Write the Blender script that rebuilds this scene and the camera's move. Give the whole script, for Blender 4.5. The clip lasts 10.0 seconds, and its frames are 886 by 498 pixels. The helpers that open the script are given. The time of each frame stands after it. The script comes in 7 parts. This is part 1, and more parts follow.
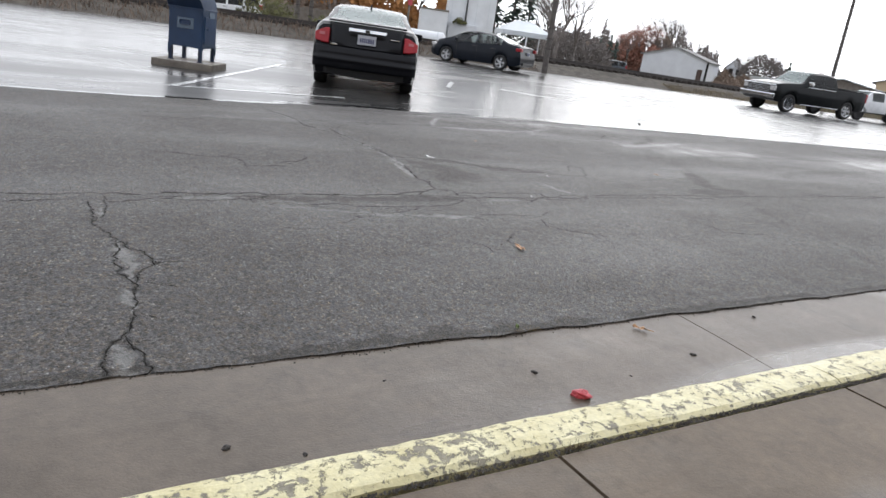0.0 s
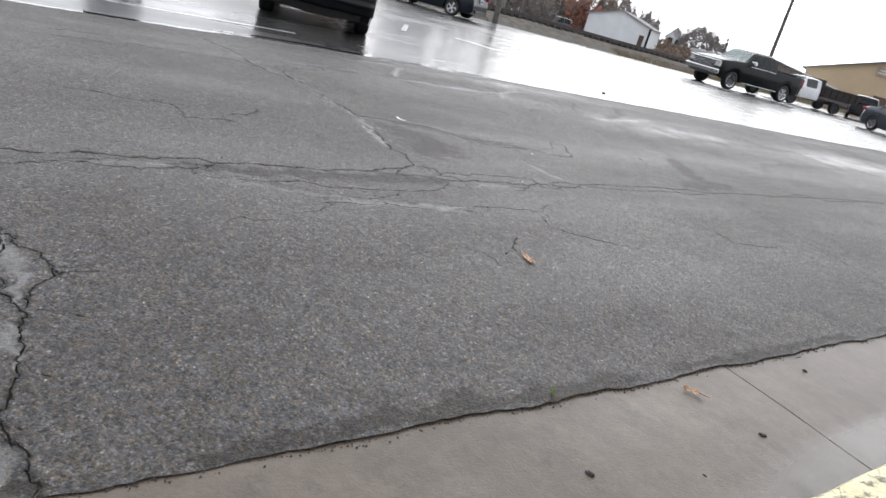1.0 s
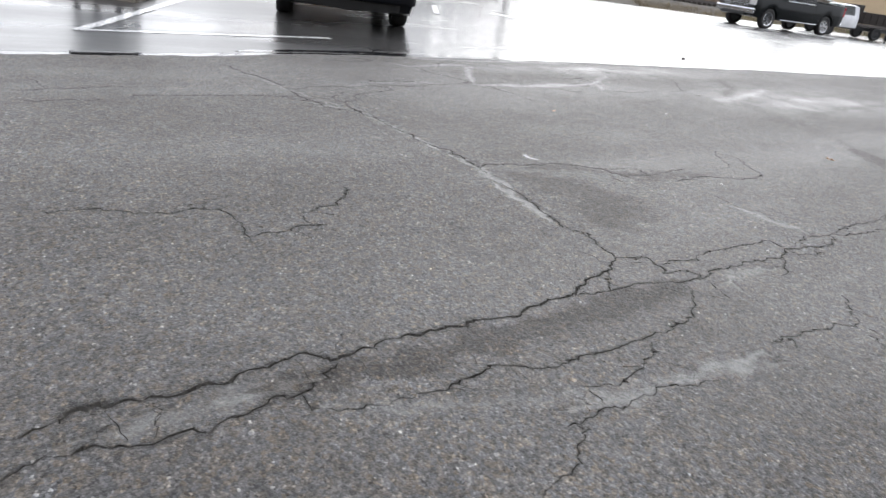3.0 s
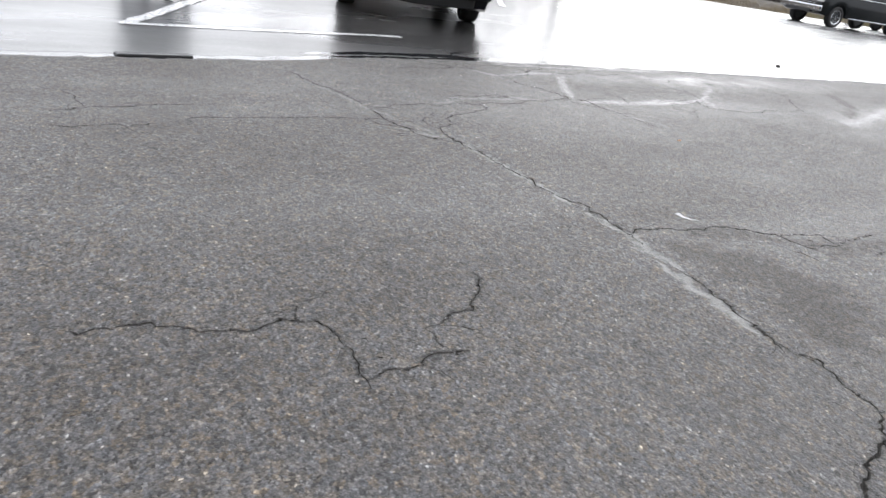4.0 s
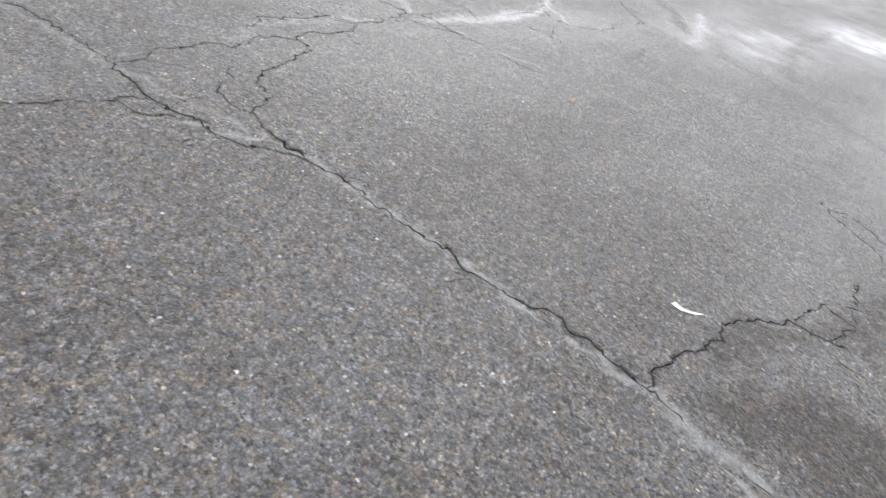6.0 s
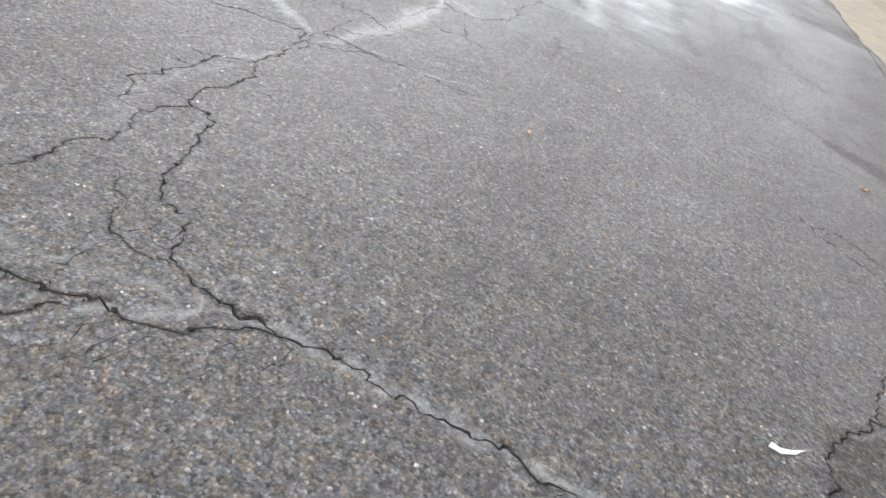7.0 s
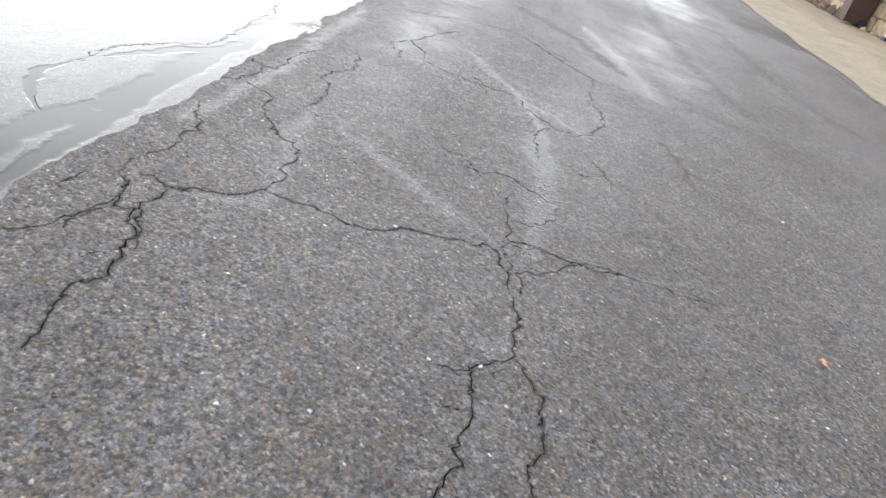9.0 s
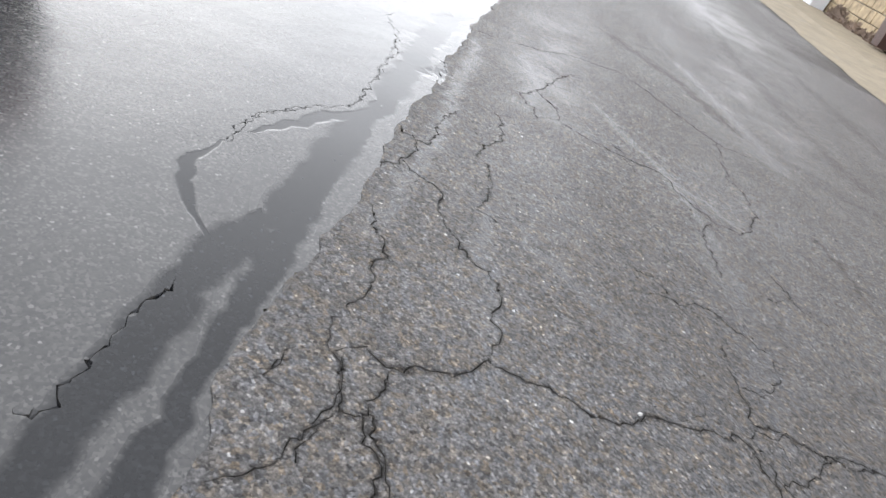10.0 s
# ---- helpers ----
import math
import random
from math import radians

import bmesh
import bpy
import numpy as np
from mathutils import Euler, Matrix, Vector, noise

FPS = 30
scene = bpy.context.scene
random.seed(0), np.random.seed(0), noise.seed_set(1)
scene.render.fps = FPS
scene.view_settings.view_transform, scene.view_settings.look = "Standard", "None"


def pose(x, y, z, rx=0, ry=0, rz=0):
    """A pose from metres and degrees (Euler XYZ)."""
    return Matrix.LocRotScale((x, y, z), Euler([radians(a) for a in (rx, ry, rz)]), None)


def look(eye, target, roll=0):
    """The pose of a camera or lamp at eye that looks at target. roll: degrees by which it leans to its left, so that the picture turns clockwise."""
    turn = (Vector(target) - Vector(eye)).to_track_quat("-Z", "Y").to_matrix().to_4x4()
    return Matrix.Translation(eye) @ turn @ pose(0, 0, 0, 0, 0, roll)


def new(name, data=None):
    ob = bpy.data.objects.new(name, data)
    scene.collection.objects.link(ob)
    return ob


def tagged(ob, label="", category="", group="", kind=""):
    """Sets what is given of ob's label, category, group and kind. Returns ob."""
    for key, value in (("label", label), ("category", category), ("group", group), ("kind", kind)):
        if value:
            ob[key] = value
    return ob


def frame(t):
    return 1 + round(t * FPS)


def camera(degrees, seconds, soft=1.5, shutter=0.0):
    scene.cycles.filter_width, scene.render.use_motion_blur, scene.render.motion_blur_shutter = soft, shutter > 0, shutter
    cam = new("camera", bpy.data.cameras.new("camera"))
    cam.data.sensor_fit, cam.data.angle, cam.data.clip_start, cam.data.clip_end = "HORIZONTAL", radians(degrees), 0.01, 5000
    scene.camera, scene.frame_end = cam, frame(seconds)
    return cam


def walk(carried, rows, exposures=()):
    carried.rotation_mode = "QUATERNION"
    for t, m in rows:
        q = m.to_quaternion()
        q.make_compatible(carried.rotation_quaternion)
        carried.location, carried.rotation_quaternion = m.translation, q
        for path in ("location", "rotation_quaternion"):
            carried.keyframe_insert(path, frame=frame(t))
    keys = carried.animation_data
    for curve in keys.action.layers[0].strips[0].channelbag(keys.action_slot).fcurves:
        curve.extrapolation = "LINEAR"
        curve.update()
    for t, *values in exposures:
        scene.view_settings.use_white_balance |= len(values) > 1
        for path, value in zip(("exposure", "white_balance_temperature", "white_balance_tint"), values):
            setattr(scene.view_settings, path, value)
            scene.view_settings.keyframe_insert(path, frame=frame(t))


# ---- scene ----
# ---- camera ----
cam = camera(64.0, 10.0, soft=1.5, shutter=0.04)
PATH = [
    (0, (0.000, 0.000, 1.113), (1.040, 1.608, 0.537), 8.47),
    (0.5, (0.198, 0.502, 1.081), (1.396, 1.980, 0.463), 11.14),
    (1, (0.163, 0.919, 1.084), (1.375, 2.357, 0.404), 15.35),
    (1.5, (0.265, 1.359, 1.036), (1.424, 2.843, 0.361), 11.19),
    (2, (0.348, 1.788, 1.020), (1.421, 3.333, 0.343), 9.01),
    (2.5, (0.477, 2.322, 0.990), (1.752, 3.716, 0.331), 7.37),
    (3, (0.587, 2.864, 0.992), (1.746, 4.305, 0.230), 8.33),
    (3.2, (0.604, 3.074, 0.956), (1.637, 4.592, 0.162), 8.70),
    (4.3, (0.832, 4.136, 0.987), (1.945, 5.569, 0.144), 11.09),
    (4.5, (0.885, 4.311, 0.954), (1.994, 5.710, 0.053), 13.39),
    (5, (1.042, 4.677, 0.976), (2.408, 5.780, 0.019), 16.01),
    (5.2, (1.146, 4.863, 0.979), (2.602, 5.762, -0.056), 19.22),
    (6.3, (1.580, 5.660, 0.954), (3.134, 6.372, -0.084), 20.48),
    (6.5, (1.668, 5.791, 0.932), (3.254, 6.394, -0.128), 20.29),
    (7, (1.882, 6.203, 0.962), (3.556, 6.612, -0.054), 20.25),
    (7.3, (1.949, 6.460, 0.971), (3.613, 6.634, -0.124), 25.12),
    (7.5, (1.991, 6.615, 1.052), (3.700, 6.833, 0.036), 20.68),
    (8, (2.257, 6.989, 1.013), (3.977, 7.096, -0.003), 19.08),
    (8.5, (2.433, 7.424, 0.990), (4.176, 7.446, 0.008), 22.39),
    (9, (2.594, 7.817, 1.003), (4.345, 7.889, 0.041), 18.88),
    (9.5, (2.898, 8.197, 0.980), (4.612, 8.208, -0.050), 23.54),
    (10, (3.062, 8.666, 0.992), (4.791, 8.644, -0.014), 25.42),
]
walk(cam, [(t, look(eye, target, roll)) for t, eye, target, roll in PATH],
     [(0, -0.86), (1, -0.64), (2, -0.47), (3, -0.39), (4.5, -0.18), (5, -0.13), (6.5, 0.04), (8, 0.07), (9, 0.04), (10, 0.02)])

# ---- world and light ----
world = bpy.data.worlds.new("overcast_sky")
scene.world = world
world.use_nodes = True
wn, wl = world.node_tree.nodes, world.node_tree.links
sky = wn.new("ShaderNodeTexSky")
sky.sky_type, sky.sun_disc = "NISHITA", False
sky.sun_elevation, sky.sun_rotation = radians(9), radians(50)
sky.air_density, sky.dust_density, sky.ozone_density = 1.0, 8.0, 1.0
grey = wn.new("ShaderNodeHueSaturation")
grey.inputs["Saturation"].default_value = 0.12
grey.inputs["Value"].default_value = 0.10
wl.new(sky.outputs[0], grey.inputs["Color"])
# brighter cloud round the hidden sun
SUN_WAY = Vector((math.sin(radians(50)) * math.cos(radians(9)), math.cos(radians(50)) * math.cos(radians(9)), math.sin(radians(9))))
coord = wn.new("ShaderNodeTexCoord")
dot = wn.new("ShaderNodeVectorMath")
dot.operation = "DOT_PRODUCT"
dot.inputs[1].default_value = SUN_WAY
wl.new(coord.outputs["Generated"], dot.inputs[0])
glow = wn.new("ShaderNodeMapRange")
glow.interpolation_type = "SMOOTHERSTEP"
glow.inputs["From Min"].default_value, glow.inputs["From Max"].default_value = 0.05, 1.0
wl.new(dot.outputs["Value"], glow.inputs["Value"])
shade = wn.new("ShaderNodeMix")
shade.data_type = "RGBA"
shade.inputs[6].default_value, shade.inputs[7].default_value = (2.3, 2.38, 2.6, 1), (4.6, 4.7, 4.96, 1)
wl.new(glow.outputs[0], shade.inputs[0])
cloud = wn.new("ShaderNodeMix")
cloud.data_type = "RGBA"
cloud.inputs[0].default_value = 0.85
wl.new(grey.outputs[0], cloud.inputs[6])
wl.new(shade.outputs[2], cloud.inputs[7])
wl.new(cloud.outputs[2], wn["Background"].inputs[0])
wn["Background"].inputs[1].default_value = 1.0

sun = new("sun", bpy.data.lights.new("sun", "SUN"))
sun.data.energy, sun.data.angle, sun.data.color = 0.5, radians(45), (1.0, 0.98, 0.95)
sun.matrix_world = look(SUN_WAY * 60, (0, 0, 0))


# ---- materials ----
class Nodes:
    """A small builder of node materials."""

    def __init__(self, name):
        self.mat = bpy.data.materials.new(name)
        self.mat.use_nodes = True
        self.n, self.l = self.mat.node_tree.nodes, self.mat.node_tree.links
        self.b = self.n["Principled BSDF"]
        geo = self.n.new("ShaderNodeNewGeometry")
        self.pos = geo.outputs["Position"]
        self.island = geo.outputs["Random Per Island"]

    def put(self, socket, value):
        if isinstance(value, bpy.types.NodeSocket):
            self.l.new(value, socket)
        elif isinstance(value, tuple) and len(value) == 3 and socket.type == "RGBA":
            socket.default_value = (*value, 1)
        elif socket.type == "RGBA" and isinstance(value, (int, float)):
            socket.default_value = (value, value, value, 1)
        else:
            socket.default_value = value

    def set(self, **kw):
        names = {"color": "Base Color", "rough": "Roughness", "metal": "Metallic", "normal": "Normal", "ior": "IOR", "coat": "Coat Weight",
                 "coat_rough": "Coat Roughness", "spec": "Specular IOR Level", "emit": "Emission Color", "emit_strength": "Emission Strength", "alpha": "Alpha"}
        for k, v in kw.items():
            self.put(self.b.inputs[names[k]], v)
        return self.mat

    def stretch(self, scale, shift=(0, 0, 0), turn=0.0):
        m = self.n.new("ShaderNodeMapping")
        self.l.new(self.pos, m.inputs[0])
        m.inputs["Scale"].default_value, m.inputs["Location"].default_value = scale, shift
        m.inputs["Rotation"].default_value = (0, 0, turn)
        return m.outputs[0]

    def noise(self, scale, detail=4.0, rough=0.55, at=None, distort=0.0):
        t = self.n.new("ShaderNodeTexNoise")
        t.inputs["Scale"].default_value, t.inputs["Detail"].default_value, t.inputs["Roughness"].default_value = scale, detail, rough
        t.inputs["Distortion"].default_value = distort
        self.l.new(at or self.pos, t.inputs["Vector"])
        return t.outputs["Fac"]

    def cells(self, scale, feature="F1", at=None):
        t = self.n.new("ShaderNodeTexVoronoi")
        t.feature = feature
        t.inputs["Scale"].default_value = scale
        self.l.new(at or self.pos, t.inputs["Vector"])
        return t

    def attr(self, name):
        a = self.n.new("ShaderNodeAttribute")
        a.attribute_name = name
        return a.outputs["Fac"]

    def ramp(self, fac, stops, smooth=False):
        r = self.n.new("ShaderNodeValToRGB")
        r.color_ramp.interpolation = "EASE" if smooth else "LINEAR"
        els = r.color_ramp.elements
        while len(els) < len(stops):
            els.new(0.5)
        for e, (p, c) in zip(els, stops):
            e.position = p
            e.color = (*c, 1) if isinstance(c, tuple) else (c, c, c, 1)
        self.put(r.inputs[0], fac)
        return r.outputs[0]

    def mix(self, fac, a, b, kind="MIX"):
        m = self.n.new("ShaderNodeMix")
        m.data_type, m.blend_type = "RGBA", kind
        self.put(m.inputs[0], fac), self.put(m.inputs[6], a), self.put(m.inputs[7], b)
        return m.outputs[2]

    def math(self, op, a, b=0.0, clamp=False):
        m = self.n.new("ShaderNodeMath")
        m.operation, m.use_clamp = op, clamp
        self.put(m.inputs[0], a), self.put(m.inputs[1], b)
        return m.outputs[0]

    def bump(self, height, distance, strength=1.0, normal=None):
        b = self.n.new("ShaderNodeBump")
        b.inputs["Distance"].default_value, b.inputs["Strength"].default_value = distance, strength
        self.put(b.inputs["Height"], height)
        if normal:
            self.l.new(normal, b.inputs["Normal"])
        return b.outputs[0]


def plain(name, color, rough=0.5, metal=0.0, vary=0.12, scale=9.0, grain=0.0006, coat=0.0, grain_scale=220.0):
    """A surface of one colour with soft blotches, fine grain and slightly uneven gloss."""
    m = Nodes(name)
    blot = m.noise(scale, 5)
    dark = tuple(c * (1 - vary) for c in color)
    light = tuple(min(1, c * (1 + vary)) for c in color)
    col = m.ramp(blot, [(0.3, dark), (0.7, light)])
    r = m.ramp(m.noise(scale * 2.3, 4), [(0.3, max(0.02, rough * 0.85)), (0.7, min(1, rough * 1.15))])
    nrm = m.bump(m.noise(grain_scale, 3), grain) if grain else None
    out = m.set(color=col, rough=r, metal=metal, coat=coat, coat_rough=0.04)
    if nrm:
        m.set(normal=nrm)
    return out


def asphalt(name, stone, dark, light, base_rough, wet_rough, wet_spots, stone_scale, relief):
    """Worn asphalt: stones of several tones in a dark binder, damp in patches."""
    m = Nodes(name)
    flat = m.stretch((1, 1, 0.2))
    stir = m.n.new("ShaderNodeTexNoise")
    stir.inputs["Scale"].default_value, stir.inputs["Detail"].default_value = stone_scale * 0.9, 3.0
    m.l.new(flat, stir.inputs["Vector"])
    bend = m.n.new("ShaderNodeVectorMath")
    bend.operation = "MULTIPLY_ADD"
    m.l.new(stir.outputs["Color"], bend.inputs[0]), m.l.new(flat, bend.inputs[2])
    bend.inputs[1].default_value = (1.3 / stone_scale,) * 3
    flat = bend.outputs[0]
    st = m.cells(stone_scale, at=flat)
    st2 = m.cells(stone_scale * 0.52, at=flat)
    tone = m.ramp(st.outputs["Color"], [(0.0, dark), (0.1, dark), (0.28, tuple(s * 0.72 for s in stone)), (0.62, stone), (0.84, tuple(s * 1.42 for s in stone)), (0.93, tuple(s * 1.9 for s in stone)), (0.965, light), (1.0, light)])
    st3 = m.cells(stone_scale * 0.46, at=flat)
    tone = m.mix(1.0, tone, m.ramp(st3.outputs["Color"], [(0.0, 0.64), (0.3, 0.87), (0.65, 1.04), (0.95, 1.4)]), "MULTIPLY")
    warm = m.ramp(st2.outputs["Color"], [(0.0, (0.88, 0.95, 1.06)), (0.5, (1, 1, 1)), (0.8, (1.12, 1.01, 0.86)), (1.0, (1.24, 1.02, 0.74))])
    tone = m.mix(1.0, tone, warm, "MULTIPLY")
    gap = m.ramp(st.outputs["Distance"], [(0.25, 1.0), (0.7, 0.62)])
    tone = m.mix(0.9, tone, gap, "MULTIPLY")
    tone = m.mix(1.0, tone, m.ramp(m.noise(stone_scale * 0.75, 5, 0.82), [(0.32, 0.5), (0.5, 1.0), (0.68, 1.5)]), "MULTIPLY")
    big = m.ramp(m.noise(0.9, 5, 0.6), [(0.3, (0.78, 0.75, 0.72)), (0.7, (1.18, 1.18, 1.18))])
    tone = m.mix(1.0, tone, big, "MULTIPLY")
    mid = m.ramp(m.noise(9.0, 5, 0.65), [(0.3, 0.8), (0.7, 1.18)])
    tone = m.mix(1.0, tone, mid, "MULTIPLY")
    pits = m.ramp(m.noise(52, 4, 0.68), [(0.3, 0.45), (0.45, 0.97), (0.7, 1.22)])
    tone = m.mix(1.0, tone, pits, "MULTIPLY")
    grit = m.ramp(m.math("MULTIPLY", m.attr("grit"), m.ramp(m.noise(95, 4, 0.7), [(0.36, 0.0), (0.56, 1.0)])), [(0.12, 0.0), (0.55, 1.0)])
    tone = m.mix(grit, tone, m.mix(1.0, tone, (0.3, 0.285, 0.27), "MULTIPLY"))
    # pale fines washed along the cracks, and dark patches
    broken = m.math("MULTIPLY", m.math("SUBTRACT", m.noise(16, 6, 0.75), 0.5), 2.2)
    dust = m.ramp(m.math("ADD", m.attr("dust"), m.math("MULTIPLY", broken, m.math("MULTIPLY", m.attr("dust"), 2.0, True))), [(0.02, 0.0), (1.0, 0.66)], True)
    tone = m.mix(dust, tone, m.mix(1.0, m.ramp(m.cells(stone_scale * 1.9, at=flat).outputs["Color"], [(0.0, (0.14, 0.139, 0.133)), (0.6, (0.205, 0.204, 0.198)), (1.0, (0.29, 0.287, 0.276))]), mid, "MULTIPLY"))
    tar = m.ramp(m.math("ADD", m.attr("tar"), m.math("MULTIPLY", broken, m.math("MULTIPLY", m.attr("tar"), 2.0, True))), [(0.05, 0.0), (0.45, 1.0)], True)
    tone = m.mix(tar, tone, m.mix(1.0, tone, (0.52, 0.49, 0.46), "MULTIPLY"))
    damp = m.noise(1.0, 3, 0.5, at=m.stretch((0.22, 0.95, 1), (3.1, 0.4, 0), 0.05))
    wet = m.ramp(damp, [(0.42, 0.0), (0.7, 0.4)], True)
    for x, y, a, b in wet_spots:
        v = m.n.new("ShaderNodeTexGradient")
        v.gradient_type = "SPHERICAL"
        m.l.new(m.stretch((1 / a, 1 / b, 0), (-x / a, -y / b, 0)), v.inputs[0])
        edge = m.math("MULTIPLY", v.outputs["Fac"], m.ramp(m.noise(2.1, 4), [(0.3, 0.2), (0.7, 1.3)]))
        wet = m.math("ADD", wet, edge, True)
    wet = m.math("MULTIPLY", wet, m.math("SUBTRACT", 1.0, m.math("MULTIPLY", tar, 0.7)))
    pool = m.ramp(m.math("ADD", m.attr("pool"), m.math("MULTIPLY", m.math("SUBTRACT", m.noise(9, 5, 0.7), 0.5), m.math("MULTIPLY", m.attr("pool"), 1.5, True))), [(0.02, 0.0), (0.5, 1.0)], True)
    tone = m.mix(wet, tone, m.mix(1.0, tone, (0.82, 0.83, 0.85), "MULTIPLY"))
    film = m.ramp(m.math("ADD", m.attr("film"), m.math("MULTIPLY", broken, m.math("MULTIPLY", m.attr("film"), 1.4, True))), [(0.0, 0.0), (1.3, 0.85)], True)
    tone = m.mix(film, tone, m.mix(1.0, tone, (0.8, 0.83, 0.88), "MULTIPLY"))
    tone = m.mix(pool, tone, m.mix(1.0, tone, (0.16, 0.175, 0.205), "MULTIPLY"))
    grain = m.ramp(m.noise(60, 3), [(0.3, base_rough * 0.88), (0.7, base_rough * 1.12)])
    rough = m.mix(pool, m.mix(film, m.mix(dust, m.mix(wet, grain, wet_rough), 0.42), 0.3), 0.1)
    height = m.math("SUBTRACT", 1.0, st.outputs["Distance"])
    height = m.math("ADD", m.math("MULTIPLY", height, 0.7), m.math("MULTIPLY", m.noise(70, 5, 0.65), 1.6))
    soft = m.math("MULTIPLY", m.math("SUBTRACT", 1.0, m.math("MULTIPLY", wet, 0.55)), m.math("SUBTRACT", 1.0, m.math("MULTIPLY", m.math("ADD", pool, m.math("ADD", m.math("MULTIPLY", dust, 0.5), m.math("MULTIPLY", film, 0.6)), True), 0.93)))
    nrm = m.bump(m.math("MULTIPLY", height, soft), relief)
    nrm = m.bump(m.noise(2.2, 3), 0.02, 0.5, nrm)
    return m.set(color=tone, rough=rough, normal=nrm, ior=1.4, spec=0.31)


M = {}
M["lane"] = asphalt("lane_asphalt", (0.1, 0.0955, 0.092), (0.027, 0.025, 0.023), (0.36, 0.35, 0.325), 0.6, 0.32,
                    [(8.6, 6.9, 2.6, 0.8), (13.5, 6.3, 4.0, 1.0), (7.0, 8.5, 3.0, 0.5)], 135, 0.0032)


def lot_asphalt():
    """Smooth old asphalt under a film of rain water."""
    m = Nodes("wet_lot_asphalt")
    flat = m.stretch((1, 1, 0.2))
    st = m.cells(150, at=flat)
    tone = m.ramp(st.outputs["Color"], [(0.0, (0.022, 0.022, 0.023)), (0.6, (0.036, 0.035, 0.034)), (0.9, (0.066, 0.064, 0.061)), (0.97, (0.13, 0.127, 0.122))])
    tone = m.mix(1.0, tone, m.ramp(m.noise(0.5, 5, 0.6), [(0.3, 0.75), (0.7, 1.25)]), "MULTIPLY")
    pool = m.ramp(m.math("ADD", m.attr("pool"), m.math("MULTIPLY", m.math("SUBTRACT", m.noise(9, 5, 0.7), 0.5), m.math("MULTIPLY", m.attr("pool"), 1.5, True))), [(0.02, 0.0), (0.5, 1.0)], True)
    tone = m.mix(pool, tone, m.mix(1.0, tone, (0.2, 0.22, 0.26), "MULTIPLY"))
    film = m.ramp(m.noise(1.0, 5, 0.62, at=m.stretch((0.12, 0.42, 1), (1.7, 2.2, 0), 0.1)), [(0.32, 0.34), (0.55, 0.22)], True)
    still = m.math("SUBTRACT", 1.0, m.math("MULTIPLY", pool, 0.95))
    nrm = m.bump(m.math("MULTIPLY", m.math("SUBTRACT", 1.0, st.outputs["Distance"]), still), 0.00016)
    nrm = m.bump(m.math("MULTIPLY", m.noise(3.5, 4), still), 0.004, 0.7, nrm)
    return m.set(color=tone, rough=m.mix(m.math("MULTIPLY", pool, 0.9), film, 0.12), normal=nrm, ior=m.math("SUBTRACT", 1.4, m.math("MULTIPLY", pool, 0.09)))


M["lot"] = lot_asphalt()


def crack_soil():
    m = Nodes("crack_soil")
    c = m.ramp(m.noise(90, 5), [(0.3, (0.014, 0.013, 0.011)), (0.7, (0.06, 0.055, 0.048))])
    return m.set(color=c, rough=0.85, normal=m.bump(m.noise(160, 4), 0.004))


M["soil"] = crack_soil()


def concrete(name, a, b, rough_wet, rough_dry, wet_low=0.42, wet_high=0.6, spots=()):
    m = Nodes(name)
    c = m.ramp(m.noise(1.6, 6, 0.65), [(0.28, a), (0.72, b)])
    c = m.mix(1.0, c, m.ramp(m.noise(22, 6, 0.75), [(0.3, 0.78), (0.7, 1.16)]), "MULTIPLY")
    c = m.mix(1.0, c, m.ramp(m.noise(5, 6, 0.7, distort=0.4), [(0.34, 0.78), (0.44, 1.0), (0.7, 1.06)]), "MULTIPLY")
    speck = m.ramp(m.cells(260).outputs["Color"], [(0, 0.75), (0.2, 1.0), (0.9, 1.0), (1, 1.25)])
    c = m.mix(0.8, c, speck, "MULTIPLY")
    wet = m.ramp(m.noise(1.1, 4, 0.55, at=m.stretch((0.5, 1.6, 1), (0.6, 0.2, 0))), [(wet_low, 0.0), (wet_high, 1.0)], True)
    for x, y, sx, sy in spots:
        v = m.n.new("ShaderNodeTexGradient")
        v.gradient_type = "SPHERICAL"
        m.l.new(m.stretch((1 / sx, 1 / sy, 0), (-x / sx, -y / sy, 0)), v.inputs[0])
        wet = m.math("ADD", wet, m.math("MULTIPLY", v.outputs["Fac"], 2.5), True)
    c = m.mix(wet, c, m.mix(1.0, c, (0.8, 0.8, 0.81), "MULTIPLY"))
    n = m.bump(m.noise(130, 4), 0.0014)
    return m.set(color=c, rough=m.mix(wet, rough_dry, rough_wet), normal=m.bump(m.noise(6, 3), 0.004, 0.5, n), ior=1.45)


M["gutter"] = concrete("gutter_concrete", (0.076, 0.058, 0.042), (0.128, 0.101, 0.077), 0.17, 0.45, 0.52, 0.72, spots=[(3.2, 1.6, 1.2, 0.16)])
M["walk"] = concrete("sidewalk_concrete", (0.086, 0.062, 0.04), (0.15, 0.112, 0.075), 0.3, 0.6, 0.5, 0.75)
M["apron"] = concrete("apron_concrete", (0.16, 0.132, 0.088), (0.25, 0.205, 0.138), 0.4, 0.75, 0.6, 0.9)
M["base"] = concrete("footing_concrete", (0.15, 0.13, 0.11), (0.27, 0.24, 0.2), 0.3, 0.7)


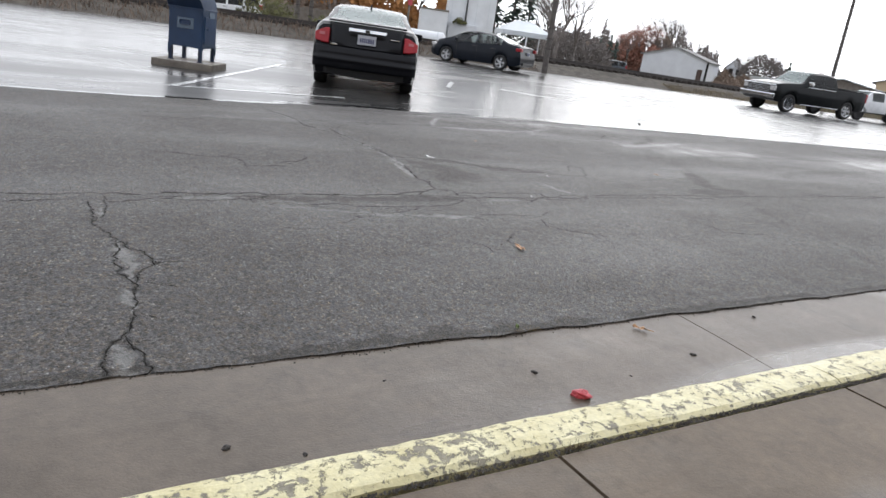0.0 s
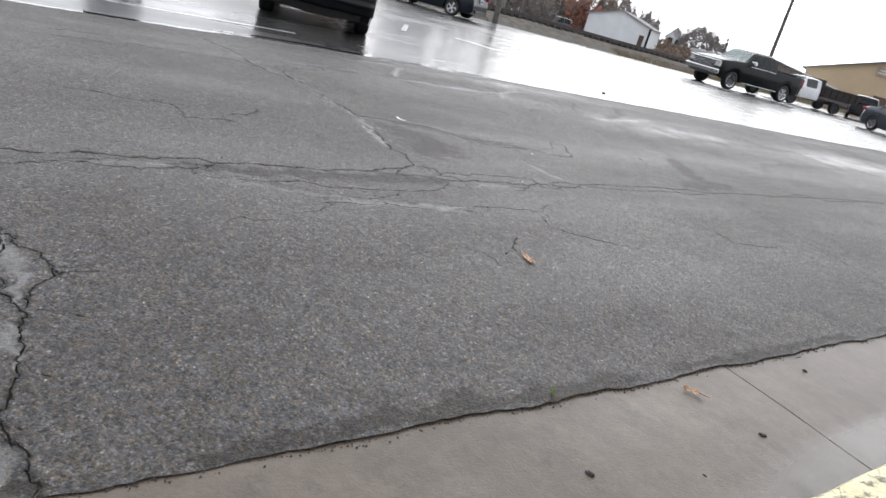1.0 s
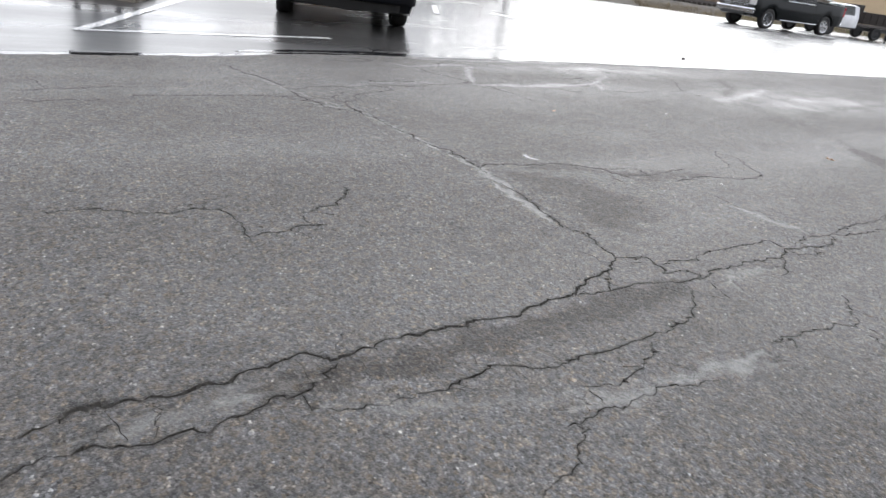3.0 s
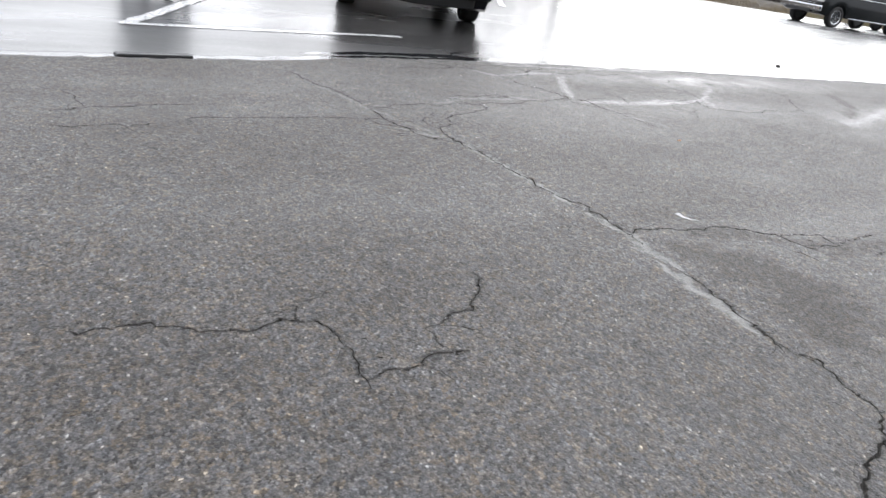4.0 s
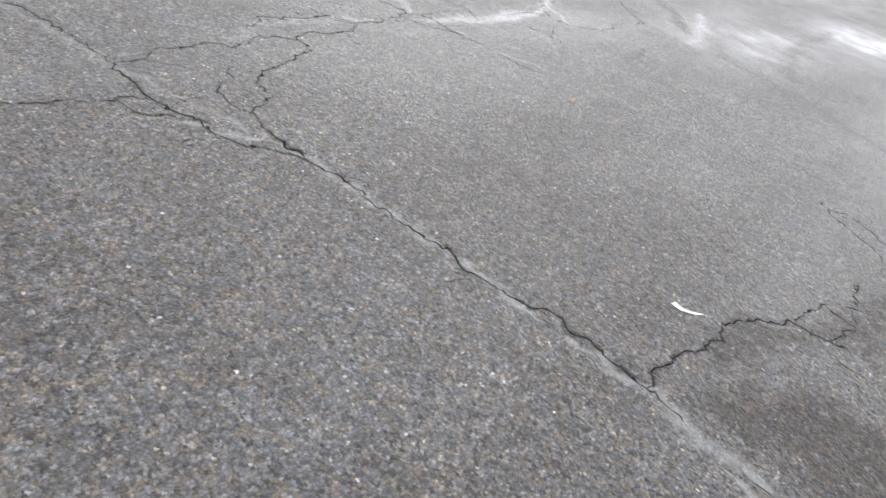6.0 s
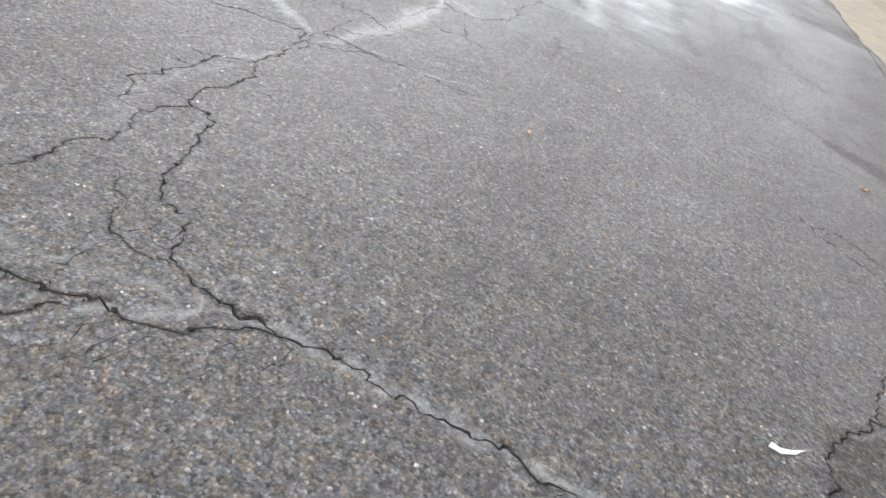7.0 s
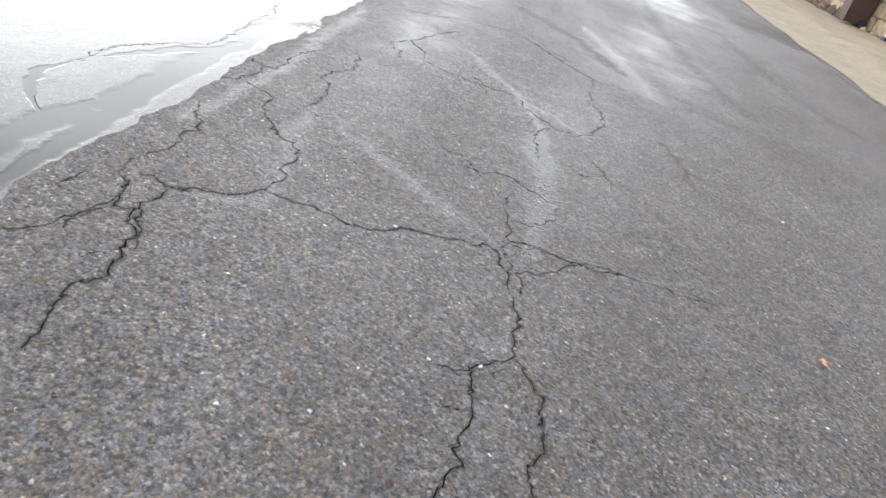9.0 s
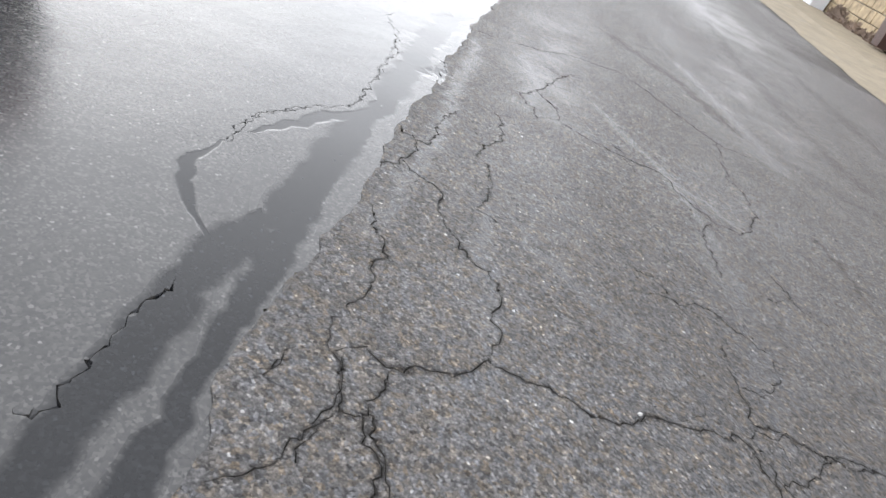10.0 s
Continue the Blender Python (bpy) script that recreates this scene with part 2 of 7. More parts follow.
def kerb_paint():
    """Yellow kerb paint, chipped down to grey concrete."""
    m = Nodes("kerb_paint")
    paint = m.ramp(m.noise(5, 5), [(0.3, (0.56, 0.50, 0.26)), (0.7, (0.72, 0.67, 0.42))])
    paint = m.mix(1.0, paint, m.ramp(m.noise(55, 4), [(0.3, 0.85), (0.7, 1.08)]), "MULTIPLY")
    bare = m.ramp(m.noise(30, 4), [(0.3, (0.15, 0.135, 0.1)), (0.7, (0.31, 0.285, 0.215))])
    chip = m.ramp(m.math("ADD", m.noise(27, 8, 0.72, distort=0.4), m.math("MULTIPLY", m.math("SUBTRACT", m.noise(3.1, 3), 0.5), 0.3)), [(0.545, 0.0), (0.575, 1.0)])
    return m.set(color=m.mix(chip, paint, bare), rough=m.mix(chip, 0.4, 0.7), normal=m.bump(m.math("SUBTRACT", m.noise(140, 3), m.math("MULTIPLY", chip, 0.8)), 0.002))


M["kerb"] = kerb_paint()


def road_paint():
    m = Nodes("worn_white_paint")
    c = m.ramp(m.noise(26, 6, 0.7), [(0.34, (0.12, 0.12, 0.12)), (0.56, (0.7, 0.7, 0.69))])
    return m.set(color=c, rough=0.22, normal=m.bump(m.noise(80, 3), 0.0008))


M["line"] = road_paint()


def car_glass(name, tint, ior=1.6):
    m = Nodes(name)
    through_it = m.n.new("ShaderNodeBsdfTransparent")
    through_it.inputs[0].default_value = (*tint, 1)
    shine = m.n.new("ShaderNodeBsdfGlossy")
    shine.inputs["Roughness"].default_value = 0.03
    fres = m.n.new("ShaderNodeFresnel")
    fres.inputs[0].default_value = ior
    mx = m.n.new("ShaderNodeMixShader")
    m.l.new(fres.outputs[0], mx.inputs[0])
    m.l.new(through_it.outputs[0], mx.inputs[1])
    m.l.new(shine.outputs[0], mx.inputs[2])
    m.l.new(mx.outputs[0], m.n["Material Output"].inputs[0])
    return m.mat


M["glass"] = car_glass("car_glass", (0.66, 0.72, 0.70))


def sky_fogged_glass():
    """Car glass under drops and a film of mist, paled to imitate reflected sky."""
    m = Nodes("sky_misted_car_glass")
    sky_mist = m.n.new("ShaderNodeBsdfDiffuse")
    sky_mist.inputs[0].default_value = (0.34, 0.42, 0.40, 1)
    clear = m.n.new("ShaderNodeBsdfTransparent")
    clear.inputs[0].default_value = (0.75, 0.82, 0.8, 1)
    shine = m.n.new("ShaderNodeBsdfGlossy")
    shine.inputs["Roughness"].default_value = 0.06
    fres = m.n.new("ShaderNodeFresnel")
    fres.inputs[0].default_value = 1.55
    body, out = m.n.new("ShaderNodeMixShader"), m.n.new("ShaderNodeMixShader")
    m.put(body.inputs[0], m.ramp(m.noise(4, 4), [(0.3, 0.62), (0.7, 0.38)]))
    m.l.new(sky_mist.outputs[0], body.inputs[1]), m.l.new(clear.outputs[0], body.inputs[2])
    m.l.new(fres.outputs[0], out.inputs[0]), m.l.new(body.outputs[0], out.inputs[1]), m.l.new(shine.outputs[0], out.inputs[2])
    m.l.new(out.outputs[0], m.n["Material Output"].inputs[0])
    return m.mat


M["glass_sky_mist"] = sky_fogged_glass()
M["glass_dark"] = car_glass("tinted_glass", (0.12, 0.13, 0.13), 1.42)


def paintwork(name, color, metal=0.0, rough=0.3):
    """Car paint under clear coat, with rain dirt low down on it."""
    m = Nodes(name)
    c = m.ramp(m.noise(3.0, 4), [(0.3, tuple(v * 0.9 for v in color)), (0.7, tuple(v * 1.12 for v in color))])
    drops = m.noise(140, 3)
    return m.set(color=c, rough=rough, metal=metal, spec=0.1, coat=0.24, coat_rough=0.04, normal=m.bump(drops, 0.00008))


M["black_paint"] = paintwork("black_car_paint", (0.006, 0.0065, 0.009))
M["navy_paint"] = paintwork("blue_black_car_paint", (0.008, 0.011, 0.017))
M["truck_paint"] = paintwork("black_truck_paint", (0.006, 0.0075, 0.008))
M["silver_paint"] = paintwork("grey_blue_car_paint", (0.075, 0.085, 0.096), 0.5)
M["white_paint"] = paintwork("white_car_paint", (0.72, 0.73, 0.74), 0.0)
M["rubber"] = plain("tyre_rubber", (0.018, 0.018, 0.018), 0.7, vary=0.25)
M["trim"] = plain("black_plastic", (0.02, 0.02, 0.021), 0.45)
M["chrome"] = plain("chrome", (0.72, 0.73, 0.74), 0.12, 1.0, 0.05, grain=0)
M["alloy"] = plain("alloy_rim", (0.55, 0.56, 0.57), 0.28, 0.9)
M["tail"] = plain("red_lens", (0.30, 0.003, 0.011), 0.45, vary=0.25, coat=0.0, grain=0)
M["pink_lens"] = plain("pale_red_lens", (0.4, 0.11, 0.12), 0.15, vary=0.1, grain=0)
M["clear_lens"] = plain("clear_lens", (0.55, 0.54, 0.54), 0.12, vary=0.1, coat=1.0, grain=0)
M["seat"] = plain("seat_cloth", (0.035, 0.035, 0.038), 0.9)
M["plate"] = plain("plate_white", (0.45, 0.46, 0.5), 0.35, vary=0.05)
M["plate_ink"] = plain("plate_ink", (0.03, 0.04, 0.12), 0.5)
M["post_blue"] = plain("mailbox_blue", (0.020, 0.045, 0.10), 0.35, vary=0.2, scale=4, grain=0.0004)
M["post_dark"] = plain("mailbox_dark_blue", (0.012, 0.022, 0.05), 0.4)
M["decal"] = plain("pale_decal", (0.15, 0.2, 0.26), 0.35, vary=0.1)
M["decal_blue"] = plain("blue_decal", (0.025, 0.05, 0.11), 0.35)
M["timber"] = plain("weathered_pole_timber", (0.11, 0.098, 0.09), 0.85, vary=0.3, scale=6, grain=0.004, grain_scale=40)
M["rail"] = plain("rusty_rail", (0.03, 0.024, 0.021), 0.6, 0.4, 0.3)
M["sleeper"] = plain("tarred_sleeper", (0.04, 0.033, 0.028), 0.85, vary=0.3)
M["ballast"] = plain("ballast_and_dead_grass", (0.082, 0.071, 0.058), 0.95, vary=0.45, scale=2.5, grain=0.03, grain_scale=12)
M["ground"] = plain("autumn_ground", (0.13, 0.11, 0.065), 0.95, vary=0.4, scale=0.35, grain=0.02, grain_scale=8)
M["dry_grass"] = plain("dry_grass", (0.22, 0.175, 0.105), 0.9, vary=0.35, scale=1.5, grain=0)
M["green_grass"] = plain("wet_green_grass", (0.09, 0.13, 0.035), 0.8, vary=0.4, scale=2.0, grain=0)
M["brush"] = plain("brown_brush", (0.17, 0.125, 0.095), 0.95, vary=0.4, scale=1.5, grain=0)
# bark and twig tones are lightened to paint in haze and glare
M["bark"] = plain("hazed_wet_bark", (0.165, 0.148, 0.138), 0.9, vary=0.3, scale=3, grain=0)
M["twig"] = plain("hazed_bare_twigs", (0.2, 0.178, 0.165), 0.95, vary=0.3, scale=1, grain=0)
M["rust_leaf"] = plain("rust_red_leaves", (0.30, 0.15, 0.11), 0.8, vary=0.5, scale=1.2, grain=0)
M["gold_leaf"] = plain("orange_brown_leaves", (0.33, 0.155, 0.05), 0.8, vary=0.4, scale=1.2, grain=0)
M["fir"] = plain("dark_fir_needles", (0.07, 0.095, 0.08), 0.8, vary=0.4, scale=1.2, grain=0)
M["olive_leaf"] = plain("olive_shrub_leaves", (0.10, 0.10, 0.035), 0.85, vary=0.4, scale=1.2, grain=0)
M["siding"] = plain("white_siding", (0.68, 0.70, 0.73), 0.6, vary=0.06, scale=0.8)
M["white_metal"] = plain("white_painted_steel", (0.74, 0.76, 0.78), 0.45, vary=0.08, scale=1)
M["grey_roof"] = plain("grey_shingle_roof", (0.22, 0.215, 0.21), 0.85, vary=0.25, scale=2)
M["pale_roof"] = plain("pale_metal_roof", (0.62, 0.66, 0.68), 0.4, vary=0.1, scale=1)
M["tan_wall"] = plain("tan_steel_siding", (0.50, 0.385, 0.25), 0.55, vary=0.07, scale=0.6)
M["brown_door"] = plain("brown_door_paint", (0.085, 0.055, 0.045), 0.5)
M["dark_gap"] = plain("dark_opening", (0.02, 0.02, 0.02), 0.9)
M["fence_wood"] = plain("grey_fence_wood", (0.17, 0.15, 0.13), 0.85, vary=0.3, scale=3)
M["tan_block"] = plain("tan_block_wall", (0.36, 0.30, 0.22), 0.85, vary=0.2, scale=1)
M["stone"] = plain("limestone_block", (0.34, 0.265, 0.165), 0.85, vary=0.35, scale=5, grain=0.006, grain_scale=30)
M["mortar"] = plain("mortar", (0.30, 0.27, 0.22), 0.95, vary=0.2, scale=9)
M["brick_red"] = plain("red_painted_brick", (0.20, 0.06, 0.048), 0.7, vary=0.25, scale=6)
M["bin_brown"] = plain("brown_bin_plastic", (0.055, 0.028, 0.025), 0.4, vary=0.2)
M["downpipe"] = plain("white_downpipe", (0.72, 0.76, 0.76), 0.4, vary=0.05)
M["oak_leaf"] = plain("fallen_oak_leaf", (0.42, 0.235, 0.115), 0.5, vary=0.3, scale=40)
M["wrapper_red"] = plain("red_wrapper", (0.46, 0.06, 0.075), 0.25, vary=0.25, scale=30)
M["paper"] = plain("white_paper", (0.82, 0.82, 0.83), 0.5, vary=0.05)
M["pebble"] = plain("pale_pebble", (0.42, 0.41, 0.39), 0.6)
M["crumb"] = plain("asphalt_crumb", (0.075, 0.068, 0.06), 0.8, vary=0.5, scale=60)
M["debris"] = plain("dark_debris", (0.03, 0.026, 0.024), 0.8)
M["bitumen"] = plain("fresh_bitumen", (0.018, 0.018, 0.02), 0.4, vary=0.3, scale=20, grain=0.004)


# ---- building helpers ----
from mathutils import geometry


def mesh_of(name, verts, faces, mats, face_mats=None, smooth=False):
    me = bpy.data.meshes.new(name)
    me.from_pydata([tuple(v) for v in verts], [], [tuple(f) for f in faces])
    for m in mats if isinstance(mats, (list, tuple)) else [mats]:
        me.materials.append(m)
    if face_mats is not None:
        me.polygons.foreach_set("material_index", np.asarray(face_mats, dtype=np.int32))
    if smooth:
        me.polygons.foreach_set("use_smooth", np.ones(len(me.polygons), dtype=bool))
    me.update()
    return me


def part(name, bm, material, parent=None, label="", smooth=False):
    """Links a bmesh or a mesh as one object, as a part of parent."""
    if isinstance(bm, bmesh.types.BMesh):
        bmesh.ops.recalc_face_normals(bm, faces=bm.faces)
        me = bpy.data.meshes.new(name)
        bm.to_mesh(me)
        bm.free()
        me.materials.append(material)
        if smooth:
            me.polygons.foreach_set("use_smooth", np.ones(len(me.polygons), dtype=bool))
    else:
        me = bm
    ob = new(name, me)
    ob.parent = parent
    return tagged(ob, label)


def thing(name, m, label, category, group="", kind=""):
    return_to = new(name)
    return_to.matrix_world = m
    return_to.empty_display_size = 0.2
    return tagged(return_to, label, category, group, kind)


def bx(bm, at, size, turn=None, bevel=0.0, seg=2):
    """Adds a box, bevelled if asked, to bm."""
    made = bmesh.ops.create_cube(bm, size=1)["verts"]
    m = Matrix.Translation(at) @ (turn or Matrix()) @ Matrix.Diagonal((*size, 1))
    bmesh.ops.transform(bm, matrix=m, verts=made)
    if bevel:
        edges = list({e for v in made for e in v.link_edges})
        bmesh.ops.bevel(bm, geom=edges, offset=bevel, segments=seg, affect="EDGES", profile=0.6)
    return bm


def rod(bm, a, b, r0, r1=None, n=10, caps=True):
    """Adds a tapered round bar from a to b to bm."""
    a, b = Vector(a), Vector(b)
    q = (b - a).to_track_quat("Z", "Y").to_matrix().to_4x4()
    bmesh.ops.create_cone(bm, cap_ends=caps, segments=n, radius1=r0, radius2=r0 if r1 is None else r1, depth=(b - a).length, matrix=Matrix.Translation((a + b) / 2) @ q)
    return bm


def box_part(name, at, size, mat, parent, label="", bevel=0.0, turn=None, smooth=False):
    return part(name, bx(bmesh.new(), at, size, turn, bevel), mat, parent, label, smooth)


def rod_part(name, a, b, r0, mat, parent, r1=None, n=12, label=""):
    return part(name, rod(bmesh.new(), a, b, r0, r1, n), mat, parent, label, False)


# ---- paving: lane, lot, gutter, kerb, sidewalk ----
SEAM = [(-60, 8.1), (1.0, 8.45), (1.8, 8.52), (2.6, 8.6), (3.1, 8.74), (3.7, 8.88), (4.3, 8.92), (5.5, 8.97), (8, 9.01), (11, 8.98), (16, 8.75), (90, 8.3)]
LOWER = [(-60, 2.17), (6.3, 2.17), (8.0, 2.75), (10.4, 4.32), (12.0, 4.34), (20, 4.5), (90, 5.2)]


def line_at(line, x):
    return float(np.interp(x, [p[0] for p in line], [p[1] for p in line]))


def ragged(x, seed, size):
    return size * (noise.noise((x * 3.1, seed, 0)) + 0.6 * noise.noise((x * 11.0, seed, 4)) + 0.35 * noise.noise((x * 37.0, seed, 8)))


def top_edge(x):
    return line_at(SEAM, x) + ragged(x, 2.5, 0.035)


def low_edge(x):
    return line_at(LOWER, x) + ragged(x, 7.5, 0.019) + (0.11 * noise.noise((x * 0.9, 3.3, 0)) if x > 10.5 else 0.0)


def fall(x, y):
    """How far the lot falls away with distance, and the lane towards its gutter."""
    k = min(1.0, max(0.0, (3.4 - y) / 1.25)) * min(1.0, max(0.0, (9.0 - x) / 2.5))
    return -0.010 * min(max(0.0, x - 15), 50) * min(1.0, max(0.0, (y - 8) / 4)) - 0.0555 * k * k * (3 - 2 * k)


CRACKS = []


def ribbon(points, half, depth, kind, step=0.022, wander=0.011):
    """A crack's middle line with its half width at each place, roughened between the given bends."""
    rnd = random.Random(int(abs(points[0][0]) * 1000 + abs(points[-1][1]) * 777) + len(points))
    pts = [Vector((*p, 0)) for p in points]
    out, s = [], 0.0
    for a, b in zip(pts, pts[1:]):
        n = max(1, int((b - a).length / step))
        for k in range(n):
            out.append(a.lerp(b, k / n))
    out.append(pts[-1])
    seed, total, line = rnd.random() * 90, len(out), []
    for i, p in enumerate(out):
        q = p + Vector((noise.noise((p.x * 19, p.y * 19, seed)), noise.noise((p.x * 19, p.y * 19, seed + 9)), 0)) * wander * 1.7
        q += Vector((noise.noise((p.x * 110, p.y * 110, seed)), noise.noise((p.x * 110, p.y * 110, seed + 9)), 0)) * wander * 0.7
        q += Vector((noise.noise((p.x * 48, p.y * 48, seed)), noise.noise((p.x * 48, p.y * 48, seed + 9)), 0)) * wander * 1.5
        end = min(1.0, 0.25 + 0.2 * min(i, total - 1 - i))
        w = half * end * (0.9 + 0.5 * noise.noise((p.x * 6, p.y * 6, seed + 3)) if kind in (4, 6) else 0.26 + 1.25 * abs(noise.noise((p.x * 9, p.y * 9, seed + 3))) + 1.5 * abs(noise.noise((p.x * 75, p.y * 75, seed + 5))))
        line.append((q.x, q.y, w))
    CRACKS.append((np.array(line), depth, kind))


def crack(millimetres, *points):
    ribbon(points, millimetres * 0.00034, 0.011, 1, 0.012, 0.011)
    ribbon(points, millimetres * 0.0011 + 0.007, 0.0, 5, 0.012, 0.011)
    # hairline side branches
    rnd = random.Random(int(points[0][0] * 911 + points[-1][1] * 373))
    for a, b in zip(points, points[1:]):
        if rnd.random() < 0.3 and a[1] < 8.6:
            a, b = Vector(a), Vector(b)
            p, d = a.lerp(b, rnd.random()), (b - a).normalized()
            d.rotate(Matrix.Rotation(rnd.choice((-1, 1)) * rnd.uniform(0.5, 1.5), 2))
            q = p + d * rnd.uniform(0.04, 0.1)
            d.rotate(Matrix.Rotation(rnd.uniform(-0.6, 0.6), 2))
            ribbon([p, q, q + d * rnd.uniform(0.02, 0.12)], 0.0009, 0.006, 1, 0.014)


def worn(millimetres, *points, weight=1.0):
    ribbon(points, millimetres * 0.0013, 0.003 * weight, 2, 0.03, 0.02)


def film(millimetres, *points, weight=1.0):
    ribbon(points, millimetres * 0.0009, 0.004 * weight, 6, 0.03, 0.02)


# cracks in the lane and the lot
crack(11, (-0.04, 4.22), (0.17, 4.21), (0.33, 4.23), (0.37, 4.25))
crack(6, (-0.04, 4.07), (0.11, 4.08), (0.29, 4.11), (0.37, 4.11))
crack(12, (0.46, 4.24), (0.55, 4.24), (0.6, 4.21), (0.66, 4.22))
crack(14, (0.74, 4.23), (0.77, 4.25), (0.81, 4.26), (0.87, 4.25), (0.94, 4.25), (1, 4.24), (1.03, 4.25), (1.11, 4.25), (1.19, 4.27), (1.25, 4.27), (1.32, 4.28), (1.39, 4.23), (1.47, 4.24), (1.51, 4.24))
crack(15, (1.59, 4.26), (1.66, 4.25), (1.78, 4.25), (1.91, 4.25), (2.03, 4.23), (2.11, 4.25), (2.19, 4.27), (2.26, 4.27), (2.33, 4.28), (2.44, 4.34), (2.52, 4.36), (2.6, 4.37), (2.67, 4.42), (2.73, 4.45))
crack(8, (0.44, 4.06), (0.58, 4.08), (0.64, 4.11))
crack(8, (0.72, 4.13), (0.77, 4.13), (0.84, 4.11), (0.9, 4.09), (0.96, 4.1), (1.03, 4.1), (1.08, 4.1), (1.12, 4.12), (1.18, 4.13), (1.27, 4.13), (1.32, 4.16), (1.39, 4.23))
crack(5, (1.24, 4.06), (1.34, 4.03), (1.41, 4.01))
crack(6, (1.5, 4.01), (1.59, 4), (1.68, 4.02), (1.76, 4.03), (1.82, 4), (1.95, 3.96), (2.01, 3.97), (2.1, 3.96), (2.2, 3.96), (2.3, 3.96), (2.37, 3.97), (2.49, 3.98), (2.6, 4), (2.7, 4.07), (2.79, 4.14))
crack(5, (2.32, 3.96), (2.27, 3.9), (2.2, 3.87), (2.13, 3.85), (2.05, 3.84), (1.93, 3.85))
crack(5, (1.76, 3.75), (1.84, 3.76), (1.92, 3.76), (2.02, 3.75), (2.07, 3.76), (2.15, 3.76), (2.22, 3.73), (2.27, 3.72), (2.34, 3.72))
crack(6, (2.26, 4.27), (2.36, 4.26), (2.46, 4.24), (2.6, 4.26), (2.76, 4.21), (2.9, 4.18), (3.04, 4.23), (3.18, 4.22), (3.35, 4.22), (3.51, 4.2), (3.43, 4.14), (3.3, 4.07))
crack(6, (2.6, 4.37), (2.51, 4.3), (2.46, 4.24))
crack(7, (2.73, 4.45), (2.85, 4.42), (2.84, 4.32), (2.81, 4.27), (2.89, 4.28), (2.94, 4.22), (2.9, 4.18))
crack(7, (2.84, 4.34), (2.95, 4.34), (3.07, 4.32), (3.15, 4.35), (3.34, 4.35), (3.47, 4.35), (3.65, 4.35))
crack(7, (3.51, 4.2), (3.63, 4.25), (3.78, 4.23), (3.92, 4.19), (4.04, 4.23), (4.07, 4.27))
crack(5, (3.63, 4.25), (3.62, 4.19), (3.71, 4.16), (3.81, 4.2))
crack(6, (3.79, 4.26), (3.9, 4.31), (4.07, 4.27), (4.36, 4.32), (4.53, 4.31), (4.74, 4.3))
crack(5, (4.11, 4.26), (4.28, 4.23), (4.53, 4.21))
crack(8, (4.81, 4.33), (4.95, 4.34), (5.33, 4.33), (5.53, 4.34), (5.75, 4.28), (6.26, 4.33), (7.29, 4.32))
crack(5, (4.6, 4.23), (4.81, 4.23), (5.16, 4.25), (5.43, 4.22), (5.65, 4.24))
crack(8, (6.45, 4.47), (6.53, 4.41))
crack(8, (7.31, 4.4), (7.72, 4.45), (8, 4.29), (8.94, 4.36))
crack(4, (3.37, 3.87), (3.27, 3.78), (3.17, 3.72), (2.99, 3.75), (2.85, 3.77), (2.7, 3.77))
crack(4, (3.13, 3.67), (3.08, 3.57), (3.05, 3.49), (3.08, 3.45), (3.22, 3.33), (3.43, 3.22))
crack(4, (2.68, 3.36), (2.6, 3.29), (2.54, 3.22), (2.52, 3.17))
crack(3, (2.31, 3.2), (2.31, 3.14), (2.33, 3.1), (2.32, 3.04))
crack(3, (1.8, 3.73), (1.72, 3.67), (1.63, 3.62), (1.54, 3.6))
crack(3, (2.7, 3.77), (2.81, 3.76), (2.75, 3.69))
crack(4, (4.54, 3.55), (4.61, 3.4), (4.58, 3.27), (4.84, 3.19), (5.05, 3.2))
crack(3, (1.22, 3.53), (1.27, 3.54), (1.34, 3.51), (1.42, 3.53))
crack(9, (0.34, 4.08), (0.36, 3.92), (0.34, 3.67), (0.38, 3.51), (0.41, 3.39), (0.39, 3.21), (0.38, 3.01), (0.42, 2.9), (0.41, 2.74), (0.38, 2.6), (0.33, 2.47), (0.26, 2.38), (0.24, 2.25), (0.22, 2.14))
crack(7, (0.41, 3.39), (0.47, 3.27), (0.52, 3.16), (0.53, 3.09), (0.46, 3), (0.43, 2.89))
crack(4, (0.52, 3.14), (0.55, 3.08), (0.61, 3.1), (0.67, 3.1))
crack(8, (0.33, 2.47), (0.35, 2.38), (0.38, 2.25), (0.38, 2.14))
crack(5, (0.45, 4.2), (0.43, 3.92), (0.39, 3.74), (0.34, 3.67))
crack(9, (2.73, 4.45), (2.75, 4.57), (2.8, 4.67), (2.8, 4.72))
crack(4, (2.8, 4.84), (2.76, 4.75), (2.78, 4.66))
crack(8, (2.73, 4.75), (2.77, 4.83), (2.8, 4.91), (2.82, 5), (2.84, 5.09), (2.86, 5.16), (2.87, 5.3))
crack(10, (2.9, 5.47), (2.92, 5.52), (2.93, 5.58), (2.92, 5.64), (2.94, 5.78), (2.95, 5.85), (2.95, 5.88), (2.91, 5.96), (2.91, 6.05), (2.9, 6.12), (2.91, 6.2), (2.9, 6.32), (2.9, 6.44), (2.9, 6.53), (2.9, 6.61), (2.88, 6.69), (2.88, 6.77), (2.88, 6.88), (2.89, 6.95))
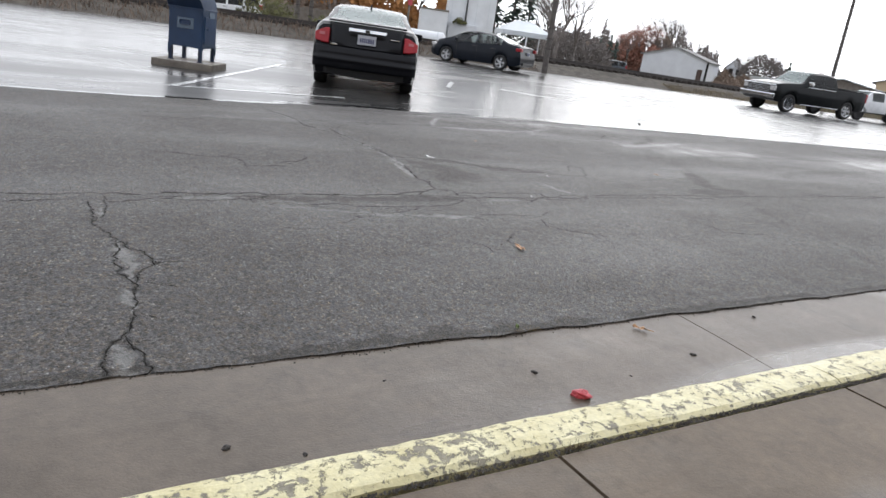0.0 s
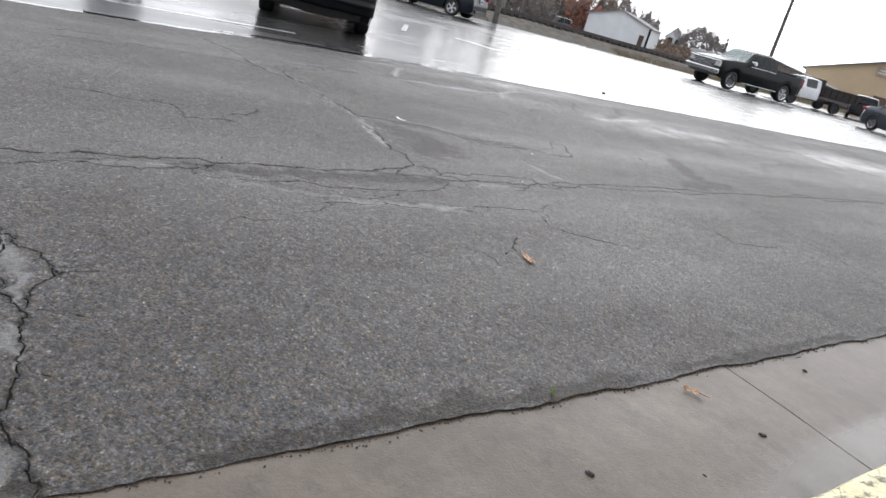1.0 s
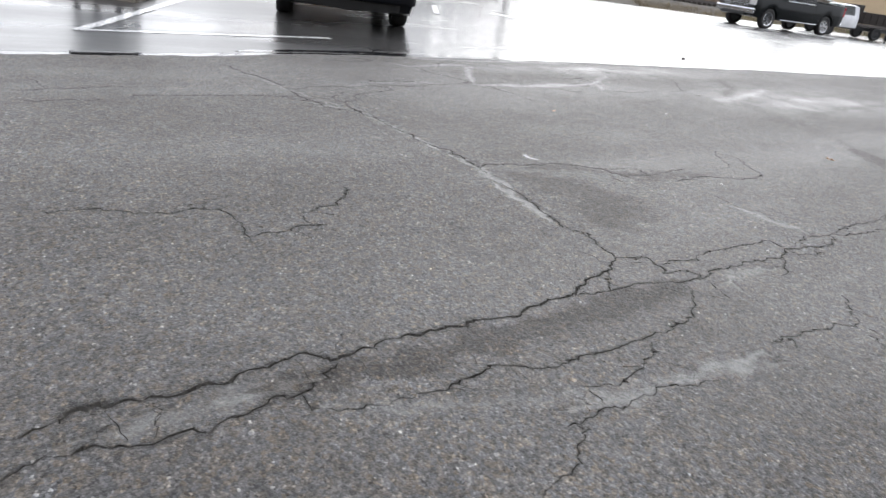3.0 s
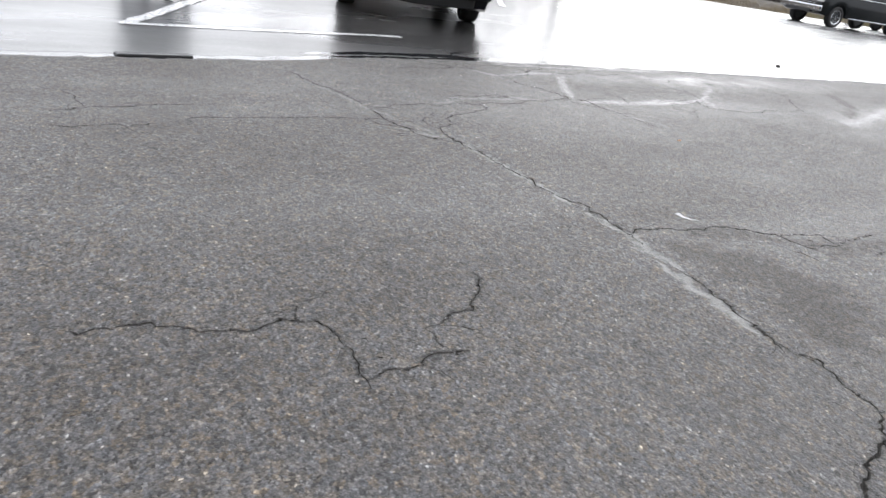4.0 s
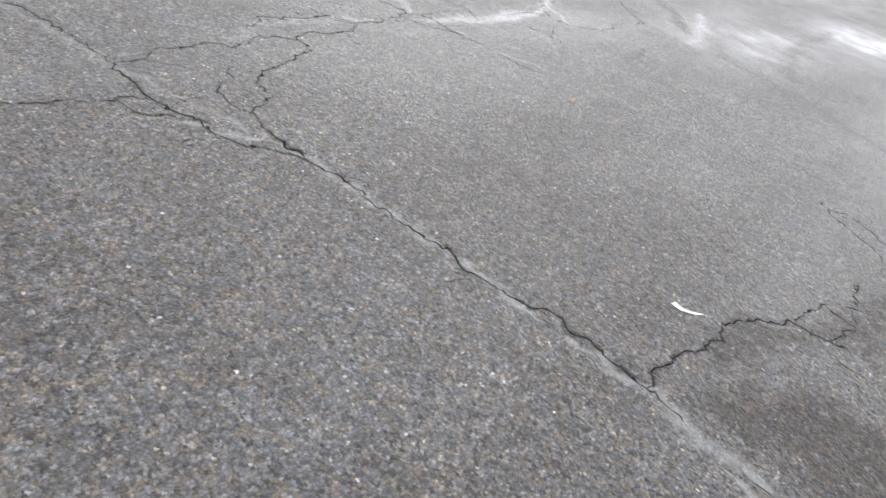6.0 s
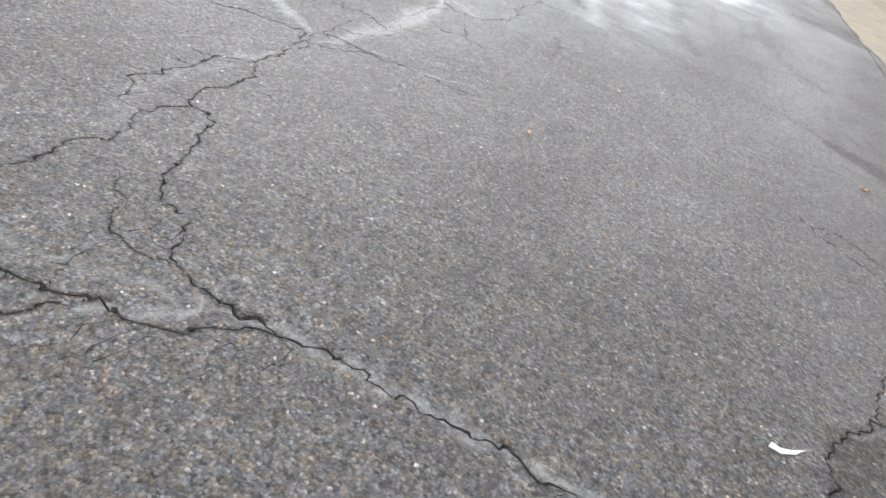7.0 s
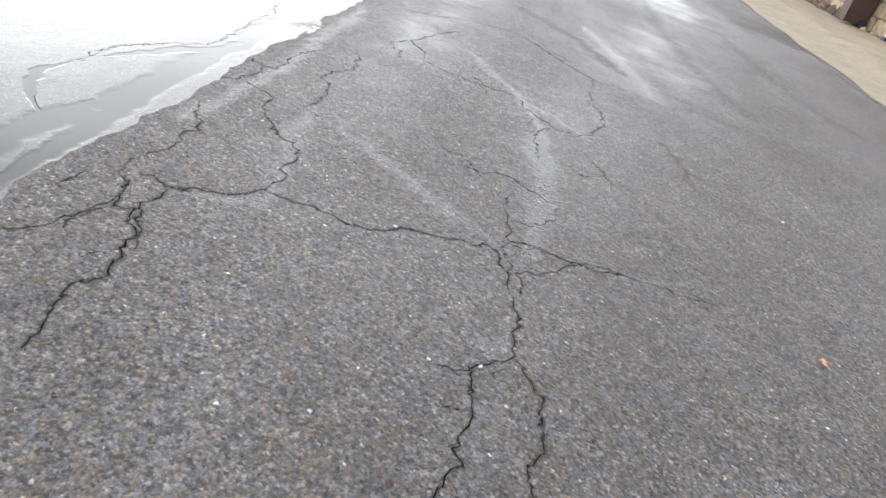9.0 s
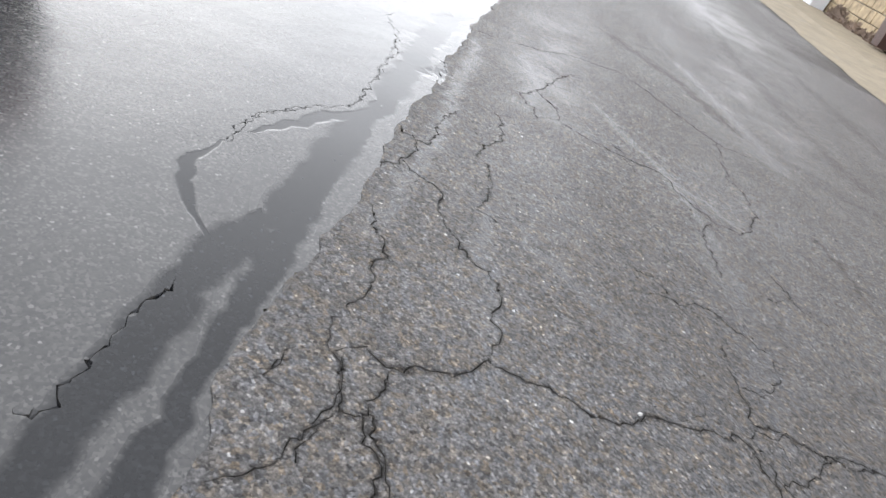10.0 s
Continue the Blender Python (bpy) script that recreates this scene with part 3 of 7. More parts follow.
crack(8, (2.88, 6.69), (2.85, 6.77), (2.79, 6.82), (2.75, 6.84), (2.73, 6.88), (2.71, 6.94), (2.71, 7.02), (2.68, 7.08), (2.66, 7.16), (2.67, 7.22), (2.67, 7.3), (2.68, 7.36), (2.7, 7.41), (2.69, 7.44), (2.69, 7.48))
crack(5, (2.68, 7.02), (2.62, 7.06), (2.58, 7.09), (2.57, 7.13), (2.57, 7.17))
crack(6, (2.5, 7.18), (2.54, 7.18), (2.58, 7.19), (2.64, 7.17), (2.67, 7.18))
crack(6, (2.67, 7.57), (2.65, 7.75), (2.61, 7.87), (2.57, 7.94), (2.54, 8.2), (2.52, 8.26))
crack(6, (2.89, 6.95), (2.9, 6.99), (2.94, 7.02), (2.99, 7.05))
crack(6, (2.7, 7.41), (2.75, 7.4), (2.81, 7.42))
crack(4, (2.94, 7.2), (2.89, 7.12), (2.89, 7.08), (2.9, 7.02), (2.9, 6.99))
crack(7, (2.93, 5.59), (2.99, 5.6), (3.02, 5.6), (3.08, 5.58), (3.15, 5.58), (3.2, 5.55), (3.26, 5.54), (3.33, 5.53), (3.4, 5.54), (3.5, 5.52), (3.57, 5.48), (3.63, 5.42), (3.68, 5.4), (3.69, 5.33), (3.71, 5.27), (3.73, 5.23))
crack(4, (3.68, 5.4), (3.78, 5.38), (3.85, 5.37), (3.93, 5.34), (4.01, 5.32))
crack(4, (3.71, 5.29), (3.84, 5.26), (3.9, 5.23))
crack(4, (4.28, 5.31), (4.26, 5.28), (4.19, 5.28), (4.09, 5.26), (4.05, 5.25))
crack(4, (5.04, 5.57), (4.94, 5.5), (4.87, 5.42), (4.8, 5.35), (4.76, 5.28), (4.65, 5.24))
crack(5, (3.99, 5.11), (4.21, 5.15), (4.35, 5.12), (4.5, 5.04), (4.79, 5.06), (4.89, 5.23), (5.05, 5.42))
crack(4, (1.04, 7.31), (1.22, 7.37), (1.33, 7.38), (1.52, 7.42), (1.75, 7.44))
crack(4, (1.03, 7.1), (1.13, 7.07), (1.24, 7.11), (1.35, 7.09), (1.48, 7.13))
crack(5, (1.62, 7.2), (1.82, 7.2), (2.1, 7.21), (2.29, 7.21), (2.43, 7.21))
crack(4, (1.16, 7.69), (1.19, 7.52), (1.21, 7.39))
crack(5, (0.91, 5.46), (0.96, 5.45), (0.99, 5.45), (1.04, 5.46), (1.08, 5.46), (1.09, 5.43), (1.14, 5.4), (1.17, 5.38), (1.23, 5.36), (1.29, 5.35), (1.35, 5.35), (1.38, 5.36), (1.41, 5.35), (1.48, 5.33), (1.48, 5.29), (1.5, 5.25), (1.5, 5.2), (1.51, 5.17), (1.5, 5.13), (1.48, 5.08), (1.48, 5.05), (1.45, 5.02))
crack(5, (1.48, 5.05), (1.52, 5.06), (1.59, 5.06), (1.65, 5.06), (1.68, 5.09), (1.74, 5.09), (1.8, 5.08))
crack(5, (1.75, 5.21), (1.79, 5.22), (1.85, 5.25), (1.88, 5.26), (1.93, 5.26), (1.99, 5.32), (2.04, 5.38), (2.06, 5.43), (2.07, 5.47))
crack(3, (1.45, 5.44), (1.52, 5.45), (1.57, 5.46))
crack(4, (4.85, 7.75), (4.97, 7.75))
crack(6, (4.31, 7.67), (4.27, 7.66), (4.2, 7.63), (4.12, 7.63), (4.07, 7.64), (4.03, 7.63), (3.98, 7.68), (3.95, 7.71), (3.87, 7.71), (3.79, 7.7), (3.72, 7.71), (3.66, 7.7), (3.61, 7.69), (3.56, 7.72), (3.53, 7.72), (3.49, 7.69), (3.44, 7.65), (3.37, 7.61))
crack(4, (4.36, 7.68), (4.34, 7.64), (4.41, 7.66), (4.46, 7.69))
crack(4, (3.89, 7.82), (3.89, 7.77), (3.94, 7.71))
crack(5, (4.03, 7.63), (3.96, 7.59), (3.92, 7.54), (3.84, 7.54), (3.77, 7.54), (3.69, 7.55), (3.64, 7.55), (3.57, 7.52), (3.53, 7.49), (3.48, 7.5), (3.43, 7.52), (3.4, 7.53), (3.37, 7.57))
crack(5, (3.38, 7.54), (3.33, 7.5), (3.27, 7.49), (3.21, 7.46), (3.18, 7.46), (3.14, 7.48), (3.11, 7.49), (3.05, 7.49), (3, 7.47), (2.96, 7.47), (2.93, 7.49), (2.9, 7.49), (2.87, 7.47))
crack(6, (3.53, 7.48), (3.54, 7.42), (3.48, 7.38), (3.38, 7.33), (3.28, 7.29), (3.18, 7.26), (3.11, 7.22), (3.09, 7.18), (3.07, 7.14), (3.06, 7.09))
crack(3, (3.09, 7.34), (3.03, 7.27), (2.99, 7.22))
crack(5, (4.68, 7.23), (4.68, 7.12), (4.7, 7))
crack(4, (4.42, 7.67), (4.49, 7.58), (4.63, 7.48))
crack(5, (5.94, 7.52), (6.05, 7.45), (6.25, 7.39), (6.55, 7.41))
crack(5, (6.97, 7.45), (7.27, 7.47))
crack(4, (5.94, 7.65), (5.81, 7.71), (5.63, 7.71), (5.43, 7.68))
crack(4, (4.93, 7.57), (4.91, 7.57), (4.79, 7.63))
crack(7, (4.39, 8.44), (4.38, 8.39), (4.38, 8.33), (4.39, 8.28), (4.39, 8.25), (4.37, 8.19), (4.37, 8.11), (4.43, 8.05), (4.46, 8.01), (4.5, 7.9), (4.54, 7.77), (4.52, 7.73), (4.45, 7.71), (4.39, 7.69))
crack(4, (4.76, 7.73), (4.67, 7.72), (4.63, 7.71), (4.64, 7.63), (4.63, 7.55), (4.63, 7.43), (4.68, 7.31))
crack(7, (5.17, 8.88), (5.13, 8.84), (5.11, 8.77), (5.07, 8.72), (4.96, 8.7), (4.91, 8.67), (4.83, 8.61), (4.77, 8.57), (4.76, 8.51), (4.7, 8.47), (4.65, 8.45), (4.57, 8.46), (4.54, 8.43), (4.48, 8.43), (4.41, 8.44))
crack(7, (4.39, 8.44), (4.33, 8.48), (4.28, 8.53), (4.26, 8.59), (4.23, 8.63), (4.22, 8.67), (4.24, 8.7), (4.24, 8.73), (4.21, 8.76))
crack(5, (5.46, 8.99), (5.4, 8.95), (5.38, 8.88), (5.4, 8.84), (5.49, 8.84), (5.64, 8.85), (5.78, 8.83), (5.88, 8.79))
crack(6, (5.37, 8.88), (5.27, 8.87), (5.17, 8.88), (5.11, 8.91), (5.04, 8.95), (4.98, 8.96))
crack(5, (6.02, 8.67), (5.94, 8.64), (5.73, 8.61), (5.6, 8.66), (5.49, 8.67), (5.43, 8.62), (5.32, 8.58), (5.22, 8.58), (5.09, 8.6))
crack(3, (5.09, 8.59), (5.07, 8.54), (5.01, 8.51))
crack(6, (4.83, 8.88), (4.73, 8.84), (4.65, 8.79), (4.6, 8.77), (4.54, 8.79), (4.49, 8.77), (4.41, 8.77), (4.35, 8.78), (4.31, 8.78))
crack(5, (4.21, 8.76), (4.16, 8.73), (4.1, 8.72), (4.07, 8.71), (4.02, 8.72), (3.98, 8.73), (3.93, 8.73), (3.88, 8.73))
crack(5, (4.06, 8.66), (4.08, 8.64), (4.04, 8.62), (3.99, 8.6), (3.95, 8.58), (3.91, 8.56))
crack(4, (4.16, 8.84), (4.11, 8.85), (4.05, 8.86))
crack(6, (6.43, 8.61), (6.62, 8.52), (6.88, 8.47), (7.24, 8.37))
crack(4, (6.37, 8.59), (6.28, 8.52), (6.15, 8.49))
crack(5, (6.57, 8.52), (6.46, 8.43), (6.29, 8.39), (6.24, 8.22), (6.23, 8.07), (6.22, 8.02), (6.25, 7.9), (6.19, 7.83), (6.09, 7.8), (6, 7.7), (5.94, 7.6))
crack(3, (6.35, 8.13), (6.24, 8.04))
crack(4, (7.11, 9.12), (7.16, 9.02), (7.21, 8.92), (7.2, 8.85))
crack(5, (7.31, 8.76), (7.42, 8.58), (7.61, 8.44), (7.73, 8.21), (7.79, 8.05), (7.62, 7.86), (7.4, 7.68), (7.25, 7.51), (7.18, 7.41), (7.22, 7.22))
crack(3, (6.9, 7.49), (6.77, 7.46), (6.6, 7.47))
crack(3, (5.22, 8.07), (5.18, 8.03), (5.18, 7.95))
crack(3, (5.06, 7.99), (5.09, 7.92), (5.08, 7.89), (5.14, 7.83), (5.14, 7.76), (5.1, 7.71), (5.06, 7.64), (5.02, 7.57))
crack(3, (5.69, 7.44), (5.52, 7.38), (5.42, 7.32))
crack(3, (4.79, 9.34), (4.82, 9.32), (4.97, 9.34), (5.05, 9.34), (5.19, 9.28), (5.28, 9.24), (5.35, 9.18))
crack(3, (5.4, 9.15), (5.57, 9.15), (5.75, 9.17), (5.95, 9.2), (6.17, 9.19), (6.46, 9.27), (6.69, 9.39), (6.79, 9.38))
crack(3, (3.76, 9.17), (3.78, 9.13), (3.81, 9.11), (3.84, 9.12), (3.88, 9.12), (3.92, 9.13), (3.96, 9.13), (4.02, 9.13), (4.07, 9.13), (4.11, 9.12), (4.16, 9.12), (4.2, 9.12))
crack(6, (4.21, 8.64), (4.11, 8.64), (4.06, 8.65), (4, 8.62), (3.9, 8.56), (3.77, 8.56), (3.69, 8.59), (3.5, 8.53))
crack(4, (4.25, 8.81), (4.19, 8.76), (4.16, 8.74), (4.09, 8.72), (4.04, 8.71), (4.06, 8.65))
crack(4, (4.04, 8.71), (3.98, 8.73), (3.9, 8.75), (3.81, 8.82))
crack(4, (4.05, 8.87), (4.09, 8.86), (4.13, 8.84))
crack(5, (4.55, 7.72), (4.47, 7.68), (4.39, 7.69), (4.32, 7.66))
crack(4, (4.58, 7.71), (4.64, 7.62), (4.63, 7.52), (4.67, 7.41), (4.68, 7.23))
# short links
crack(11, (0.37, 4.25), (0.46, 4.24))
crack(12, (0.66, 4.22), (0.74, 4.23))
crack(14, (1.51, 4.24), (1.59, 4.26))
crack(3, (1.45, 5.44), (1.423, 5.346))
crack(3, (1.8, 3.73), (1.797, 3.755))
crack(3, (2.94, 7.2), (2.99, 7.22))
crack(3, (4.93, 7.57), (5.02, 7.57))
crack(3, (5.18, 7.95), (5.09, 7.92))
crack(3, (6.55, 7.41), (6.6, 7.47))
crack(3, (6.9, 7.49), (6.97, 7.45))
crack(4, (1.21, 7.39), (1.217, 7.369))
crack(4, (2.8, 4.72), (2.768, 4.713))
crack(4, (2.8, 4.84), (2.777, 4.849))
crack(4, (3.13, 3.67), (3.139, 3.725))
crack(4, (3.9, 5.23), (3.93, 5.34))
crack(4, (4.01, 5.32), (4.05, 5.25))
crack(4, (4.31, 8.78), (4.25, 8.81))
crack(4, (4.58, 7.71), (4.55, 7.72))
crack(4, (4.76, 7.73), (4.85, 7.75))
crack(4, (4.79, 7.63), (4.76, 7.73))
crack(4, (5.05, 5.42), (4.976, 5.525))
crack(4, (5.94, 7.65), (5.962, 7.637))
crack(4, (6.37, 8.59), (6.43, 8.61))
crack(5, (0.45, 4.2), (0.46, 4.24))
crack(5, (1.24, 4.06), (1.24, 4.13))
crack(5, (1.41, 4.01), (1.5, 4.01))
crack(5, (1.75, 5.21), (1.74, 5.09))
crack(5, (1.93, 3.85), (1.921, 3.76))
crack(5, (2.43, 7.21), (2.5, 7.18))
crack(5, (2.68, 7.02), (2.704, 7.032))
crack(5, (2.81, 7.42), (2.87, 7.47))
crack(5, (3.37, 7.61), (3.37, 7.57))
crack(5, (3.81, 4.2), (3.816, 4.22))
crack(5, (4.53, 4.21), (4.6, 4.23))
crack(5, (4.74, 4.3), (4.74, 4.23))
crack(5, (5.65, 4.24), (5.667, 4.303))
crack(5, (5.94, 7.52), (5.94, 7.6))
crack(5, (6.57, 8.52), (6.579, 8.539))
crack(6, (0.34, 4.08), (0.34, 4.11))
crack(6, (2.67, 7.57), (2.69, 7.48))
crack(6, (2.79, 4.14), (2.803, 4.201))
crack(6, (2.99, 7.05), (3.06, 7.09))
crack(6, (3.79, 4.26), (3.781, 4.23))
crack(6, (4.81, 4.33), (4.74, 4.3))
crack(7, (3.65, 4.35), (3.637, 4.249))
crack(7, (4.41, 8.44), (4.39, 8.44))
crack(8, (0.64, 4.11), (0.72, 4.13))
crack(8, (6.53, 4.41), (6.529, 4.327))
crack(8, (7.29, 4.32), (7.3, 4.34))
crack(8, (7.31, 4.4), (7.313, 4.341))
crack(8, (8.94, 4.36), (8.941, 4.382))
# far ends of the long cracks
crack(9, (7.3, 4.34), (8.4, 4.4), (9.6, 4.36), (11.2, 4.45), (13, 4.4))
crack(12, (-3.5, 4.1), (-2.2, 4.16), (-1.1, 4.14), (-0.35, 4.19))
crack(3, (4.79, 9.34), (5.04, 9.34), (5.26, 9.25), (5.44, 9.14), (5.93, 9.18), (6.37, 9.24), (6.64, 9.38))
# pale fines washed into the cracks
worn(40, (0.73, 4.16), (0.88, 4.16), (1.04, 4.17), (1.19, 4.17), (1.32, 4.2), weight=0.6)
worn(40, (1.24, 4.07), (1.58, 3.94), (2.15, 3.78), (2.63, 3.69), weight=0.4)
worn(48, (1.79, 3.81), (2.02, 3.77), (2.32, 3.76), (2.65, 3.74), weight=0.8)
worn(45, (3.03, 4.16), (3.36, 4.15), weight=0.5)
worn(36, (3.95, 4.76), (3.96, 4.52), (4.0, 4.33), weight=0.7)
worn(34, (2.84, 5.36), (2.8, 5.11), (2.77, 4.84))
worn(30, (2.57, 8.0), (2.68, 7.45), (2.78, 7.1), (2.87, 6.83), weight=0.45)
worn(30, (2.87, 6.83), (2.9, 6.5), (2.905, 6.15), (2.9, 5.85), weight=0.75)
worn(36, (2.905, 5.83), (2.915, 5.52), (2.87, 5.25), weight=0.8)
worn(40, (2.68, 7.0), (2.77, 6.93), (2.86, 6.86), weight=0.8)
worn(30, (2.93, 6.6), (2.9, 6.4), weight=0.4)
worn(45, (0.41, 3.35), (0.44, 3.12), (0.42, 2.95))
worn(26, (0.41, 2.88), (0.38, 2.63), weight=0.8)
worn(55, (0.32, 2.39), (0.31, 2.26), (0.29, 2.15))
worn(22, (0.4, 3.95), (0.38, 3.75), weight=0.8)
worn(70, (6.11, 9.01), (6.22, 8.95), weight=0.6)
# darker, drier patches
ribbon([(3.02, 5.42), (3.22, 5.25), (3.3, 5.05), (3.12, 4.85), (2.95, 4.72)], 0.24, 0.0024, 3, 0.04, 0.03)
ribbon([(3.2, 5.52), (3.55, 5.42), (3.85, 5.22), (4.35, 5.17)], 0.14, 0.0018, 3, 0.04, 0.03)
ribbon([(1.15, 4.17), (1.6, 4.14), (2.1, 4.15), (2.5, 4.17), (2.82, 4.2)], 0.1, 0.0026, 3, 0.03, 0.02)
ribbon([(6.62, 5.35), (6.34, 5.0), (6.12, 4.62)], 0.14, 0.0032, 3, 0.03, 0.03)
ribbon([(5.65, 4.42), (6.05, 4.52), (6.5, 4.55)], 0.12, 0.004, 3, 0.03, 0.03)
ribbon([(7.3, 6.9), (7.2, 6.1), (6.7, 5.4)], 0.08, 0.0009, 3, 0.05, 0.04)
ribbon([(6.0, 4.2), (5.6, 3.4), (5.45, 2.6)], 0.12, 0.001, 3, 0.05, 0.04)
ribbon([(8.2, 5.2), (8.9, 5.6), (9.8, 5.75), (11.5, 5.9)], 0.18, 0.001, 3, 0.05, 0.05)
ribbon([(7.6, 6.3), (9.0, 6.6), (10.5, 6.75), (12.5, 6.8)], 0.17, 0.001, 3, 0.05, 0.05)
ribbon([(7.6, 7.2), (8.3, 7.6), (8.9, 8.2)], 0.1, 0.0016, 3, 0.05, 0.04)
ribbon([(6.3, 7.04), (5.9, 6.98), (5.7, 6.94)], 0.04, 0.002, 3, 0.04, 0.02)
ribbon([(12.9, 4.4), (13.8, 4.38), (14.7, 4.42)], 0.11, 0.004, 3, 0.05, 0.03)
ribbon([(17.4, 4.47), (18.6, 4.5), (19.8, 4.53)], 0.14, 0.004, 3, 0.05, 0.03)
# dark crumbling rim beside the gutter
for x0 in (-1.2, 0.7, 2.5, 4.4):
    ribbon([(x0 + 0.2 * k, low_edge(x0 + 0.2 * k) + 0.035) for k in range(9)], 0.05, 0.0034, 3, 0.03, 0.012)
# smooth damp films over the fines
film(60, (3.21, 7.5), (3.46, 7.65), (3.74, 7.68), (4.2, 7.67), weight=0.7)
film(55, (4.5, 7.64), (4.9, 7.6), (5.4, 7.62), (5.99, 7.73), (6.4, 7.93))
film(60, (5.12, 8.5), (4.91, 8.26), (4.72, 7.98), (4.56, 7.72))
film(120, (5.75, 7.72), (5.4, 7.68), (5.1, 7.62), (4.8, 7.64), weight=0.9)
film(50, (6.21, 7.79), (5.99, 7.47), weight=0.8)
film(35, (4.67, 7.55), (4.68, 7.3), (4.78, 7.07), weight=0.7)
film(50, (6.23, 8.48), (6.35, 8.18), weight=0.6)
film(60, (4.21, 8.62), (4.3, 8.4), (4.42, 8.42), (4.79, 8.53), (5.14, 8.57))
film(60, (4.62, 8.85), (5.2, 8.82), (5.9, 8.86), (6.6, 8.9))
film(90, (7.0, 8.95), (6.5, 8.88), (6.1, 8.9), weight=0.8)
film(70, (5.3, 7.6), (4.95, 7.64), (4.85, 7.7), weight=0.6)
film(150, (8.97, 7.55), (8.24, 7.30), (7.75, 7.14), (7.19, 7.01), weight=0.7)
film(110, (7.10, 8.67), (6.75, 8.56), (6.37, 8.55), weight=0.8)
film(70, (6.85, 8.21), (6.50, 8.02), (6.27, 7.80), weight=0.7)
# rain water standing along the seam
ribbon([(4.55, 9.1), (4.16, 9.1), (3.94, 9.08), (3.75, 9.07), (3.4, 9.02), (2.9, 8.9)], 0.07, 0.0, 4, 0.03, 0.012)
ribbon([(5.3, 9.05), (4.9, 9.04), (4.65, 9.02), (4.29, 8.985), (4.07, 8.97), (3.78, 8.935), (3.4, 8.88), (2.9, 8.78)], 0.05, 0.0, 4, 0.03, 0.01)
ribbon([(5.6, 9.08), (5.2, 9.08), (4.9, 9.07), (4.5, 9.06)], 0.08, 0.0, 4, 0.04, 0.012)
ribbon([(4.93, 9.3), (5.07, 9.25), (5.25, 9.18), (5.4, 9.1)], 0.04, 0.0, 4, 0.04, 0.01)
ribbon([(4.8, 9.33), (4.66, 9.35), (4.54, 9.31), (4.44, 9.23), (4.37, 9.15)], 0.032, 0.0, 4, 0.04, 0.008)
ribbon([(7.6, 9.1), (6.7, 9.14), (6.0, 9.09), (5.48, 9.07)], 0.1, 0.0, 4, 0.05, 0.02)
ribbon([(11.5, 9.12), (10, 9.1), (8.8, 9.12), (7.4, 9.12)], 0.16, 0.0, 4, 0.06, 0.03)
ribbon([(6.35, 9.0), (6.2, 8.98), (6.06, 8.95)], 0.05, 0.0, 4, 0.03, 0.01)
ribbon([(3.1, 8.78), (2.4, 8.62), (1.0, 8.47), (-1.5, 8.38)], 0.09, 0.0, 4, 0.06, 0.02)

def in_cracks(p, kind):
    """How deep each of the points lies in the cracks of a kind: 0 at the rim, 1 in the middle; and the depth in metres."""
    most, deep = np.zeros(len(p)), np.zeros(len(p))
    for line, depth, k in CRACKS:
        if k != kind:
            continue
        lo, hi = line[:, :2].min(0) - 0.12, line[:, :2].max(0) + 0.12
        near = np.where(((p > lo) & (p < hi)).all(1))[0]
        if not len(near):
            continue
        a, b = line[:-1], line[1:]
        d = b[:, :2] - a[:, :2]
        l2 = (d * d).sum(1) + 1e-12
        for chunk in np.array_split(near, len(near) // 2000 + 1):
            q = p[chunk][:, None, :]
            s = (((q - a[None, :, :2]) * d[None]).sum(2) / l2[None]).clip(0, 1)
            dist = np.linalg.norm(q - (a[None, :, :2] + s[..., None] * d[None]), axis=2)
            w = a[None, :, 2] + s * (b - a)[None, :, 2]
            g = (1 - dist / w).max(1)
            better = g > most[chunk]
            most[chunk] = np.where(better, g, most[chunk])
            deep[chunk] = np.where(better, g.clip(0, 1) * depth, deep[chunk])
    return most, deep


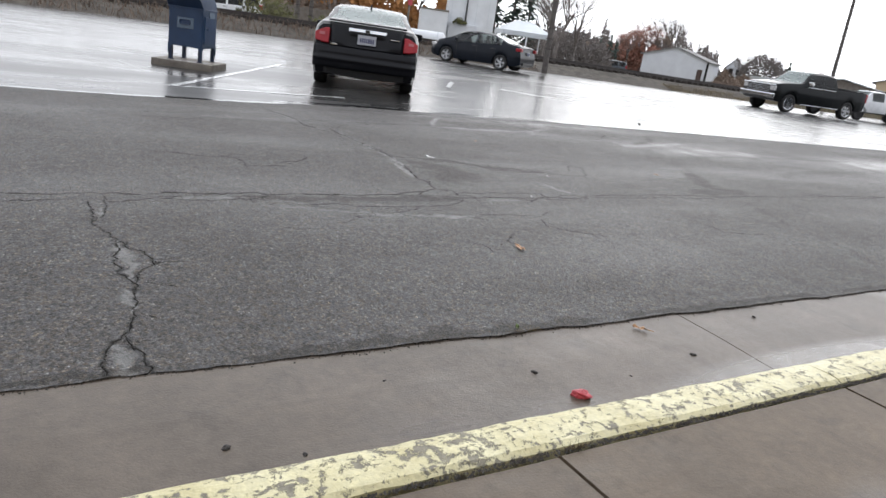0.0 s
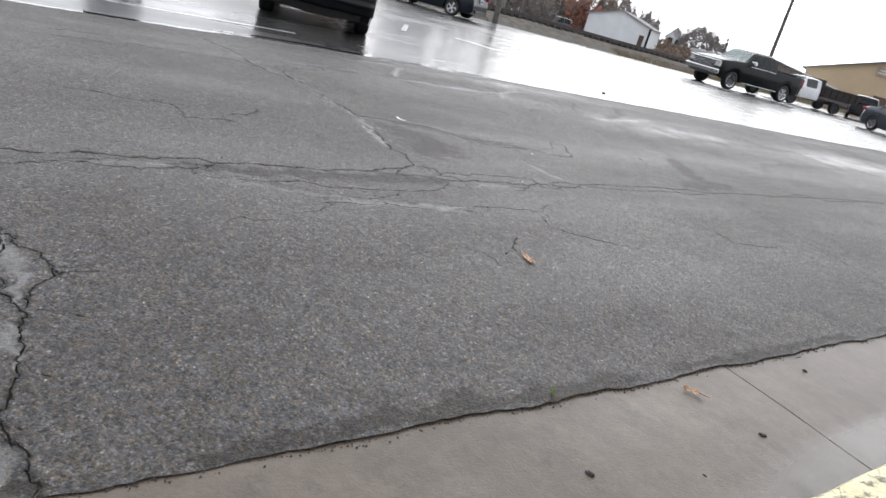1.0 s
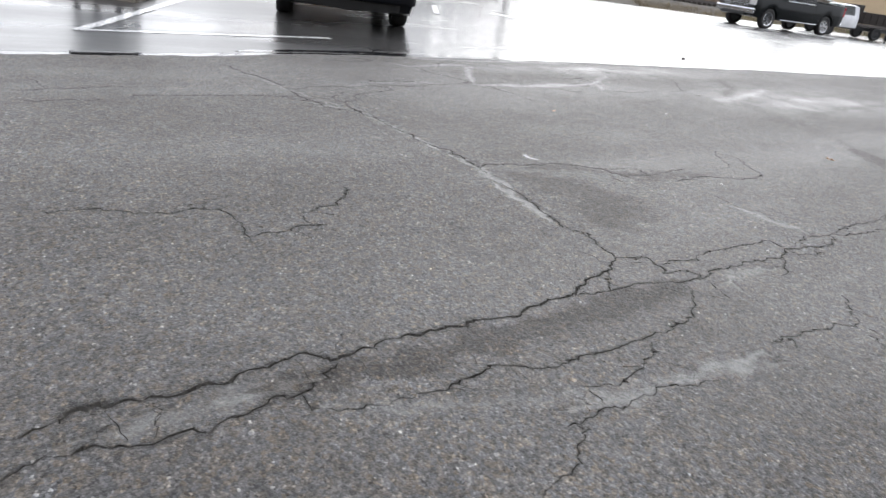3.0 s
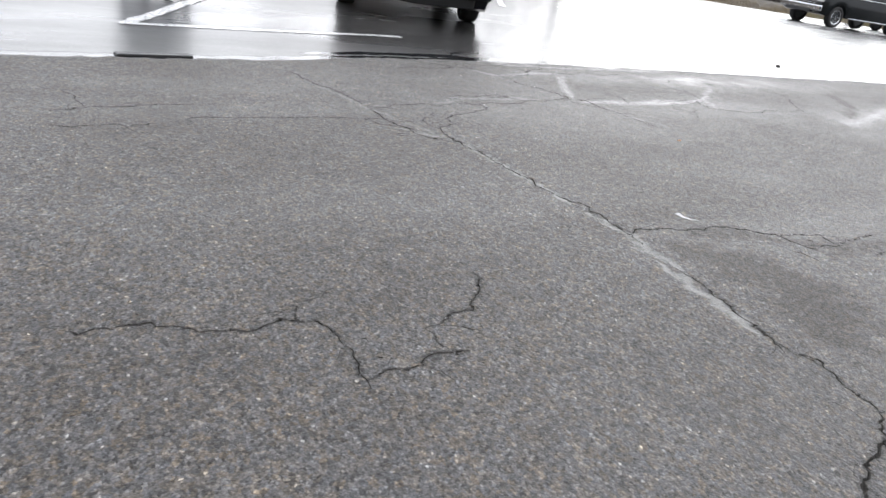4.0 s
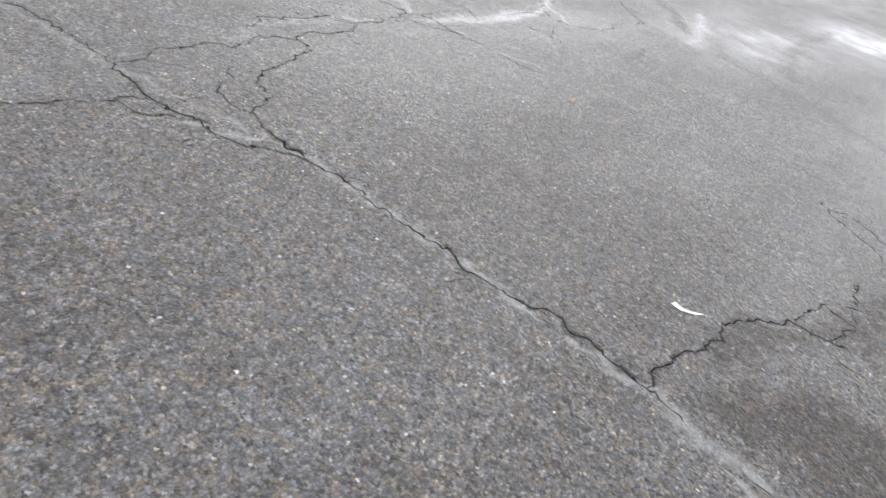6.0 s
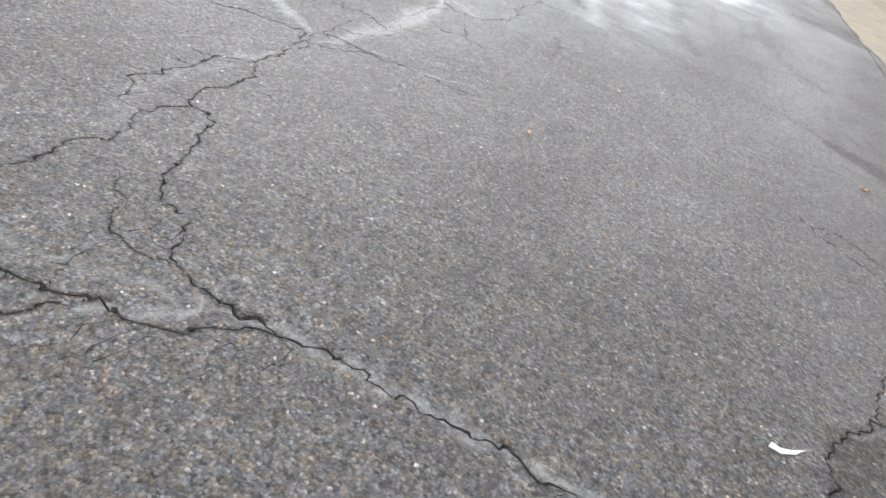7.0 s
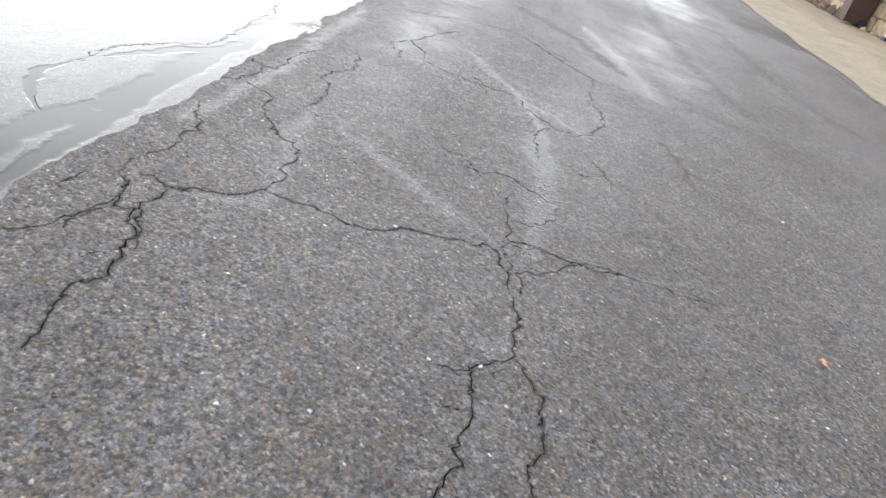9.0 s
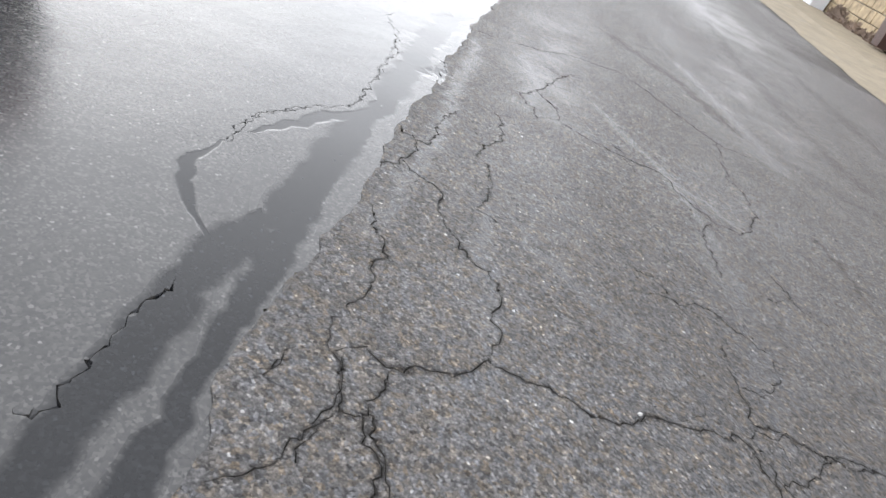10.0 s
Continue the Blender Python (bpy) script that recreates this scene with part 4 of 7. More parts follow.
def paved(name, outline, inside, fine, coarse, lift, mats):
    """A sheet of asphalt, cut along the outline and along every crack, with the cracks sunk into it."""
    verts, edges = [], []

    def chain(pts, closed=False):
        k = len(verts)
        verts.extend(Vector((float(x), float(y))) for x, y in pts)
        edges.extend((k + i, k + i + 1) for i in range(len(pts) - 1))
        if closed:
            edges.append((k + len(pts) - 1, k))

    chain(outline, True)
    for line, depth, kind in CRACKS:
        if kind != 4 and not inside(line[:, 0].mean(), line[:, 1].mean()):
            continue
        t = np.gradient(line[:, :2], axis=0)
        t /= np.linalg.norm(t, axis=1, keepdims=True) + 1e-9
        nrm = np.stack([-t[:, 1], t[:, 0]], 1)
        for side in (-1, 0, 1):
            pts = line[:, :2] + nrm * line[:, 2:3] * side
            pts = [p for p in pts if inside(*p)]
            if len(pts) > 1:
                chain(pts)
    rnd = random.Random(5)
    for (x0, x1, y0, y1), step in ((fine, 0.16), (coarse, 1.3)):
        for i in range(int((x1 - x0) / step)):
            for j in range(int((y1 - y0) / step)):
                x, y = x0 + (i + rnd.random()) * step, y0 + (j + rnd.random()) * step
                if inside(x, y):
                    verts.append(Vector((x, y)))
    vs, _, fs, _, _, _ = geometry.delaunay_2d_cdt(verts, edges, [], 0, 1e-5)
    p = np.array([(v.x, v.y) for v in vs])
    tri = np.array([f for f in fs if len(f) == 3])
    mid = p[tri].mean(1)
    keep = np.array([inside(x, y) for x, y in mid])
    tri, mid = tri[keep], mid[keep]
    g1, d1 = in_cracks(p, 1)
    g2, d2 = in_cracks(p, 2)
    wave = np.array([0.006 * noise.noise((x * 0.5, y * 0.7, 1.0)) + 0.0025 * noise.noise((x * 2.3, y * 2.3, 5.0)) for x, y in p])
    z = lift + wave + np.array([fall(x, y) for x, y in p]) - d1 - np.where(g2 > 0, np.minimum(d2 * 3, 0.003), 0)
    f1, _ = in_cracks(mid, 1)
    which = np.where(f1 > 0.04, 1, 0)
    area = np.cross(p[tri[:, 1]] - p[tri[:, 0]], p[tri[:, 2]] - p[tri[:, 0]])
    tri[area < 0] = tri[area < 0][:, ::-1]
    me = mesh_of(name, np.column_stack([p, z]), tri, mats, which)
    for kind, word in ((2, "dust"), (3, "tar"), (4, "pool"), (5, "grit"), (6, "film")):
        me.attributes.new(word, "FLOAT", "POINT").data.foreach_set("value", (in_cracks(p, kind)[1] / (0.003 if kind == 2 else 0.004) if kind in (2, 3, 6) else in_cracks(p, kind)[0].clip(0, 1)).astype(np.float32))
    return new(name, me)


def between(low, high, x0, x1):
    return lambda x, y: x0 < x < x1 and low(x) < y < high(x)


def edge_xs(x0, x1):
    xs = [x for x in np.arange(x0, -2, 1.0)] + [x for x in np.arange(max(x0, -2), 14, 0.03)] + [x for x in np.arange(14, x1 + 0.1, 0.5)]
    return xs


xs = edge_xs(-45, 95)
lane = paved("lane", [(x, low_edge(x)) for x in xs] + [(x, top_edge(x)) for x in reversed(xs)], between(low_edge, top_edge, -45, 95),
             (-1.5, 11, 2, 9.1), (-45, 95, 2, 9), 0.0, [M["lane"], M["soil"]])
tagged(lane, "damp grey asphalt lane, cracked and patched with pale fines", "road", kind="structure")


def lot_far(x):
    return 30.0 + 0.25 * math.sin(x * 0.13)


def lot_near(x):
    return top_edge(x) - 0.006


lot = paved("parking_lot", [(x, lot_near(x)) for x in xs] + [(x, lot_far(x) + ragged(x, 3.5, 0.1)) for x in reversed(xs)], between(lot_near, lambda x: lot_far(x), -45, 95),
            (-1, 10, 8.5, 11), (-45, 95, 9, 33), -0.0035, [M["lot"], M["soil"]])
tagged(lot, "rain-wet dark asphalt parking lot that mirrors the sky", "parking lot", kind="structure")


def sheet(name, xs, low, high, z, mat, steps=6):
    """A flat strip between two edges that follow x."""
    v, f = [], []
    for x in xs:
        a, b = low(x), high(x)
        v += [(x, a + (b - a) * k / steps, z(x, a + (b - a) * k / steps) if callable(z) else z) for k in range(steps + 1)]
    n = steps + 1
    for i in range(len(xs) - 1):
        f += [(i * n + k, (i + 1) * n + k, (i + 1) * n + k + 1, i * n + k + 1) for k in range(steps)]
    return new(name, mesh_of(name, v, f, mat))


# the ground under and around everything
v, f, N = [], [], 60
for i in range(N + 1):
    for j in range(N + 1):
        x, y = (-1 + 2 * i / N), (-1 + 2 * j / N)
        x, y = 20 + 1500 * x * abs(x), 20 + 1500 * y * abs(y)
        r = math.hypot(x - 20, y - 15)
        v.append((x, y, -0.17 - 0.010 * min(max(0, x - 15), 50) - (0.6 * noise.noise((x * 0.01, y * 0.01, 0)) + 0.6 if r > 140 else 0)))
for i in range(N):
    f += [(i * (N + 1) + j, (i + 1) * (N + 1) + j, (i + 1) * (N + 1) + j + 1, i * (N + 1) + j + 1) for j in range(N)]
ground = tagged(new("ground", mesh_of("ground", v, f, M["ground"])), "brown autumn ground with thin grass", "ground", kind="structure")


def lot_top(x, y):
    return -0.0035 + 0.006 * noise.noise((x * 0.5, y * 0.7, 1.0)) + 0.0025 * noise.noise((x * 2.3, y * 2.3, 5.0))



# gutter, kerb and sidewalk, each cast in sections
gutter = tagged(new("gutter"), "wet brown-grey concrete gutter along the kerb", "gutter", kind="structure")
kerb = tagged(new("kerb"), "concrete kerb with chipped yellow paint", "kerb", kind="structure")
sidewalk = tagged(new("sidewalk"), "worn tan concrete sidewalk slabs", "sidewalk", kind="structure")


def cast(name, x0, x1, profile, mat, parent, seed, wob=0.004):
    """A cast strip from x0 to x1 with the given section of (y, z), slightly uneven."""
    n = max(2, int((x1 - x0) / 0.06))
    v, f = [], []
    for i in range(n + 1):
        x = x0 + (x1 - x0) * i / n
        for k, (y, z) in enumerate(profile):
            v.append((x, y + wob * noise.noise((x * 4, k * 0.4 + seed, 0)) + wob * 0.6 * noise.noise((x * 17, k + seed, 3)), z + wob * 0.5 * noise.noise((x * 6, k, seed + 5))))
    m = len(profile)
    for i in range(n):
        f += [(i * m + k, (i + 1) * m + k, (i + 1) * m + (k + 1) % m, i * m + (k + 1) % m) for k in range(m)]
    f += [tuple(range(m))[::-1], tuple(n * m + k for k in range(m))]
    return part(name, mesh_of(name, v, f, mat), None, parent)


for k in range(-8, 3):
    a, b = 2.85 + 3.05 * (k - 1) + 0.006, 2.85 + 3.05 * k
    b = min(b, 6.6)
    cast("gutter_section", a, b, [(2.26, -0.17), (2.26, -0.068), (2.16, -0.0605), (1.9, -0.068), (1.65, -0.083), (1.48, -0.09), (1.48, -0.17)], M["gutter"], gutter, k)
    cast("kerb_section", a, b, [(1.535, -0.17), (1.53, -0.08), (1.512, -0.018), (1.495, 0.0), (1.46, 0.009), (1.39, 0.012), (1.345, 0.009), (1.325, -0.002), (1.32, -0.17)], M["kerb"], kerb, k + 30, 0.008)
for k in range(-6, 5):
    for row in range(3):
        x0, y1 = 1.345 + 1.49 * k + 0.005, 1.308 - row * 1.5
        lift = 0.004 * math.sin(k * 2.3 + row)
        cast("slab", x0, x0 + 1.48, [(y1, -0.17), (y1, -0.016 + lift), (y1 - 0.012, -0.005 + lift), (y1 - 1.478, -0.003 + lift), (y1 - 1.49, -0.012 + lift), (y1 - 1.49, -0.17)], M["walk"], sidewalk, k + row * 9, 0.003)

# the wide concrete apron before the stone building
axs = [6.3, 7.0] + list(np.arange(8.0, 46, 0.4))
apron = sheet("apron", axs, lambda x: 1.16 if x > 7.9 else 1.9, lambda x: low_edge(x) - 0.004, lambda x, y: 0.004 + 0.012 * (line_at(LOWER, x) - y) + (0.05 if x > 9 else 0) * max(0, min(1, (3.35 - y) / 0.25)), M["apron"], 14)
tagged(apron, "tan concrete apron sloping up to the stone building", "pavement", kind="structure")


# ---- vehicles ----
def spline(points, y):
    """A smooth curve through the given places."""
    xs_, zs = [p[0] for p in points], [p[1] for p in points]
    y = min(max(y, xs_[0]), xs_[-1])
    k = max(i for i in range(len(xs_)) if xs_[i] <= y)
    if k == len(xs_) - 1:
        return zs[-1]

    def slope(i):
        if i in (0, len(xs_) - 1):
            return 0.0 if len(xs_) < 3 else (zs[min(i + 1, len(zs) - 1)] - zs[max(i - 1, 0)]) / (xs_[min(i + 1, len(zs) - 1)] - xs_[max(i - 1, 0)])
        a, b = (zs[i] - zs[i - 1]) / (xs_[i] - xs_[i - 1]), (zs[i + 1] - zs[i]) / (xs_[i + 1] - xs_[i])
        return 0.0 if a * b <= 0 else 2 * a * b / (a + b)

    h = xs_[k + 1] - xs_[k]
    t = (y - xs_[k]) / h
    a, b = zs[k], zs[k + 1]
    return (2 * t**3 - 3 * t**2 + 1) * a + (t**3 - 2 * t**2 + t) * h * slope(k) + (-2 * t**3 + 3 * t**2) * b + (t**3 - t**2) * h * slope(k + 1)


WHEELS = {}


def lathe(profile, n, axis_x=True):
    v, f = [], []
    for i in range(n):
        a = 2 * math.pi * i / n
        v += [(x, r * math.cos(a), r * math.sin(a)) for x, r in profile]
    m = len(profile)
    for i in range(n):
        j = (i + 1) % n
        f += [(i * m + k, j * m + k, j * m + k + 1, i * m + k + 1) for k in range(m - 1)]
    return v, f


def wheel_meshes(r, width, spokes, rim_mat):
    key = (r, width, spokes, rim_mat.name)
    if key in WHEELS:
        return WHEELS[key]
    w = width / 2
    tv, tf = lathe([(-w * 0.8, r * 0.66), (-w, r * 0.78), (-w * 0.98, r * 0.92), (-w * 0.8, r * 0.985), (-w * 0.4, r), (w * 0.4, r), (w * 0.8, r * 0.985), (w * 0.98, r * 0.92), (w, r * 0.78), (w * 0.8, r * 0.66)], 36)
    tyre = mesh_of("tyre", tv, tf, M["rubber"], smooth=True)
    hv, hf = lathe([(-w * 0.7, 0.001), (-w * 0.7, r * 0.64), (w * 0.35, r * 0.64), (w * 0.35, 0.001)], 24)
    hub = mesh_of("wheel", hv, hf, M["trim"])
    bm = bmesh.new()
    lv, lf = lathe([(w * 0.5, r * 0.60), (w * 0.82, r * 0.62), (w * 0.88, r * 0.665), (w * 0.78, r * 0.69)], 36)
    vs = [bm.verts.new(p) for p in lv]
    for q in lf:
        bm.faces.new([vs[i] for i in q])
    for i in range(spokes):
        a = 2 * math.pi * i / spokes
        for off in (-0.13, 0.13):
            d = Vector((0, math.cos(a + off), math.sin(a + off)))
            q = d.to_track_quat("Z", "X").to_matrix().to_4x4()
            bx(bm, Vector((w * 0.62, 0, 0)) + d * r * 0.36, (r * 0.09, w * 0.16, r * 0.56), q)
    rod(bm, (w * 0.45, 0, 0), (w * 0.78, 0, 0), r * 0.13, r * 0.1, 14)
    bmesh.ops.recalc_face_normals(bm, faces=bm.faces)
    rim = bpy.data.meshes.new("rim")
    bm.to_mesh(rim)
    bm.free()
    rim.materials.append(rim_mat)
    WHEELS[key] = (hub, tyre, rim)
    return WHEELS[key]


def add_wheel(car, x, y, r, width, spokes, rim_mat):
    hub, tyre, rim = wheel_meshes(r, width, spokes, rim_mat)
    w = part("wheel", hub, None, car)
    w.location = (x, y, r)
    if x < 0:
        w.rotation_euler = (0, 0, math.pi)
    part("tyre", tyre, None, w)
    part("rim", rim, None, w, "bright alloy rim" if rim_mat is M["alloy"] or rim_mat is M["chrome"] else "")


def car_shell(car, s, paint):
    """A body drawn out along its length from curves of roof, waist and width. Panes become parts of their own. y is ahead."""
    L, hw = s["length"], s["width"] / 2
    n = int(L / 0.055)
    ys = np.linspace(-L / 2, L / 2, n + 1)
    rings = []
    for y in ys:
        top, belt = spline(s["top"], y), spline(s["belt"], y)
        top = max(top, belt + 0.012)
        w = hw * spline(s["plan"], y)
        zb = spline(s["under"], y)
        arch = 0.0
        for ya in s["axles"]:
            ra = s["wheel"] + s.get("arch", 0.055)
            if abs(y - ya) < ra:
                arch = max(arch, s["wheel"] + math.sqrt(ra * ra - (y - ya) ** 2))
        g = max(0.0, min(1.0, (top - belt) / s.get("glass_rise", 0.3)))
        zb2 = max(zb, arch)
        roof_w = w * (0.93 + (s.get("roof_in", 0.72) - 0.93) * g)
        rise = top - belt
        ring = [(0, zb), (w * 0.72, zb), (w * 0.955, zb2), (w * 0.995, max(zb + 0.16, zb2 + 0.015)), (w, max((zb + belt) * 0.5, zb2 + 0.03)), (w * 0.992, max(belt - 0.10, zb2 + 0.04)),
                (w * 0.955, belt), (roof_w, belt + rise * 0.86), (roof_w * 0.86, belt + rise * 0.965), (roof_w * 0.45, belt + rise * 0.995), (0, top)]
        lean_r, lean_f = s.get("lean_rear", 0.12), s.get("lean_front", 0.18)
        out = []
        for x, z in ring:
            yy = y
            k = max(0.0, 1 - (y + L / 2) / 0.45)
            yy += k * lean_r * max(0.0, min(1.0, (z - 0.62) / 0.45)) + k * 0.07 * (abs(x) / hw) ** 3 + k * 0.06 * max(0, 0.42 - z) / 0.2
            k = max(0.0, 1 - (L / 2 - y) / 0.45)
            yy -= k * lean_f * max(0.0, min(1.0, (z - 0.5) / 0.4)) + k * 0.10 * (abs(x) / hw) ** 3 + k * 0.06 * max(0, 0.42 - z) / 0.2
            out.append((x, yy, z))
        rings.append(out)
    m = len(rings[0])
    faces = {}

    def add(name, quad):
        faces.setdefault(name, []).append(quad)

    for i in range(n):
        ym = (ys[i] + ys[i + 1]) / 2
        for k in range(m - 1):
            name = "body"
            if k == 6:
                for pane, (a, b) in s["side_panes"].items():
                    if a < ym < b:
                        name = pane
            if k >= 7:
                for pane, (a, b) in s["end_panes"].items():
                    if a < ym < b and not (k == 7 and s.get("pillar", True)):
                        name = pane
            for side in (1, -1):
                q = [rings[i][k], rings[i + 1][k], rings[i + 1][k + 1], rings[i][k + 1]]
                q = [(x * side, y, z) for x, y, z in q]
                key = name + (":l" if side < 0 else ":r") if k == 6 and name != "body" else name
                add(key, q if side > 0 else q[::-1])
    for ring, back in ((rings[0], True), (rings[-1], False)):
        for k in range(m - 1):
            a, b = ring[k], ring[k + 1]
            q = [a, b, (-b[0], b[1], b[2]), (-a[0], a[1], a[2])]
            if k == 0:
                q = [a, b, (-b[0], b[1], b[2])]
            if k == m - 2:
                q = [a, b, (-a[0], a[1], a[2])]
            add("body", q if not back else q[::-1])
    for key, quads in faces.items():
        name = key.split(":")[0]
        seen, verts, fs = {}, [], []
        for q in quads:
            ids = []
            for p in q:
                t = tuple(round(c, 5) for c in p)
                if t not in seen:
                    seen[t] = len(verts)
                    verts.append(t)
                ids.append(seen[t])
            ids = list(dict.fromkeys(ids))
            if len(ids) > 2:
                fs.append(ids)
        mat = paint if name == "body" else M["glass_sky_mist"] if name in ("rear_window", "windscreen") else M[s.get("glass", "glass")]
        me = mesh_of(name, verts, fs, mat, smooth=True)
        me.set_sharp_from_angle(angle=0.7)
        part(name, me, None, car)


def seats(car, ys_, hw, z):
    for y in ys_:
        for x in (-hw, hw):
            bm = bmesh.new()
            bx(bm, (x, y, z), (0.46, 0.14, 0.6), None, 0.05)
            bx(bm, (x, y - 0.02, z + 0.4), (0.26, 0.09, 0.18), None, 0.04)
            part("seat", bm, M["seat"], car)


def plate_at(car, y, z, face=-1):
    p = box_part("licence_plate", (0, y, z), (0.31, 0.012, 0.155), M["plate"], car, "white licence plate", 0.003)
    for k, w in enumerate((0.028, 0.03, 0.026, 0.024, 0.03, 0.028, 0.026)):
        box_part("plate_bar", (-0.105 + k * 0.035, y + face * 0.008, z - 0.005), (w * 0.75, 0.004, 0.07), M["plate_ink"], p)


def mirrors(car, y, z, x, mat, size=(0.2, 0.1, 0.14)):
    for side in (-1, 1):
        box_part("door_mirror", (side * (x + size[0] / 2), y, z), size, mat, car, "", 0.03)


SEDAN = dict(length=4.84, width=1.834, wheel=0.325, axles=(-1.30, 1.43), under=[(-2.42, 0.26), (-2.2, 0.22), (-1.5, 0.19), (1.5, 0.17), (2.2, 0.2), (2.42, 0.26)],
             top=[(-2.42, 1.05), (-2.25, 1.10), (-1.80, 1.125), (-0.85, 1.405), (-0.2, 1.445), (0.35, 1.425), (1.3, 1.0), (2.0, 0.86), (2.42, 0.68)],
             belt=[(-2.42, 0.98), (-2.0, 1.02), (-1.4, 1.0), (0.9, 0.93), (1.5, 0.9), (2.42, 0.62)],
             plan=[(-2.42, 0.93), (-2.2, 0.975), (-1.5, 1.0), (0.0, 1.0), (1.4, 0.985), (2.1, 0.92), (2.42, 0.72)],
             side_panes={"rear_door_window": (-1.12, -0.22), "front_door_window": (-0.12, 0.85)}, end_panes={"rear_window": (-1.74, -0.9), "windscreen": (0.42, 1.24)}, roof_in=0.735)


def skin(x, z):
    """The rear skin of the sedan: how far back it stands at a place across and a height."""
    return -2.43 + 0.15 * min(1.0, max(0.0, (z - 0.62) / 0.45)) + 0.035 * (abs(x) / 0.9) ** 3 + 0.25 * max(0.0, abs(x) - 0.55) ** 2 + 0.05 * max(0.0, 0.42 - z) / 0.2


def skin_panel(name, span, low, high, proud, mat, parent, label="", n=26, rows=12):
    """A pressed panel on the rear skin, with its edges turned in."""
    v, f = [], []
    for i in range(n + 1):
        x = span[0] + (span[1] - span[0]) * i / n
        for k in range(-1, rows + 2):
            z = low(x) + (high(x) - low(x)) * min(1.0, max(0.0, k / rows))
            y = skin(x, z) - proud(x, z)
            v.append((x, y + (0.07 if k in (-1, rows + 1) or i in (0, n) else 0.0), z))
    m = rows + 3
    for i in range(n):
        f += [(i * m + k, i * m + k + 1, (i + 1) * m + k + 1, (i + 1) * m + k) for k in range(m - 1)]
    if span[1] < span[0]:
        f = [q[::-1] for q in f]
    return part(name, mesh_of(name, v, [q[::-1] for q in f], mat, smooth=True), None, parent, label)


def black_sedan(m):
    car = thing("sedan", m, "black sedan parked tail-on, wet, with red tail lights", "car", "parked cars")
    car_shell(car, dict(SEDAN, lean_rear=0.15), M["black_paint"])
    for side in (-1, 1):
        for y in SEDAN["axles"]:
            add_wheel(car, side * 0.79, y, 0.325, 0.225, 7, M["alloy"])
        # tail light, wrapped round the corner
        lamp = skin_panel("tail_light", (side * 0.625, side * 0.87), lambda x: 0.75 + 0.25 * max(0, abs(x) - 0.72), lambda x: 0.99 - 0.5 * max(0, abs(x) - 0.70), lambda x, z: 0.03, M["tail"], car, "red tail light with a pale reversing lens")
        skin_panel("reversing_lens", (side * 0.70, side * 0.80), lambda x: 0.87, lambda x: 0.92, lambda x, z: 0.036, M["pink_lens"], lamp)
        for x0 in (0.14, 0.36):
            rod_part("exhaust", (side * x0 - 0.06, -2.37, 0.30), (side * x0 + 0.06, -2.37, 0.30), 0.012, M["chrome"], car, None, 10, "bright exhaust trim")
    skin_panel("boot_lid", (-0.62, 0.62), lambda x: 0.715, lambda x: 1.075, lambda x, z: 0.012 + 0.03 * math.sin(math.pi * (z - 0.7) / 0.4) - 0.035 * max(0, 1 - (x / 0.36) ** 4) * max(0, 1 - ((z - 0.84) / 0.11) ** 4), M["black_paint"], car)
    skin_panel("bumper", (-0.875, 0.875), lambda x: 0.36, lambda x: 0.71, lambda x, z: 0.018 + 0.04 * math.exp(-((z - 0.515) / 0.03) ** 2) + 0.022 * (z < 0.515), M["black_paint"], car, "glossy black rear bumper with a crease")
    skin_panel("bumper_insert", (-0.70, 0.70), lambda x: 0.22 + 0.05 * abs(x), lambda x: 0.352, lambda x, z: 0.0, M["trim"], car, "black plastic bumper insert")
    strip = skin_panel("chrome_strip", (-0.33, 0.33), lambda x: 0.985, lambda x: 1.035, lambda x, z: 0.055, M["chrome"], car, "bright chrome strip above the plate")
    box_part("emblem", (0, -2.375, 1.012), (0.08, 0.02, 0.04), M["trim"], strip, "", 0.012)
    plate_at(car, -2.40, 0.865)
    box_part("badge", (-0.54, -2.44, 0.745), (0.11, 0.015, 0.022), M["chrome"], car, "small chrome badge", 0.004)
    box_part("badge", (0.47, -2.405, 0.93), (0.16, 0.015, 0.014), M["chrome"], car, "small chrome badge", 0.004)
    part("spoiler", bx(bmesh.new(), (0, -2.16, 1.135), (1.32, 0.2, 0.03), Matrix.Rotation(0.12, 4, "X"), 0.014), M["black_paint"], car)
    part("antenna_fin", bx(bmesh.new(), (0, -0.85, 1.44), (0.03, 0.16, 0.07), None, 0.014), M["trim"], car)
    mirrors(car, 0.72, 1.0, 0.9, M["black_paint"])
    seats(car, (-0.1, -0.95), 0.38, 0.85)
    box_part("dashboard", (0, 0.85, 0.86), (1.4, 0.4, 0.12), M["trim"], car, "", 0.05)
    return car


def side_trim(car, s, x, z0=0.33, z1=0.9, doors=(0.82, -0.17, -1.05), handle=True):
    for side in (-1, 1):
        for y in doors:
            box_part("door_gap", (side * x, y, (z0 + z1) / 2), (0.008, 0.012, z1 - z0), M["dark_gap"], car)
        if handle:
            for y in doors[1:]:
                box_part("door_handle", (side * (x + 0.008), y + 0.14, z1 - 0.06), (0.03, 0.18, 0.03), M["trim"], car, "", 0.01)


